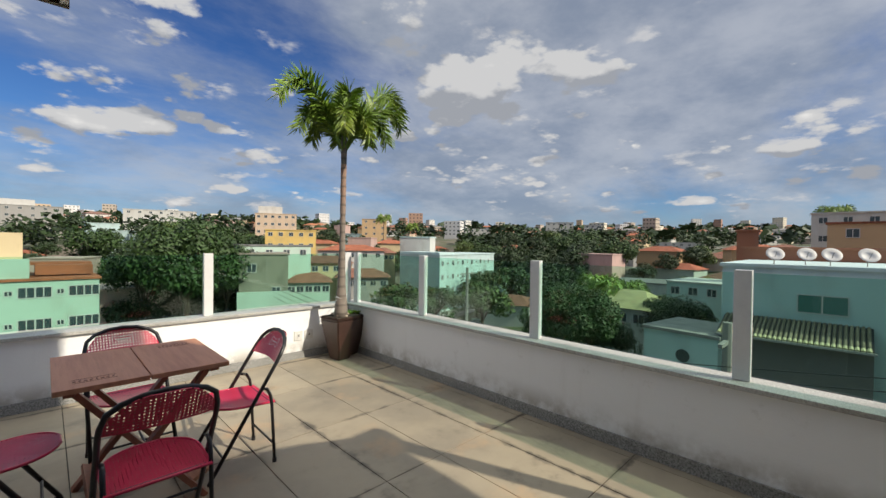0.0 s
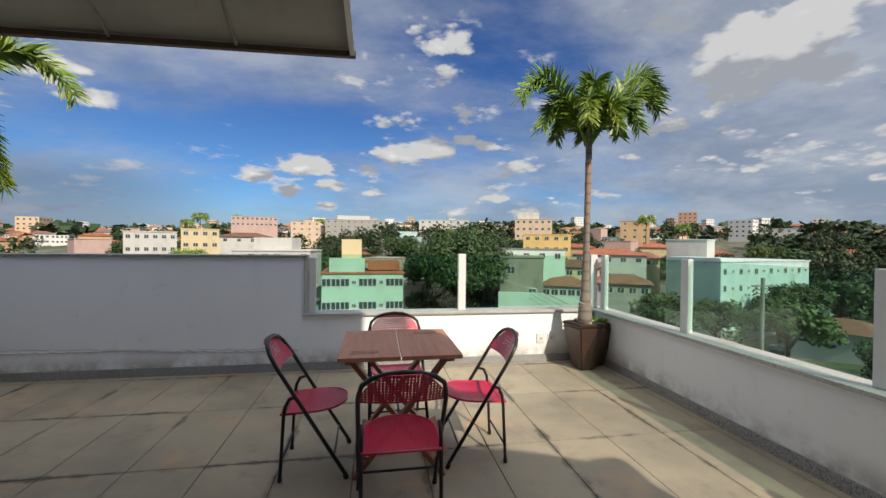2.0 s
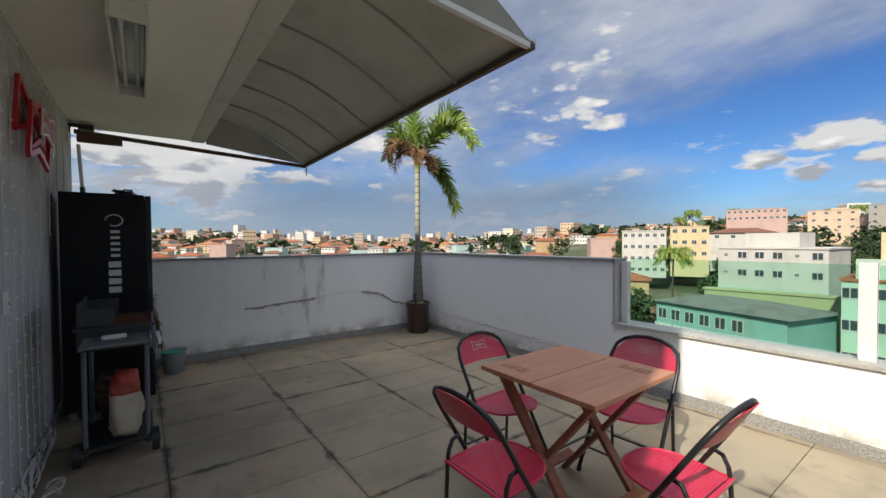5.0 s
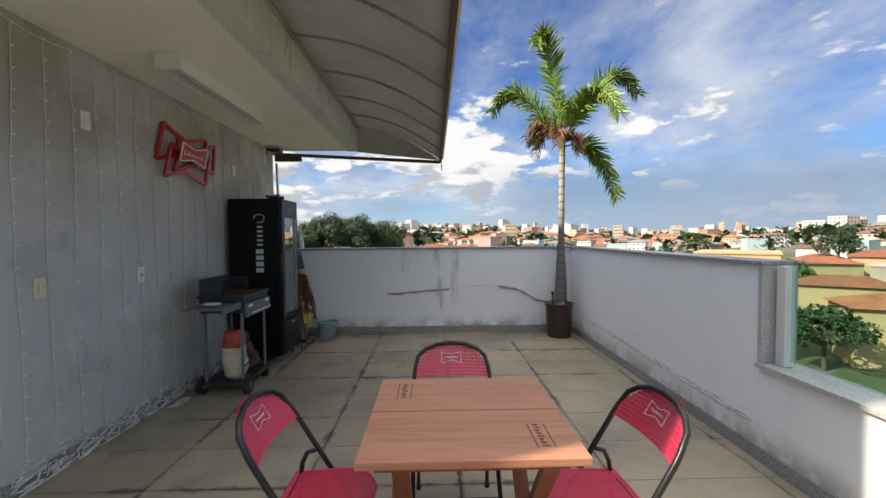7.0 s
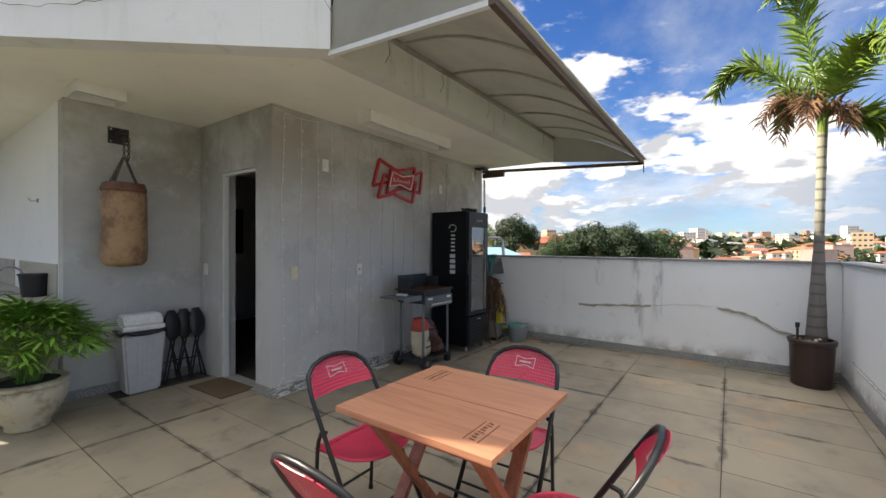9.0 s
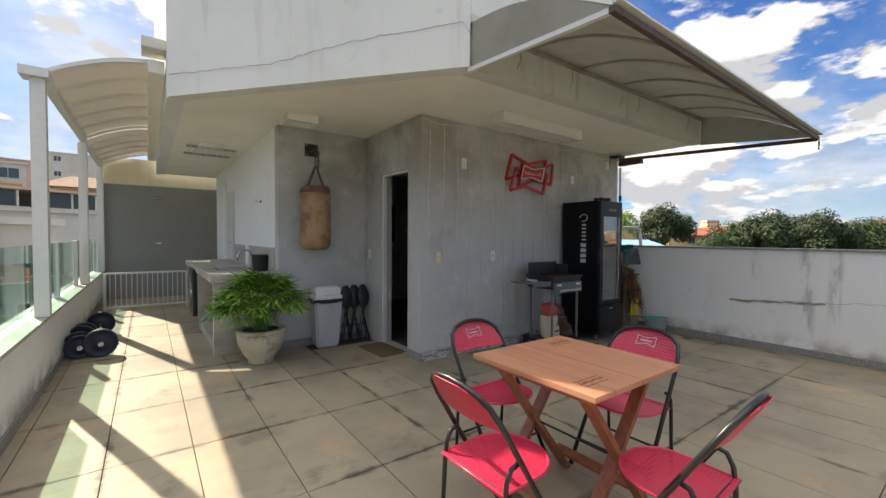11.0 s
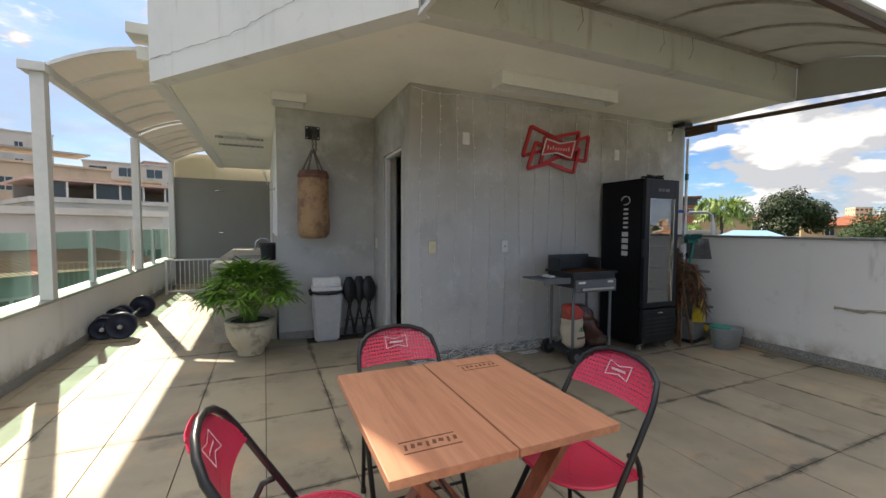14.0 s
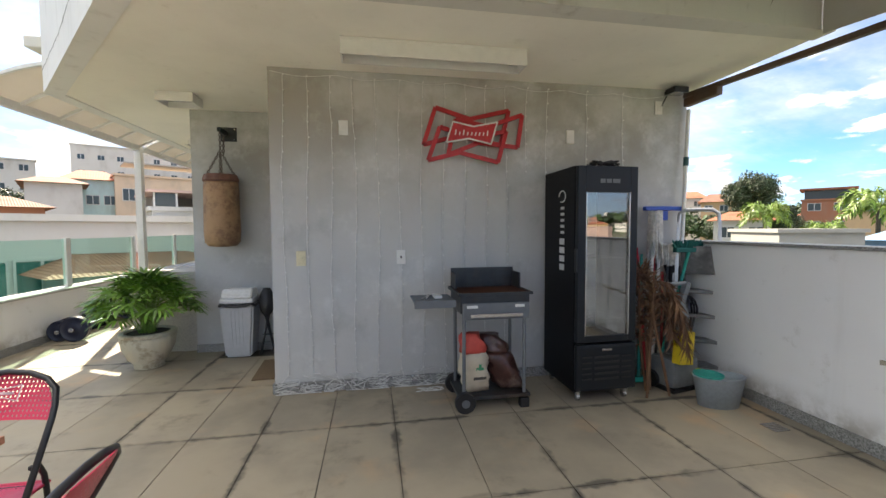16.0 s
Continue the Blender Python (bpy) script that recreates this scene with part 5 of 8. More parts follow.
# punching bag
LEATHER = Mat("worn_tan_leather", (0.38, 0.23, 0.12), 0.6)
LEATHER.blend(LEATHER.ramp(LEATHER.noise(5, 6, 0.7), 0.42, 0.62), (0.12, 0.055, 0.03), 0.7)
LEATHER.blend(LEATHER.ramp(LEATHER.noise(3.2, 4, 0.6, off=(2, 0, 1)), 0.56, 0.7), (0.42, 0.28, 0.15), 0.6)
LEATHER.bump(LEATHER.noise(18, 6), 0.4, 0.006)
LEATHER = LEATHER.m
pb = thing("punching_bag", (-0.735, 1.12, 1.16), "worn tan leather punching bag hanging by chains from a bracket", "punching bag")
bm = lathe(B(), [(0.05, 0.0), (0.13, 0.008), (0.165, 0.05), (0.172, 0.15), (0.168, 0.4), (0.165, 0.62), (0.160, 0.66), (0.15, 0.665)], 40, (0, 0), 0.006, 5, 3.0)
part("body", bm, LEATHER, pb, smooth=True)
bm = lathe(B(), [(0.162, 0.666), (0.168, 0.69), (0.150, 0.74), (0.146, 0.72)], 40, (0, 0), 0.03, 9, 0)
part("collar", bm, simple("dark_leather", (0.17, 0.075, 0.05), 0.6, 0, 15, 0.5), pb, "gathered darker collar")


def chain(bm, a, b, link=0.034, r=0.0045):
    a, b = Vector(a), Vector(b)
    n = max(2, int((b - a).length / (link * 0.72)))
    q = (b - a).to_track_quat("Z", "Y").to_matrix().to_4x4()
    for i in range(n):
        m = Matrix.Translation(a.lerp(b, (i + 0.5) / n)) @ q @ Matrix.Rotation((i % 2) * math.pi / 2, 4, "Z")
        pts = [m @ Vector((math.cos(t) * link * 0.3, 0, math.sin(t) * link * 0.5)) for t in [k * math.tau / 8 for k in range(8)]]
        tube(bm, pts, r, 4, True)
    return bm


CHAIN = simple("dark_chain_steel", (0.10, 0.075, 0.06), 0.5, 0.6)
for a in (0.4, 1.97, 3.54, 5.11):
    part("chain", chain(B(), (0.13 * math.cos(a), 0.13 * math.sin(a), 0.73), (0.01 * math.cos(a), 0.01 * math.sin(a), 0.97)), CHAIN, pb, "dark steel chain")
part("chain", chain(B(), (0.0, 0, 0.97), (0.0, 0, 1.19)), CHAIN, pb, "dark steel chain")
part("chain", chain(B(), (0.03, 0, 0.95), (0.035, 0, 1.15)), CHAIN, pb, "dark steel chain")
br = thing("bag_bracket", (-0.735, 1.338, 2.36), "black steel wall bracket with four bolts above the punching bag", "bracket")
part("plate", box(B(), -0.06, 0.10, -0.008, 0, -0.075, 0.075, 0.003), BLACK_METAL, br)
part("arm", bar(B(), (0.0, -0.01, 0.0), (0.0, -0.25, 0.0), 0.03, 0.04), BLACK_METAL, br)
for sx in (-0.04, 0.08):
    for sz in (-0.055, 0.055):
        part("bolt", rod(B(), (sx, -0.008, sz), (sx, -0.016, sz), 0.010, 6), STEEL, br)

# wall plates
SWITCH_CREAM = simple("cream_plate", (0.68, 0.62, 0.42), 0.45)


def wall_plate(x, z, label, mat=PLASTIC_WHITE, axis="n", y=-0.002, w=0.075, h=0.12, kind="switch"):
    name = "light_switch" if kind == "switch" else "power_socket"
    if axis == "n":
        t = thing(name, (x, y, z), label, name.replace("_", " "))
    elif axis == "s":
        t = thing(name, (x, SY + 0.002, z), label, name.replace("_", " "), 180)
    else:
        t = thing(name, (-0.002, y, z), label, name.replace("_", " "), -90)
    part("plate", box(B(), -w / 2, w / 2, -0.010, 0, -h / 2, h / 2, 0.004), mat, t)
    part("insert", box(B(), -0.016, 0.016, -0.016, -0.0105, -0.026, 0.026, 0.002), mat, t)
    if kind != "switch":
        part("hole", box(B(), -0.006, 0.006, -0.0175, -0.0163, -0.010, 0.010), BLACKP, t)
    return t


wall_plate(0.575, 2.155, "white wall plate high on the grey wall")
wall_plate(2.545, 2.145, "white wall plate high on the grey wall beside the sign")
wall_plate(3.42, 2.44, "white wall plate near the floodlight")
wall_plate(0.225, 1.10, "yellowed cream switch plate on the grey wall", SWITCH_CREAM)
wall_plate(1.03, 1.10, "white power socket on the grey wall", PLASTIC_WHITE, kind="socket")
wall_plate(0, 1.10, "white switch plate beside the door", PLASTIC_WHITE, "w", 1.20)
wall_plate(-2.40, 0.27, "white outdoor socket plate low on the parapet", PLASTIC_WHITE, "s", w=0.10, h=0.11, kind="socket")
wall_plate(-2.53, 0.27, "white outdoor socket plate low on the parapet", PLASTIC_WHITE, "s", w=0.10, h=0.11, kind="socket")

# floodlight
fl_ = thing("floodlight", (3.50, -0.06, 2.56), "small black floodlight under the soffit corner", "floodlight")
part("body", box(B(), -0.07, 0.07, -0.14, -0.02, -0.03, 0.02, 0.006), BLACK_METAL, fl_)
part("lens", box(B(), -0.06, 0.06, -0.13, -0.03, -0.034, -0.031), STEEL, fl_)
part("bracket", box(B(), -0.02, 0.02, -0.02, 0.055, 0.0, 0.03), BLACK_METAL, fl_)
part("cable", tube(B(), [(0.0, 0.04, 0.0), (-0.05, 0.05, -0.10), (-0.1, 0.055, -0.13)], 0.005, 6), BLACKP, fl_)

# neon-style sign
SIGN_RED = simple("red_sign_tube", (0.50, 0.018, 0.025), 0.4, 0, 20, 0.4)
sg = thing("wall_sign", (1.615, -0.012, 2.13), "red wall sign of three overlapping bow-tie frames with a badge", "sign")
for i, (dx, dz, sc, rot) in enumerate(((-0.03, 0.06, 1.0, 0), (0.13, 0.0, 0.92, 0.10), (-0.03, -0.10, 0.9, -0.03))):
    bm = B()
    W, H = 0.36 * sc, 0.155 * sc
    pts = [(-W, -H), (-W * 0.18, -H * 0.45), (W * 0.85, -H * 0.9), (W * 1.05, H), (W * 0.1, H * 0.45), (-W * 0.72, H)]
    pts = [(x * math.cos(rot) - z * math.sin(rot) + dx, x * math.sin(rot) + z * math.cos(rot) + dz) for x, z in pts]
    n = len(pts)
    for k in range(n):
        a, b = pts[k], pts[(k + 1) % n]
        bar(bm, (a[0], -0.012 - 0.022 * i, a[1]), (b[0], -0.012 - 0.022 * i, b[1]), 0.02, 0.034, (0, 0, 1) if abs(b[0] - a[0]) > abs(b[1] - a[1]) else (1, 0, 0))
    part("frame", bm, SIGN_RED, sg, "red bow-tie outline")
bm = B()
pts = [(-0.21, -0.085), (-0.02, -0.05), (0.17, -0.09), (0.225, 0.095), (0.02, 0.05), (-0.155, 0.085)]
va = [bm.verts.new((x, -0.078, z)) for x, z in pts]
vb = [bm.verts.new((x, -0.090, z)) for x, z in pts]
bm.faces.new(va[::-1])
bm.faces.new(vb)
for i in range(6):
    bm.faces.new((va[i], va[(i + 1) % 6], vb[(i + 1) % 6], vb[i]))
part("badge", bm, SIGN_RED, sg)
bm = B()
for k in range(6):
    a, b = pts[k], pts[(k + 1) % 6]
    bar(bm, (a[0], -0.093, a[1]), (b[0], -0.093, b[1]), 0.010, 0.012, (0, 0, 1) if abs(b[0] - a[0]) > abs(b[1] - a[1]) else (1, 0, 0))
part("badge_edge", bm, PLASTIC_WHITE, sg, "white badge edge")
bm = B()
for k in range(9):
    x = -0.135 + k * 0.034
    hh = 0.042 if k in (0, 2, 8) else 0.026
    bar(bm, (x, -0.092, -0.022), (x + 0.006, -0.092, -0.022 + hh), 0.010, 0.003, (0, 1, 0))
part("script_bars", bm, PLASTIC_WHITE, sg, "white script as plain strokes")

# curtain of fairy lights
WIRE = simple("clear_wire", (0.70, 0.70, 0.68), 0.4)
fy = thing("fairy_lights", (0, 0, 0), "curtain of unlit fairy lights hanging over the grey wall", "string lights")
rnd = random.Random(5)
bm = B()
pts = [(0.02 + 3.45 * i / 40, -0.012, 2.575 - 0.03 * abs(math.sin(i * 0.55)) - 0.03 * (i / 40)) for i in range(41)]
tube(bm, pts, 0.003, 4)
part("top_wire", bm, WIRE, fy)
bulbs = B()
for k in range(17):
    x = 0.10 + k * 0.185
    if x > 2.2 and k % 2:
        continue
    zb = 0.12 if x < 2.0 else 1.4 + 0.2 * (k % 3)
    pts = []
    zz = 2.55
    while zz > zb:
        pts.append((x + 0.012 * math.sin(zz * 3 + k) + rnd.uniform(-0.006, 0.006), -0.010, zz))
        zz -= 0.12
        bmesh.ops.create_cube(bulbs, size=0.010, matrix=Matrix.Translation((pts[-1][0] + 0.006, -0.014, pts[-1][2])))
    if x < 2.0:
        for j in range(44):
            a = j * 1.7
            pts.append((x + rnd.uniform(-0.10, 0.10), -0.022 - 0.014 * rnd.random() - 0.02 * (j > 22), max(0.006, 0.11 - 0.003 * j + rnd.uniform(-0.05, 0.05))))
    part("strand", tube(B(), pts, 0.0034, 3), WIRE, fy)
part("bulb", bulbs, PLASTIC_WHITE, fy, "tiny clear bulbs", "stuff")
cl = thing("wire_coil", (1.25, -0.14, 0.0), "loose coil of pale wire on the floor tiles", "wire")
part("coil", tube(B(), [(0.10 * math.sin(a * 1.0) + 0.02 * math.sin(a * 2.7), 0.04 * math.cos(a * 1.4), 0.004) for a in [k * 0.5 for k in range(40)]], 0.0025, 4), WIRE, cl)

# grill cart
GRILL = simple("dark_grill_steel", (0.045, 0.05, 0.055), 0.45, 0.5, 20, 0.4, (0.09, 0.05, 0.03))
GREYP = simple("grey_plastic", (0.13, 0.14, 0.15), 0.5, 0, 20, 0.2)
RUSTG = simple("rusty_grate", (0.15, 0.06, 0.03), 0.8, 0.3, 20, 0.6)
gr = thing("grill_cart", (1.66, -0.42, 0), "weathered dark charcoal grill cart with side shelf and wheels", "grill")
for i, (x, y) in enumerate(((-0.22, -0.16), (0.24, -0.16), (-0.22, 0.16), (0.24, 0.16))):
    part("leg", rod(B(), (x, y, 0.06), (x, y, 0.74), 0.014, 8), GREYP, gr)
part("lower_shelf", box(B(), -0.26, 0.28, -0.19, 0.19, 0.085, 0.11, 0.004), GRILL, gr)
part("firebox", box(B(), -0.25, 0.27, -0.19, 0.19, 0.72, 0.85, 0.008), GRILL, gr)
part("front_panel", box(B(), -0.24, 0.26, -0.215, -0.192, 0.68, 0.80, 0.006), GREYP, gr)
part("handle", bar(B(), (-0.19, -0.235, 0.715), (0.20, -0.235, 0.715), 0.02, 0.022), STEEL, gr, "steel handle bar")
part("label_plate", box(B(), -0.21, -0.13, -0.218, -0.2155, 0.765, 0.785), PLASTIC_WHITE, gr)
part("label_plate", box(B(), 0.15, 0.22, -0.218, -0.2155, 0.765, 0.785), PLASTIC_WHITE, gr)
part("rim", box(box(box(box(B(), -0.27, 0.29, -0.205, -0.19, 0.852, 0.872), -0.27, 0.29, 0.19, 0.205, 0.852, 0.872), -0.27, -0.255, -0.188, 0.188, 0.852, 0.872), 0.275, 0.29, -0.188, 0.188, 0.852, 0.872), GRILL, gr)
bm = B()
for i in range(20):
    bar(bm, (-0.25 + i * 0.027, -0.185, 0.862), (-0.25 + i * 0.027, 0.185, 0.862), 0.006, 0.006)
part("grate", bm, RUSTG, gr, "rusty grate")
part("ash_bed", box(B(), -0.25, 0.27, -0.185, 0.185, 0.851, 0.856), RUSTG, gr)
ws = B()
box(ws, -0.25, 0.27, 0.175, 0.187, 0.874, 1.02, 0.004)
box(ws, -0.25, -0.238, 0.0, 0.173, 0.874, 0.99, 0.003)
box(ws, 0.258, 0.27, 0.0, 0.173, 0.874, 0.99, 0.003)
part("windshield", ws, GRILL, gr, "sooty folded wind shield")
sh = B()
box(sh, -0.58, -0.28, -0.17, 0.15, 0.80, 0.815, 0.004)
box(sh, -0.58, -0.28, -0.185, -0.172, 0.77, 0.825, 0.004)
part("side_shelf", sh, GREYP, gr, "grey plastic side shelf")
for y in (-0.15, 0.15):
    part("shelf_arm", bar(B(), (-0.28, y, 0.79), (-0.5, y, 0.79), 0.015, 0.02), GREYP, gr)
for i, (x, y, r) in enumerate(((-0.22, -0.20, 0.075), (-0.22, 0.20, 0.075))):
    w = part("wheel", rod(B(), (x, y - 0.02, r), (x, y + 0.02, r), r, 28), BLACKP, gr, "black plastic wheel")
    part("hub", rod(B(), (x, y - 0.026, r), (x, y - 0.021, r), 0.03, 16), GREYP, w)
for y in (-0.16, 0.16):
    part("caster", box(B(), 0.205, 0.275, y - 0.03, y + 0.03, 0.0, 0.075, 0.012), BLACKP, gr)
tg = thing("grill_tongs", (1.20, -0.42, 0.817), "steel grill tongs and a rag lying on the side shelf", "tongs")
part("arm", bar(B(), (-0.06, -0.1, 0.006), (0.02, 0.1, 0.006), 0.012, 0.006), STEEL, tg)
part("arm", bar(B(), (-0.03, -0.1, 0.006), (0.025, 0.1, 0.006), 0.012, 0.006), STEEL, tg)
part("rag", box(B(), 0.04, 0.10, -0.06, 0.06, 0, 0.02, 0.008), PLASTIC_WHITE, tg, "folded pale rag")


def sack(name, loc, label, mat, mat2, w, d, h, seed, rz=0, lean=0.0):
    t = thing(name, loc, label, "charcoal sack", rz)
    rnd = random.Random(seed)
    prof = [(0.75, 0.0), (1.0, 0.06), (1.05, 0.35), (0.98, 0.65), (0.88, 0.85), (0.66, 1.0)]
    def ringset(lo, hi, swell):
        bm = B()
        rings = []
        N = 24
        for k in range(7):
            z = lo + (hi - lo) * k / 6
            zz = z / 1.0
            sc = np.interp(zz, [p[1] for p in prof], [p[0] for p in prof]) * swell
            ring = []
            off = lean * z * h
            for i in range(N):
                a = i * math.tau / N
                wob = 1 + 0.10 * math.sin(3 * a + z * 9 + seed) + 0.07 * math.sin(7 * a + z * 17) + 0.04 * math.sin(11 * a - z * 23)
                ring.append(bm.verts.new((off + 0.012 * math.sin(23 * z + 2 * a + seed) + w / 2 * sc * wob * math.copysign(abs(math.cos(a)) ** 0.7, math.cos(a)), d / 2 * sc * wob * math.copysign(abs(math.sin(a)) ** 0.7, math.sin(a)), h * z)))
            rings.append(ring)
        for a, b in zip(rings, rings[1:]):
            for i in range(N):
                bm.faces.new((a[i], a[(i + 1) % N], b[(i + 1) % N], b[i]))
        bm.faces.new(rings[0][::-1])
        bm.faces.new(rings[-1])
        return bm
    part("body", ringset(0.0, 0.68, 1.0), mat, t, smooth=True)
    part("top_band", ringset(0.681, 1.0, 1.0), mat2, t, "crumpled top", smooth=True)
    return t


SACK_CREAM = simple("cream_paper", (0.58, 0.50, 0.38), 0.8, 0, 10, 0.3, (0.40, 0.25, 0.18))
SACK_RED = simple("red_paper", (0.55, 0.07, 0.05), 0.6, 0, 10, 0.4, (0.08, 0.22, 0.12))
SACK_BROWN = simple("brown_foil", (0.075, 0.028, 0.022), 0.3, 0, 16, 0.9, (0.42, 0.33, 0.27))
s1 = sack("charcoal_sack", (1.56, -0.46, 0.112), "cream and red paper charcoal sack on the grill's lower shelf", SACK_CREAM, SACK_RED, 0.20, 0.17, 0.43, 3, 5, -0.10)
part("print", box(B(), -0.03, 0.03, -0.095, -0.090, 0.17, 0.19, 0.001), simple("green_print", (0.05, 0.28, 0.14), 0.6), s1, "green print")
part("print", box(B(), -0.008, 0.012, -0.096, -0.0912, 0.192, 0.215, 0.001), simple("green_print_b", (0.05, 0.28, 0.14), 0.6), s1, "green print")
part("print_line", box(B(), -0.05, 0.05, -0.096, -0.091, 0.10, 0.12, 0.001), simple("dark_print_line", (0.08, 0.07, 0.06), 0.7), s1, "dark unreadable line")
s2 = sack("charcoal_sack", (1.84, -0.44, 0.112), "crumpled dark brown charcoal sack leaning on the other", SACK_BROWN, SACK_BROWN, 0.22, 0.19, 0.40, 8, -20, -0.42)

# drinks fridge
FR_BLACK = Mat("black_fridge_steel", (0.004, 0.004, 0.005), 0.5, 0.0, 0.22).m
FR_GREY = Mat("dark_grey_fridge", (0.009, 0.012, 0.016), 0.42, 0.0, 0.3).m
FR_GLASS = glass_mat("fridge_glass", (0.80, 0.84, 0.84), 0.0, 0.22)
fx0, fx1, fy0, fy1 = 2.29, 2.785, -0.59, -0.06
fr = thing("drinks_fridge", (0, 0, 0), "tall empty black drinks fridge with a glass door on casters", "fridge")
bm = B()
box(bm, fx0, fx0 + 0.03, fy0, fy1, 0.08, 1.80, 0.004)
box(bm, fx1 - 0.03, fx1, fy0, fy1, 0.08, 1.80, 0.004)
box(bm, fx0 + 0.031, fx1 - 0.031, fy1 - 0.03, fy1, 0.08, 1.80)
box(bm, fx0 + 0.031, fx1 - 0.031, fy0, fy1 - 0.031, 1.76, 1.80)
box(bm, fx0 + 0.031, fx1 - 0.031, fy0, fy1 - 0.031, 0.08, 0.45)
part("cabinet", bm, FR_BLACK, fr, "black steel cabinet")
part("inner_wall", box(B(), fx0 + 0.033, fx1 - 0.033, fy1 - 0.05, fy1 - 0.032, 0.452, 1.758), simple("fridge_liner", (0.45, 0.48, 0.49), 0.5), fr, "pale inner liner")
for z in (0.62, 0.86, 1.10, 1.34):
    bm = B()
    for i in range(14):
        bar(bm, (fx0 + 0.05 + i * 0.033, fy0 + 0.06, z), (fx0 + 0.05 + i * 0.033, fy1 - 0.06, z), 0.004, 0.004)
    part("wire_shelf", bm, STEEL, fr)
dr = B()
box(dr, fx0 + 0.005, fx0 + 0.065, fy0 - 0.045, fy0 - 0.002, 0.47, 1.795, 0.006)
box(dr, fx1 - 0.065, fx1 - 0.005, fy0 - 0.045, fy0 - 0.002, 0.47, 1.795, 0.006)
box(dr, fx0 + 0.066, fx1 - 0.066, fy0 - 0.045, fy0 - 0.002, 1.60, 1.795, 0.004)
box(dr, fx0 + 0.066, fx1 - 0.066, fy0 - 0.045, fy0 - 0.002, 0.47, 0.52, 0.004)
door = part("door", dr, FR_GREY, fr, "dark grey door frame")
part("pane", box(B(), fx0 + 0.067, fx1 - 0.067, fy0 - 0.03, fy0 - 0.022, 0.521, 1.599), FR_GLASS, door)
part("trim", box(box(B(), fx0 + 0.067, fx0 + 0.073, fy0 - 0.048, fy0 - 0.031, 0.521, 1.599), fx1 - 0.073, fx1 - 0.067, fy0 - 0.048, fy0 - 0.031, 0.521, 1.599), STEEL, door)
part("handle", box(B(), fx0 - 0.008, fx0 + 0.003, fy0 - 0.045, fy0 - 0.015, 1.0, 1.18, 0.003), BLACKP, door)
part("header_mark", box(box(box(B(), fx0 + 0.18, fx0 + 0.22, fy0 - 0.048, fy0 - 0.046, 1.67, 1.70), fx0 + 0.23, fx0 + 0.27, fy0 - 0.048, fy0 - 0.046, 1.67, 1.70), fx0 + 0.28, fx0 + 0.34, fy0 - 0.048, fy0 - 0.046, 1.67, 1.70), GREYP, door, "faint grey header mark")
kp = box(B(), fx0 + 0.0, fx1 - 0.0, fy0 - 0.055, fy0 - 0.002, 0.10, 0.455, 0.025)
kick = part("grille_panel", kp, FR_GREY, fr, "dark grey louvred base panel")
for k in range(5):
    z = 0.19 + k * 0.042
    for x0, x1, w in ((-0.20, -0.125, 0.010), (-0.10, 0.10, 0.016), (0.125, 0.20, 0.010)):
        part("louvre", bar(B(), ((fx0 + fx1) / 2 + x0, fy0 - 0.058, z), ((fx0 + fx1) / 2 + x1, fy0 - 0.058, z + 0.002), 0.006, w), BLACKP, kick)
part("badge", box(B(), (fx0 + fx1) / 2 - 0.04, (fx0 + fx1) / 2 + 0.04, fy0 - 0.058, fy0 - 0.0555, 0.405, 0.42, 0.002), STEEL, fr)
for x in (fx0 + 0.05, fx1 - 0.05):
    for y in (fy0 + 0.03, fy1 - 0.05):
        part("caster", rod(box(B(), x - 0.018, x + 0.018, y - 0.02, y + 0.02, 0.045, 0.079, 0.003), (x - 0.012, y, 0.026), (x + 0.012, y, 0.026), 0.026, 16), STEEL, fr)
MARK = simple("pale_side_print", (0.6, 0.62, 0.64), 0.5)
for k in range(4):
    part("side_mark", box(B(), fx0 - 0.0035, fx0 - 0.001, -0.43, -0.35, 1.0 + k * 0.068, 1.048 + k * 0.068), MARK, fr, "pale bold letter block")
for k in range(5):
    part("side_mark", box(B(), fx0 - 0.0035, fx0 - 0.001, -0.425, -0.365, 1.29 + k * 0.048, 1.312 + k * 0.048), MARK, fr, "pale thin letter block")
bm = B()
tube(bm, [(fx0 - 0.003, -0.39 + 0.055 * math.cos(a), 1.585 + 0.045 * math.sin(a)) for a in [k * 5.2 / 14 for k in range(15)]], 0.005, 5)
part("side_emblem", bm, simple("pale_side_emblem", (0.6, 0.62, 0.64), 0.5), fr, "pale ring emblem")
tang = thing("cable_tangle", (2.60, -0.45, 1.802), "tangle of black cable lying on the fridge", "cable")
rnd = random.Random(3)
part("loops", tube(B(), [(0.13 * math.sin(k * 0.9) * rnd.uniform(0.5, 1), 0.09 * math.cos(k * 1.1) * rnd.uniform(0.5, 1), 0.008 + 0.05 * rnd.random()) for k in range(60)], 0.006, 5), BLACKP, tang)

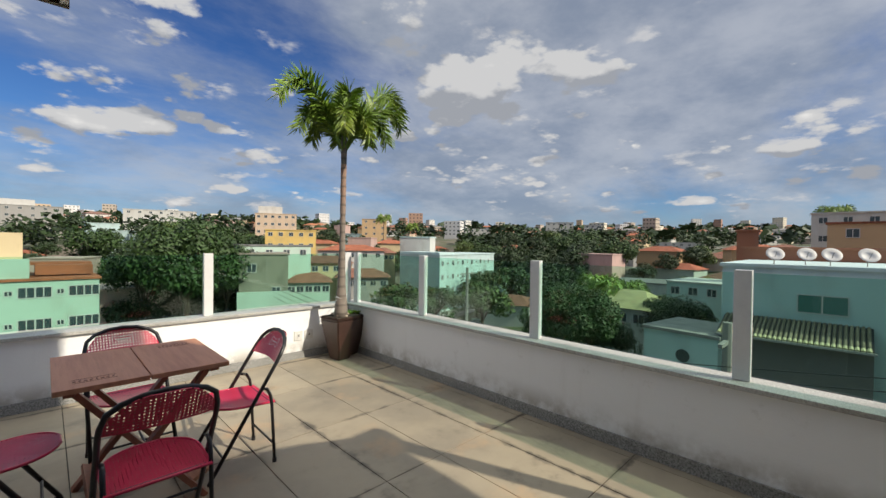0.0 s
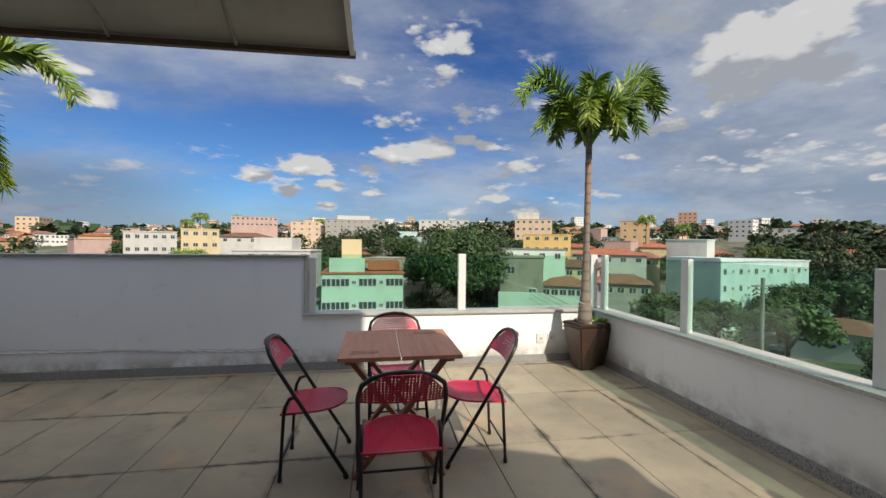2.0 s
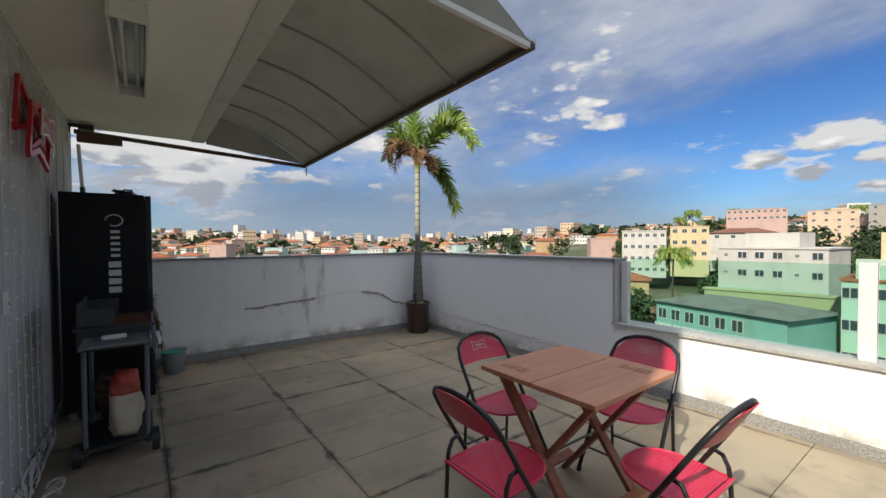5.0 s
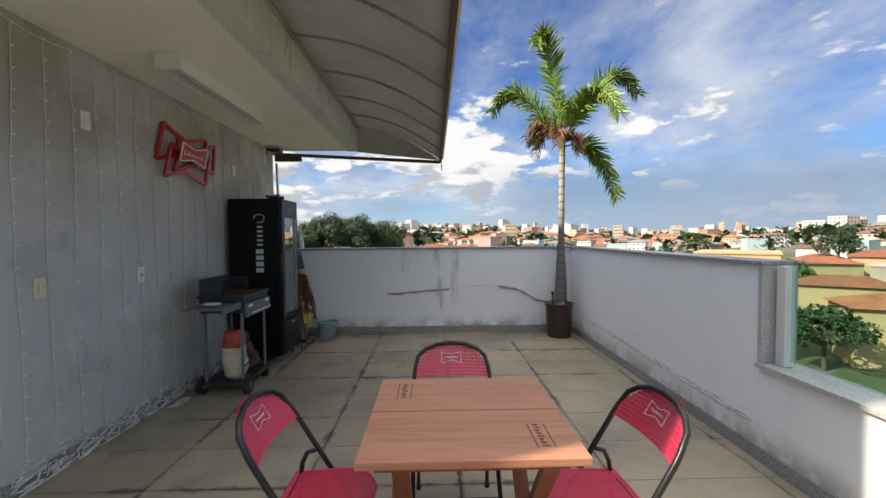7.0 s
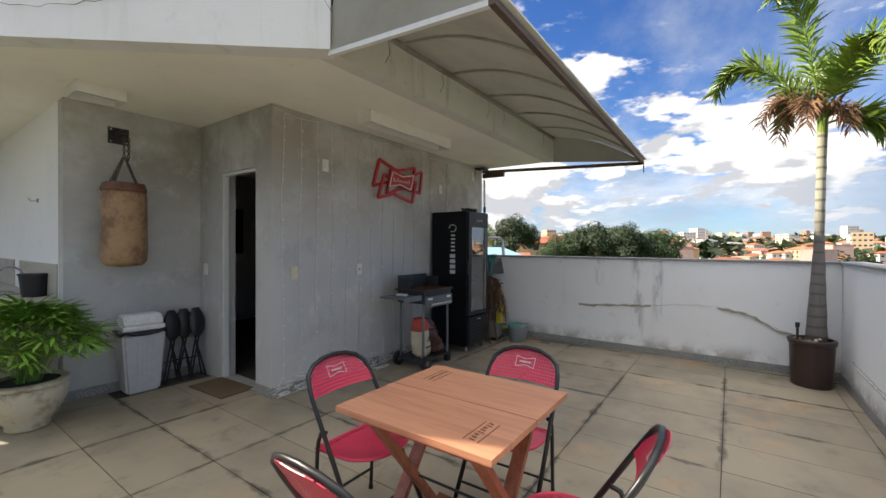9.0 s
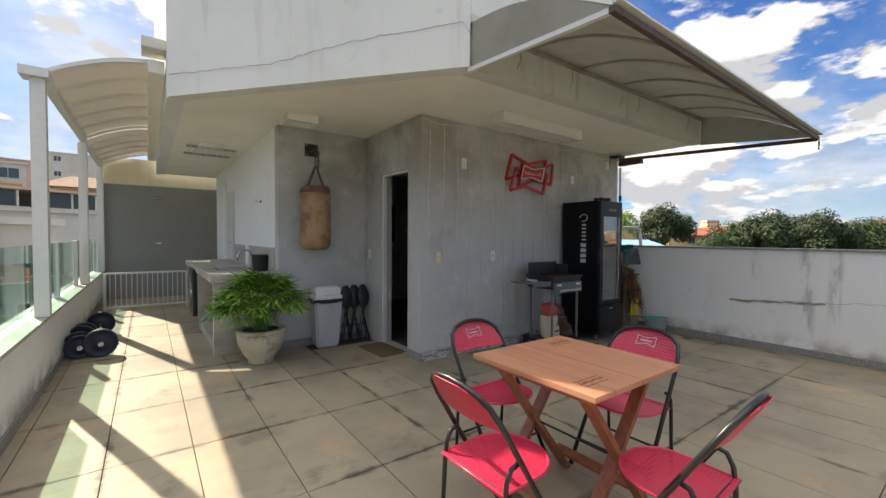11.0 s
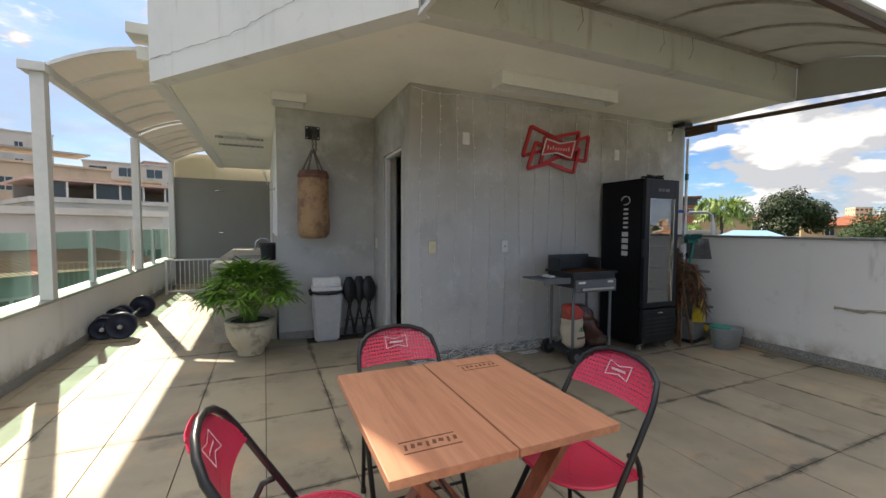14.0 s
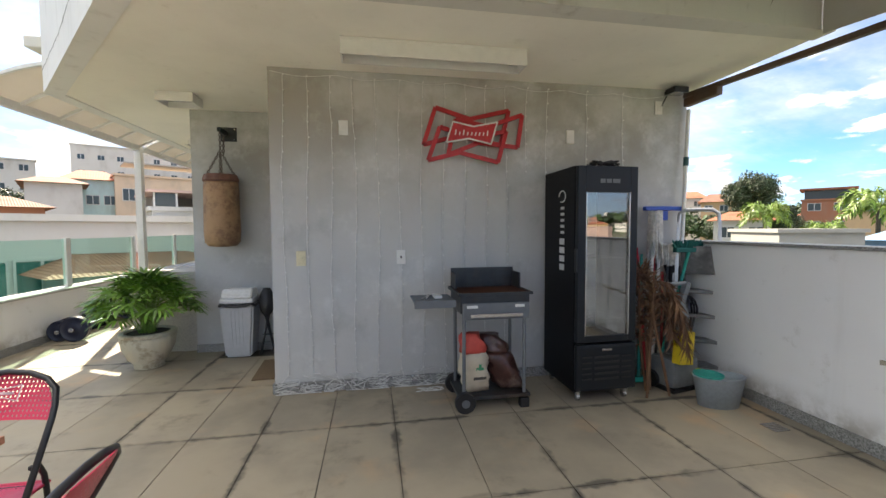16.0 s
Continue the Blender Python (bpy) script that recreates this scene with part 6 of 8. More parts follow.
# ladder and cleaning tools in the corner
ALUM = simple("ladder_aluminium", (0.50, 0.50, 0.50), 0.35, 0.8, 30, 0.2)
ld = thing("step_ladder", (3.575, -0.35, 0), "folded aluminium step ladder leaning in the corner", "ladder", -38)
for s in (-0.16, 0.16):
    part("rail", bar(B(), (s * 1.15, -0.05, 0.0), (s * 0.95, 0.10, 1.38), 0.026, 0.06, (0, 1, 0)), ALUM, ld)
    part("rear_rail", bar(B(), (s * 1.25, 0.03, 0.0), (s * 1.1, 0.14, 1.2), 0.02, 0.034, (0, 1, 0)), ALUM, ld)
part("top_hoop", tube(B(), [(-0.152, 0.10, 1.38), (-0.147, 0.105, 1.455), (-0.10, 0.11, 1.49), (0.10, 0.11, 1.49), (0.147, 0.105, 1.455), (0.152, 0.10, 1.38)], 0.017, 8), ALUM, ld)
STEP_DARK = simple("worn_step_tread", (0.22, 0.22, 0.215), 0.6, 0.3, 20, 0.6, (0.45, 0.45, 0.44))
for z in (0.13, 0.34, 0.55, 0.76):
    part("step", box(B(), -0.155, 0.155, -0.085 + z * 0.11, 0.035 + z * 0.11, z, z + 0.03, 0.004), STEP_DARK, ld, "worn grey tread")
part("platform", bar(B(), (0, -0.01, 0.93), (0, 0.03, 1.17), 0.27, 0.014, (0, 1, 0)), simple("dark_platform", (0.09, 0.09, 0.09), 0.6, 0, 10, 0.8, (0.4, 0.4, 0.4)), ld, "dark scuffed platform")


TEAL = simple("teal_plastic", (0.01, 0.30, 0.25), 0.4)
BLUE = simple("blue_plastic", (0.02, 0.08, 0.42), 0.4)
REDP = simple("red_plastic", (0.55, 0.03, 0.04), 0.4)
YEL = simple("yellow_plastic", (0.75, 0.55, 0.03), 0.4)
COTTON = simple("grey_cotton", (0.72, 0.70, 0.66), 0.95, 0, 30, 0.8, (0.12, 0.11, 0.10))


def stick(name, a, b, mat, label, head=None, hmat=None, r=0.011):
    t = thing(name, a, label, name.replace("_", " "))
    d = Vector(b) - Vector(a)
    part("pole", rod(B(), (0, 0, 0), d, r, 8), mat, t)
    if head:
        part("head", head(), hmat, t)
    return t


def floor_brush():
    bm = box(B(), -0.14, 0.14, -0.02, 0.02, -0.0, 0.045, 0.006)
    return bm


def squeegee(d):
    bm = box(B(), -0.2 + d.x, 0.2 + d.x, -0.015 + d.y, 0.03 + d.y, d.z - 0.03, d.z + 0.01, 0.005)
    return bm


def broom_brush(d, seed):
    rnd = random.Random(seed)
    bm = B()
    for i in range(90):
        u = rnd.uniform(-1, 1)
        p = d + Vector((u * 0.13, 0.0, 0.0))
        tube(bm, [p, p + Vector((u * 0.02 + rnd.uniform(-0.02, 0.02), rnd.uniform(-0.03, 0.03), rnd.uniform(0.04, 0.09)))], 0.006, 4)
    return box(bm, d.x - 0.14, d.x + 0.14, d.y - 0.025, d.y + 0.025, d.z - 0.02, d.z + 0.018, 0.006)


def mop_head(d, seed, lo=0.12, hi=0.34):
    rnd = random.Random(seed)
    bm = B()
    for i in range(60):
        a = rnd.uniform(0, math.tau)
        tube(bm, [d, d + Vector((0.05 * math.cos(a), 0.05 * math.sin(a), rnd.uniform(0.0, 0.05))), d + Vector((0.06 * math.cos(a), 0.06 * math.sin(a), -rnd.uniform(lo, hi)))], 0.0085, 4)
    return bm


stick("push_squeegee", (3.22, -0.24, 0.0), (3.43, -0.07, 1.46), PLASTIC_WHITE, "white-handled squeegee with a wide blue head, leaning on the wall", lambda: box(box(B(), 0.03, 0.43, 0.15, 0.20, 1.49, 1.53, 0.012), 0.19, 0.25, 0.14, 0.175, 1.40, 1.488, 0.008), BLUE, 0.014)
stick("string_mop", (3.16, -0.27, 0.0), (3.30, -0.13, 1.42), PLASTIC_WHITE, "string mop with grey cotton strands, head up against the wall", lambda: mop_head(Vector((0.15, 0.13, 1.44)), 4, 0.20, 0.40), COTTON, 0.015)
stick("string_mop", (3.30, -0.28, 0.0), (3.44, -0.15, 1.08), BLACKP, "mop with pale strands and a dark handle, leaning in the corner", lambda: mop_head(Vector((0.14, 0.12, 1.14)), 5, 0.08, 0.17), COTTON)
stick("green_broom", (3.12, -0.40, 0.0), (3.52, -0.30, 1.12), TEAL, "teal-handled broom with a bristly head up, leaning in the corner", lambda: broom_brush(Vector((0.40, 0.10, 1.14)), 9), simple("teal_bristle", (0.01, 0.13, 0.11), 0.7), 0.013)
stick("red_broom", (3.10, -0.34, 0.02), (3.19, -0.05, 1.15), REDP, "broom with a red pole and teal floor head", floor_brush, TEAL, 0.014)
stick("floor_squeegee", (3.02, -0.345, 0.02), (3.23, -0.07, 1.09), TEAL, "teal floor squeegee standing on the tiles", floor_brush, TEAL, 0.013)
for x, z, m_, lab in ((3.38, 1.22, REDP, "short red brush standing behind the mops"), (3.41, 1.0, BLACKP, "thin black pole leaning behind the mops"), (3.47, 0.92, REDP, "thin red pole leaning behind the mops")):
    stick("broom_handle", (x - 0.1, -0.18, 0.0), (x, -0.04, z), m_, lab, None, None, 0.012)
bagk = thing("black_cloth", (3.55, -0.13, 0.0), "dark folded cloth bag hanging behind the tools on a pole", "cloth")
bm = B()
rnd = random.Random(31)
rows = []
for j in range(9):
    z = 0.55 + 0.055 * j
    w = 0.10 + 0.03 * math.sin(j * 0.9)
    rows.append([bm.verts.new((w * math.sin(i * math.tau / 12) + 0.02 * rnd.uniform(-1, 1), 0.045 * math.cos(i * math.tau / 12) + 0.01 * rnd.uniform(-1, 1), z)) for i in range(12)])
for p, q in zip(rows, rows[1:]):
    for i in range(12):
        bm.faces.new((p[i], p[(i + 1) % 12], q[(i + 1) % 12], q[i]))
part("cloth", bm, BLACKP, bagk, smooth=True)
part("pole", rod(B(), (0, 0.06, 0), (0.02, 0.08, 1.02), 0.011, 8), BLACKP, bagk)
pl = thing("telescopic_pole", (3.50, -0.20, 0), "long white pole leaning upright on the wall corner", "pole")
part("pole", rod(B(), (0, 0, 0), (0.19, 0.14, 2.42), 0.017, 10), PLASTIC_WHITE, pl)
part("joint", rod(B(), (0.148, 0.109, 1.90), (0.155, 0.114, 1.98), 0.023, 10), simple("dark_green_joint", (0.02, 0.08, 0.07), 0.5), pl)

pw = thing("pressure_washer", (3.27, -0.45, 0), "grey and yellow pressure washer standing by the ladder", "pressure washer", 12)
WGREY = simple("washer_grey_plastic", (0.20, 0.215, 0.225), 0.5, 0, 20, 0.2)
part("base", box(B(), -0.145, 0.145, -0.12, 0.12, 0.03, 0.27, 0.05), WGREY, pw)
part("foot", box(B(), -0.15, 0.15, -0.125, 0.125, 0.0, 0.028, 0.008), BLACKP, pw, "black base edge")
part("body", bar(bar(B(), (0.035, 0.0, 0.272), (0.045, 0.02, 0.66), 0.12, 0.13, (0, 1, 0)), (0.045, 0.02, 0.662), (0.05, 0.02, 0.70), 0.10, 0.10, (0, 1, 0)), WGREY, pw)
for s in (-1, 1):
    part("grip_arm", bar(B(), (0.05 + s * 0.03, 0.02, 0.66), (0.05 + s * 0.115, 0.02, 0.87), 0.05, 0.045, (0, 1, 0)), WGREY, pw)
part("grip", rod(B(), (-0.06, 0.02, 0.86), (0.16, 0.02, 0.865), 0.017, 10), WGREY, pw)
part("front_cover", bar(B(), (-0.065, -0.13, 0.24), (-0.03, -0.115, 0.50), 0.15, 0.07, (0, 1, 0)), YEL, pw, "yellow front cover")
part("knob", rod(B(), (0.11, -0.13, 0.15), (0.11, -0.155, 0.15), 0.035, 16), YEL, pw, "yellow dial")
for s in (-1, 1):
    part("wheel", rod(B(), (s * 0.146, 0.08, 0.07), (s * 0.176, 0.08, 0.07), 0.07, 20), BLACKP, pw)
part("hose", tube(B(), [(0.20 + 0.11 * math.cos(a) + 0.01 * math.sin(3 * a), 0.03 + 0.004 * a, 0.56 + 0.19 * math.sin(a)) for a in [k * 0.4 for k in range(34)]], 0.009, 6), BLACKP, pw, "black coiled hose")

DRY_BROWN = Mat("dry_frond_brown", (0.135, 0.068, 0.036), 0.85)
DRY_BROWN.blend(DRY_BROWN.ramp(DRY_BROWN.noise(8, 4), 0.45, 0.7), (0.26, 0.15, 0.075), 0.6).vary(0.3, "island")
DRY_BROWN = DRY_BROWN.m
STALK = simple("dry_stalk", (0.27, 0.20, 0.14), 0.8)
db = thing("dry_palm_fronds", (3.0, -0.60, 0), "bundle of withered brown palm fronds standing against the wall tools", "dry fronds")


def dry_frond(path, seed, leaf, n=125):
    """A withered frond: a bent stalk with thin leaflets folded along it."""
    rnd = random.Random(seed)
    bm = B()
    pts = [Vector(p) for p in path]
    tube(bm, pts, [0.011] * (len(pts) - 1) + [0.004], 5)
    for i in range(n):
        u = (0.32 + 0.68 * i / n) * (len(pts) - 1)
        k = min(int(u), len(pts) - 2)
        p = pts[k].lerp(pts[k + 1], u - k)
        d = (pts[k + 1] - pts[k]).normalized()
        for s in (-1, 1):
            side = Vector((s * rnd.uniform(0.25, 0.9), rnd.uniform(-0.5, 0.35), rnd.uniform(-0.35, 0.05)))
            e = (d * rnd.uniform(0.35, 1.1) + side).normalized() * leaf * rnd.uniform(0.6, 1.15)
            w = Vector((rnd.uniform(-1, 1), rnd.uniform(-1, 1), rnd.uniform(-0.3, 0.3))).normalized() * rnd.uniform(0.005, 0.009)
            m_ = p + e * 0.55 + Vector((0, 0, -0.01))
            q = p + e + Vector((0, 0, -0.05 * rnd.random()))
            v = [bm.verts.new(c) for c in (p - w * 0.5, p + w * 0.5, m_ + w, m_ - w, q)]
            bm.faces.new((v[0], v[1], v[2], v[3]))
            bm.faces.new((v[3], v[2], v[4]))
    return bm


for i, path in enumerate((
        [(-0.10, -0.02, 0.0), (-0.07, 0.0, 0.3), (-0.03, 0.04, 0.62), (-0.02, 0.08, 0.88), (-0.07, 0.10, 1.0)],
        [(0.10, -0.02, 0.0), (0.04, 0.0, 0.3), (-0.04, 0.02, 0.68), (-0.02, 0.03, 0.92), (0.07, 0.0, 0.90), (0.16, -0.06, 0.66), (0.20, -0.10, 0.36)],
        [(-0.02, 0.1, 0.0), (-0.08, 0.1, 0.4), (-0.10, 0.1, 0.8), (-0.09, 0.1, 1.02)],
        [(0.03, 0.12, 0.0), (0.0, 0.1, 0.45), (0.05, 0.1, 0.8), (0.12, 0.02, 0.82), (0.17, -0.04, 0.60)],
        [(-0.04, 0.05, 0.0), (-0.06, 0.05, 0.4), (0.0, 0.05, 0.78), (0.08, 0.02, 0.74), (0.11, -0.04, 0.46)])):
    part("frond", dry_frond(path, 200 + i, 0.13), DRY_BROWN, db, "withered brown frond")

TUB = simple("grey_blue_tub", (0.33, 0.38, 0.42), 0.45)
tb = thing("mop_bucket", (3.34, -0.83, 0), "grey oval mop bucket with a teal wringer by the parapet", "bucket", -14)
bm = lathe(B(), [(0.085, 0), (0.11, 0.22), (0.115, 0.225), (0.105, 0.226), (0.1, 0.2)], 28)
bmesh.ops.transform(bm, matrix=Matrix.Diagonal((1.65, 1.05, 1, 1)), verts=bm.verts)
part("body", bm, TUB, tb, smooth=True)
bm = lathe(B(), [(0.07, 0.20), (0.10, 0.228), (0.10, 0.238), (0.085, 0.232)], 24, (-0.075, 0))
part("wringer", bm, TEAL, tb, "teal wringer basket")
dr_ = thing("floor_drain", (3.42, -1.20, 0.0), "small square floor drain grate in the tiles", "drain")
bm = B()
for i in range(6):
    bar(bm, (-0.06, -0.05 + i * 0.02, 0.003), (0.06, -0.05 + i * 0.02, 0.003), 0.010, 0.004)
part("grate", bm, STEEL, dr_)

# weights by the corridor wall
WB = simple("navy_rubber", (0.012, 0.016, 0.04), 0.45, 0, 30, 0.2)


def weight_bar(loc, ang, length, radius, label, tilt=0.0):
    t = thing("barbell", loc, label, "barbell", ang)
    z = radius
    part("rod", rod(B(), (0, -length / 2, z), (0, length / 2, z), 0.014, 12), STEEL, t, "chrome rod")
    for s in (-1, 1):
        for k in range(2):
            y = s * (length / 2 - 0.09 - 0.04 * k)
            p = part("plate", lathe(B(), [(0.02, -0.016), (radius * 0.35, -0.018), (radius * 0.42, -0.010), (radius * 0.85, -0.010), (radius * 0.9, -0.018), (radius, -0.015), (radius, 0.015), (radius * 0.9, 0.018), (radius * 0.85, 0.010), (radius * 0.42, 0.010), (radius * 0.35, 0.018), (0.02, 0.016)], 32), WB, t, "navy weight plate", smooth=True)
            p.matrix_basis = pose(0, y, z, 90, 0, 0)
        part("collar", rod(B(), (0, s * (length / 2 - 0.055), z), (0, s * (length / 2 - 0.02), z), 0.025, 12), STEEL, t)
    return t


weight_bar((-2.80, 2.75, 0.0), 4, 1.5, 0.150, "barbell with navy plates lying along the corridor parapet")
weight_bar((-2.95, 2.25, 0.0), 8, 0.42, 0.125, "short dumbbell with dark plates beside the barbell")
weight_bar((-2.97, 2.85, 0.0), -3, 0.40, 0.125, "short dumbbell with dark plates against the parapet")

# ---- city around the terrace ----
SHRUBS = []
EYE = (-1.0, 0.0)


def at_bearing(az, dist, eye=EYE):
    """Plan position at a compass bearing (degrees from +y, clockwise) and distance."""
    return Vector((eye[0] + dist * math.sin(radians(az)), eye[1] + dist * math.cos(radians(az)), 0))


KNOTS = [  # bearing, heights at 20, 50, 100, 350, 1200 and 4000 m
    (-180, -15, -15, -14, 8, 26, 30), (-160, -15, -15, -13, 10, 30, 36), (-135, -15, -15, -14, 6, 28, 36), (-115, -13, -13, -11, 4, 32, 40),
    (-95, -10, -9, -8, 3, 34, 46), (-60, -8, -5, -2, 10, 20, 30), (-35, -7, -1, 5, 18, 26, 30), (-12, -7, -1, 5, 18, 26, 30), (20, -8, -5, -2, 5, 15, 20),
    (50, -8, -5, -2, 3, 8, 15), (75, -11, -10, -9, -5, 8, 25), (100, -15, -14, -12, -9, 14, 60), (120, -15, -14, -13, -11, -13, -16), (150, -15, -15, -13, 0, 14, 20), (180, -15, -15, -14, 8, 26, 30)]
RAD = [math.log(r) for r in (20, 50, 100, 350, 1200, 4000)]
KAZ = [k[0] for k in KNOTS]
KH = np.array([k[1:] for k in KNOTS], float)


def ground_z(x, y):
    dx, dy = x - EYE[0], y - EYE[1]
    r = max(20.0, math.hypot(dx, dy))
    az = math.degrees(math.atan2(dx, dy))
    col = [np.interp(az, KAZ, KH[:, i]) for i in range(6)]
    z = float(np.interp(math.log(r), RAD, col))
    return z + 1.6 * (noise.noise(Vector((x * 0.012, y * 0.012, 0))) if r > 60 else 0) * min(4, r / 100)


GROUND = Mat("city_ground", (0.065, 0.085, 0.035), 0.95)
GROUND.world_space()
GROUND.blend(GROUND.ramp(GROUND.noise(0.035, 6, 0.6), 0.45, 0.58), (0.17, 0.14, 0.11), 0.9)
GROUND.blend(GROUND.ramp(GROUND.noise(0.09, 5, 0.6, off=(40, 3, 0)), 0.55, 0.62), (0.22, 0.22, 0.21), 0.7)
GROUND.blend(GROUND.ramp(GROUND.noise(0.8, 5, 0.7), 0.45, 0.65), (0.035, 0.055, 0.02), 0.6)
gm = B()
radii = [0] + [12 * (4200 / 12) ** (i / 59) for i in range(60)]
rings = []
for r in radii[1:]:
    ring = []
    for k in range(120):
        a = k * 3.0
        p = at_bearing(a if a <= 180 else a - 360, r)
        ring.append(gm.verts.new((p.x, p.y, ground_z(p.x, p.y))))
    rings.append(ring)
for a, b in zip(rings, rings[1:]):
    for k in range(120):
        gm.faces.new((a[k], a[(k + 1) % 120], b[(k + 1) % 120], b[k]))
gm.faces.new(rings[0])
structure("ground", gm, GROUND.m, "hilly ground of the city, dry green and earth")

ROADM = simple("asphalt", (0.06, 0.06, 0.062), 0.9, 0, 1.0, 0.3)


def facade_mat(name, base, dirt=(0.25, 0.22, 0.18), k=0.4):
    m = Mat(name, base, 0.85)
    m.blend(m.ramp(m.noise(0.5, 6, 0.65, (1, 1, 0.5)), 0.45, 0.75), dirt, k)
    m.bump(m.noise(6, 4), 0.15, 0.02)
    return m.m


MINT = facade_mat("mint_render", (0.44, 0.57, 0.49))
MINT2 = facade_mat("pale_mint_render", (0.46, 0.60, 0.59))
TEALW = facade_mat("teal_render", (0.22, 0.42, 0.40))
WHITE_F = facade_mat("white_facade", (0.54, 0.53, 0.50))
CREAM_F = facade_mat("cream_facade", (0.62, 0.50, 0.30))
PEACH_F = facade_mat("peach_facade", (0.62, 0.47, 0.34))
YEL_F = facade_mat("yellow_facade", (0.68, 0.48, 0.16))
ORANGE_F = facade_mat("orange_facade", (0.56, 0.38, 0.21))
GREYF = facade_mat("grey_facade", (0.34, 0.33, 0.31))
CONC = facade_mat("bare_concrete", (0.25, 0.24, 0.19), (0.08, 0.08, 0.06), 0.8)
BRICK_F = facade_mat("brick_facade", (0.33, 0.14, 0.08))
PINK_F = facade_mat("pink_facade", (0.52, 0.36, 0.32))
WINPANE = simple("dark_window_pane", (0.05, 0.07, 0.08), 0.15)
WINFRAME = simple("pale_window_frame", (0.55, 0.55, 0.53), 0.5)
TEALPANE = simple("teal_window_pane", (0.03, 0.16, 0.14), 0.1)


def roof_tiles(name, base, scale=2.5):
    m = Mat(name, base, 0.85)
    m.blend(m.ramp(m.noise(0.8, 6, 0.65), 0.42, 0.7), tuple(c * 0.45 for c in base), 0.75)
    w = m.n("ShaderNodeTexWave", wave_type="BANDS", bands_direction="X")
    w.inputs["Scale"].default_value = scale
    m.t.links.new(m.co, w.inputs[0])
    m.bump(w.outputs["Fac"], 0.5, 0.05)
    m.vary(0.2)
    return m.m


TERRA = roof_tiles("terracotta_tiles", (0.36, 0.12, 0.06))
TERRA2 = roof_tiles("weathered_tiles", (0.24, 0.11, 0.07))
FIBRO = roof_tiles("fibre_cement", (0.22, 0.22, 0.21))
OLIVE = roof_tiles("yellow_green_tiles", (0.42, 0.40, 0.20))


def window_mesh(w, h, proud=0.05):
    bm = B()
    t = 0.07
    box(bm, -w / 2, w / 2, -proud, 0, -h / 2, -h / 2 + t)
    box(bm, -w / 2, w / 2, -proud, 0, h / 2 - t, h / 2)
    box(bm, -w / 2, -w / 2 + t, -proud, 0, -h / 2 + t + 0.001, h / 2 - t - 0.001)
    box(bm, w / 2 - t, w / 2, -proud, 0, -h / 2 + t + 0.001, h / 2 - t - 0.001)
    box(bm, -t / 2, t / 2, -proud, 0, -h / 2 + t + 0.001, h / 2 - t - 0.001)
    return mesh_of("window", bm, WINFRAME)


WIN_CACHE = {}


def add_window(parent, x, z, w=1.1, h=1.0, y=0.0, pane=None, rz=0):
    key = (w, h)
    if key not in WIN_CACHE:
        WIN_CACHE[key] = (window_mesh(w, h), {})
    me, panes = WIN_CACHE[key]
    pane = pane or WINPANE
    if pane.name not in panes:
        panes[pane.name] = mesh_of("pane", box(B(), -w / 2 + 0.071, w / 2 - 0.071, -0.025, -0.004, -h / 2 + 0.071, h / 2 - 0.071), pane)
    wn_ = new("window", me)
    wn_.parent = parent
    wn_.matrix_basis = Matrix.Translation((x, y, z)) @ pose(0, 0, 0, 0, 0, rz)
    pn = new("pane", panes[pane.name])
    pn.parent = wn_
    return wn_


def hip_roof(bm, w, d, z, rise, over=0.5, ridge=0.4):
    x, y = w / 2 + over, d / 2 + over
    e = [bm.verts.new(p) for p in ((-x, -y, z), (x, -y, z), (x, y, z), (-x, y, z))]
    r = [bm.verts.new((-x * ridge, 0, z + rise)), bm.verts.new((x * ridge, 0, z + rise))]
    bm.faces.new((e[0], e[1], r[1], r[0]))
    bm.faces.new((e[1], e[2], r[1]))
    bm.faces.new((e[2], e[3], r[0], r[1]))
    bm.faces.new((e[3], e[0], r[0]))
    bm.faces.new(e[::-1])
    return bm


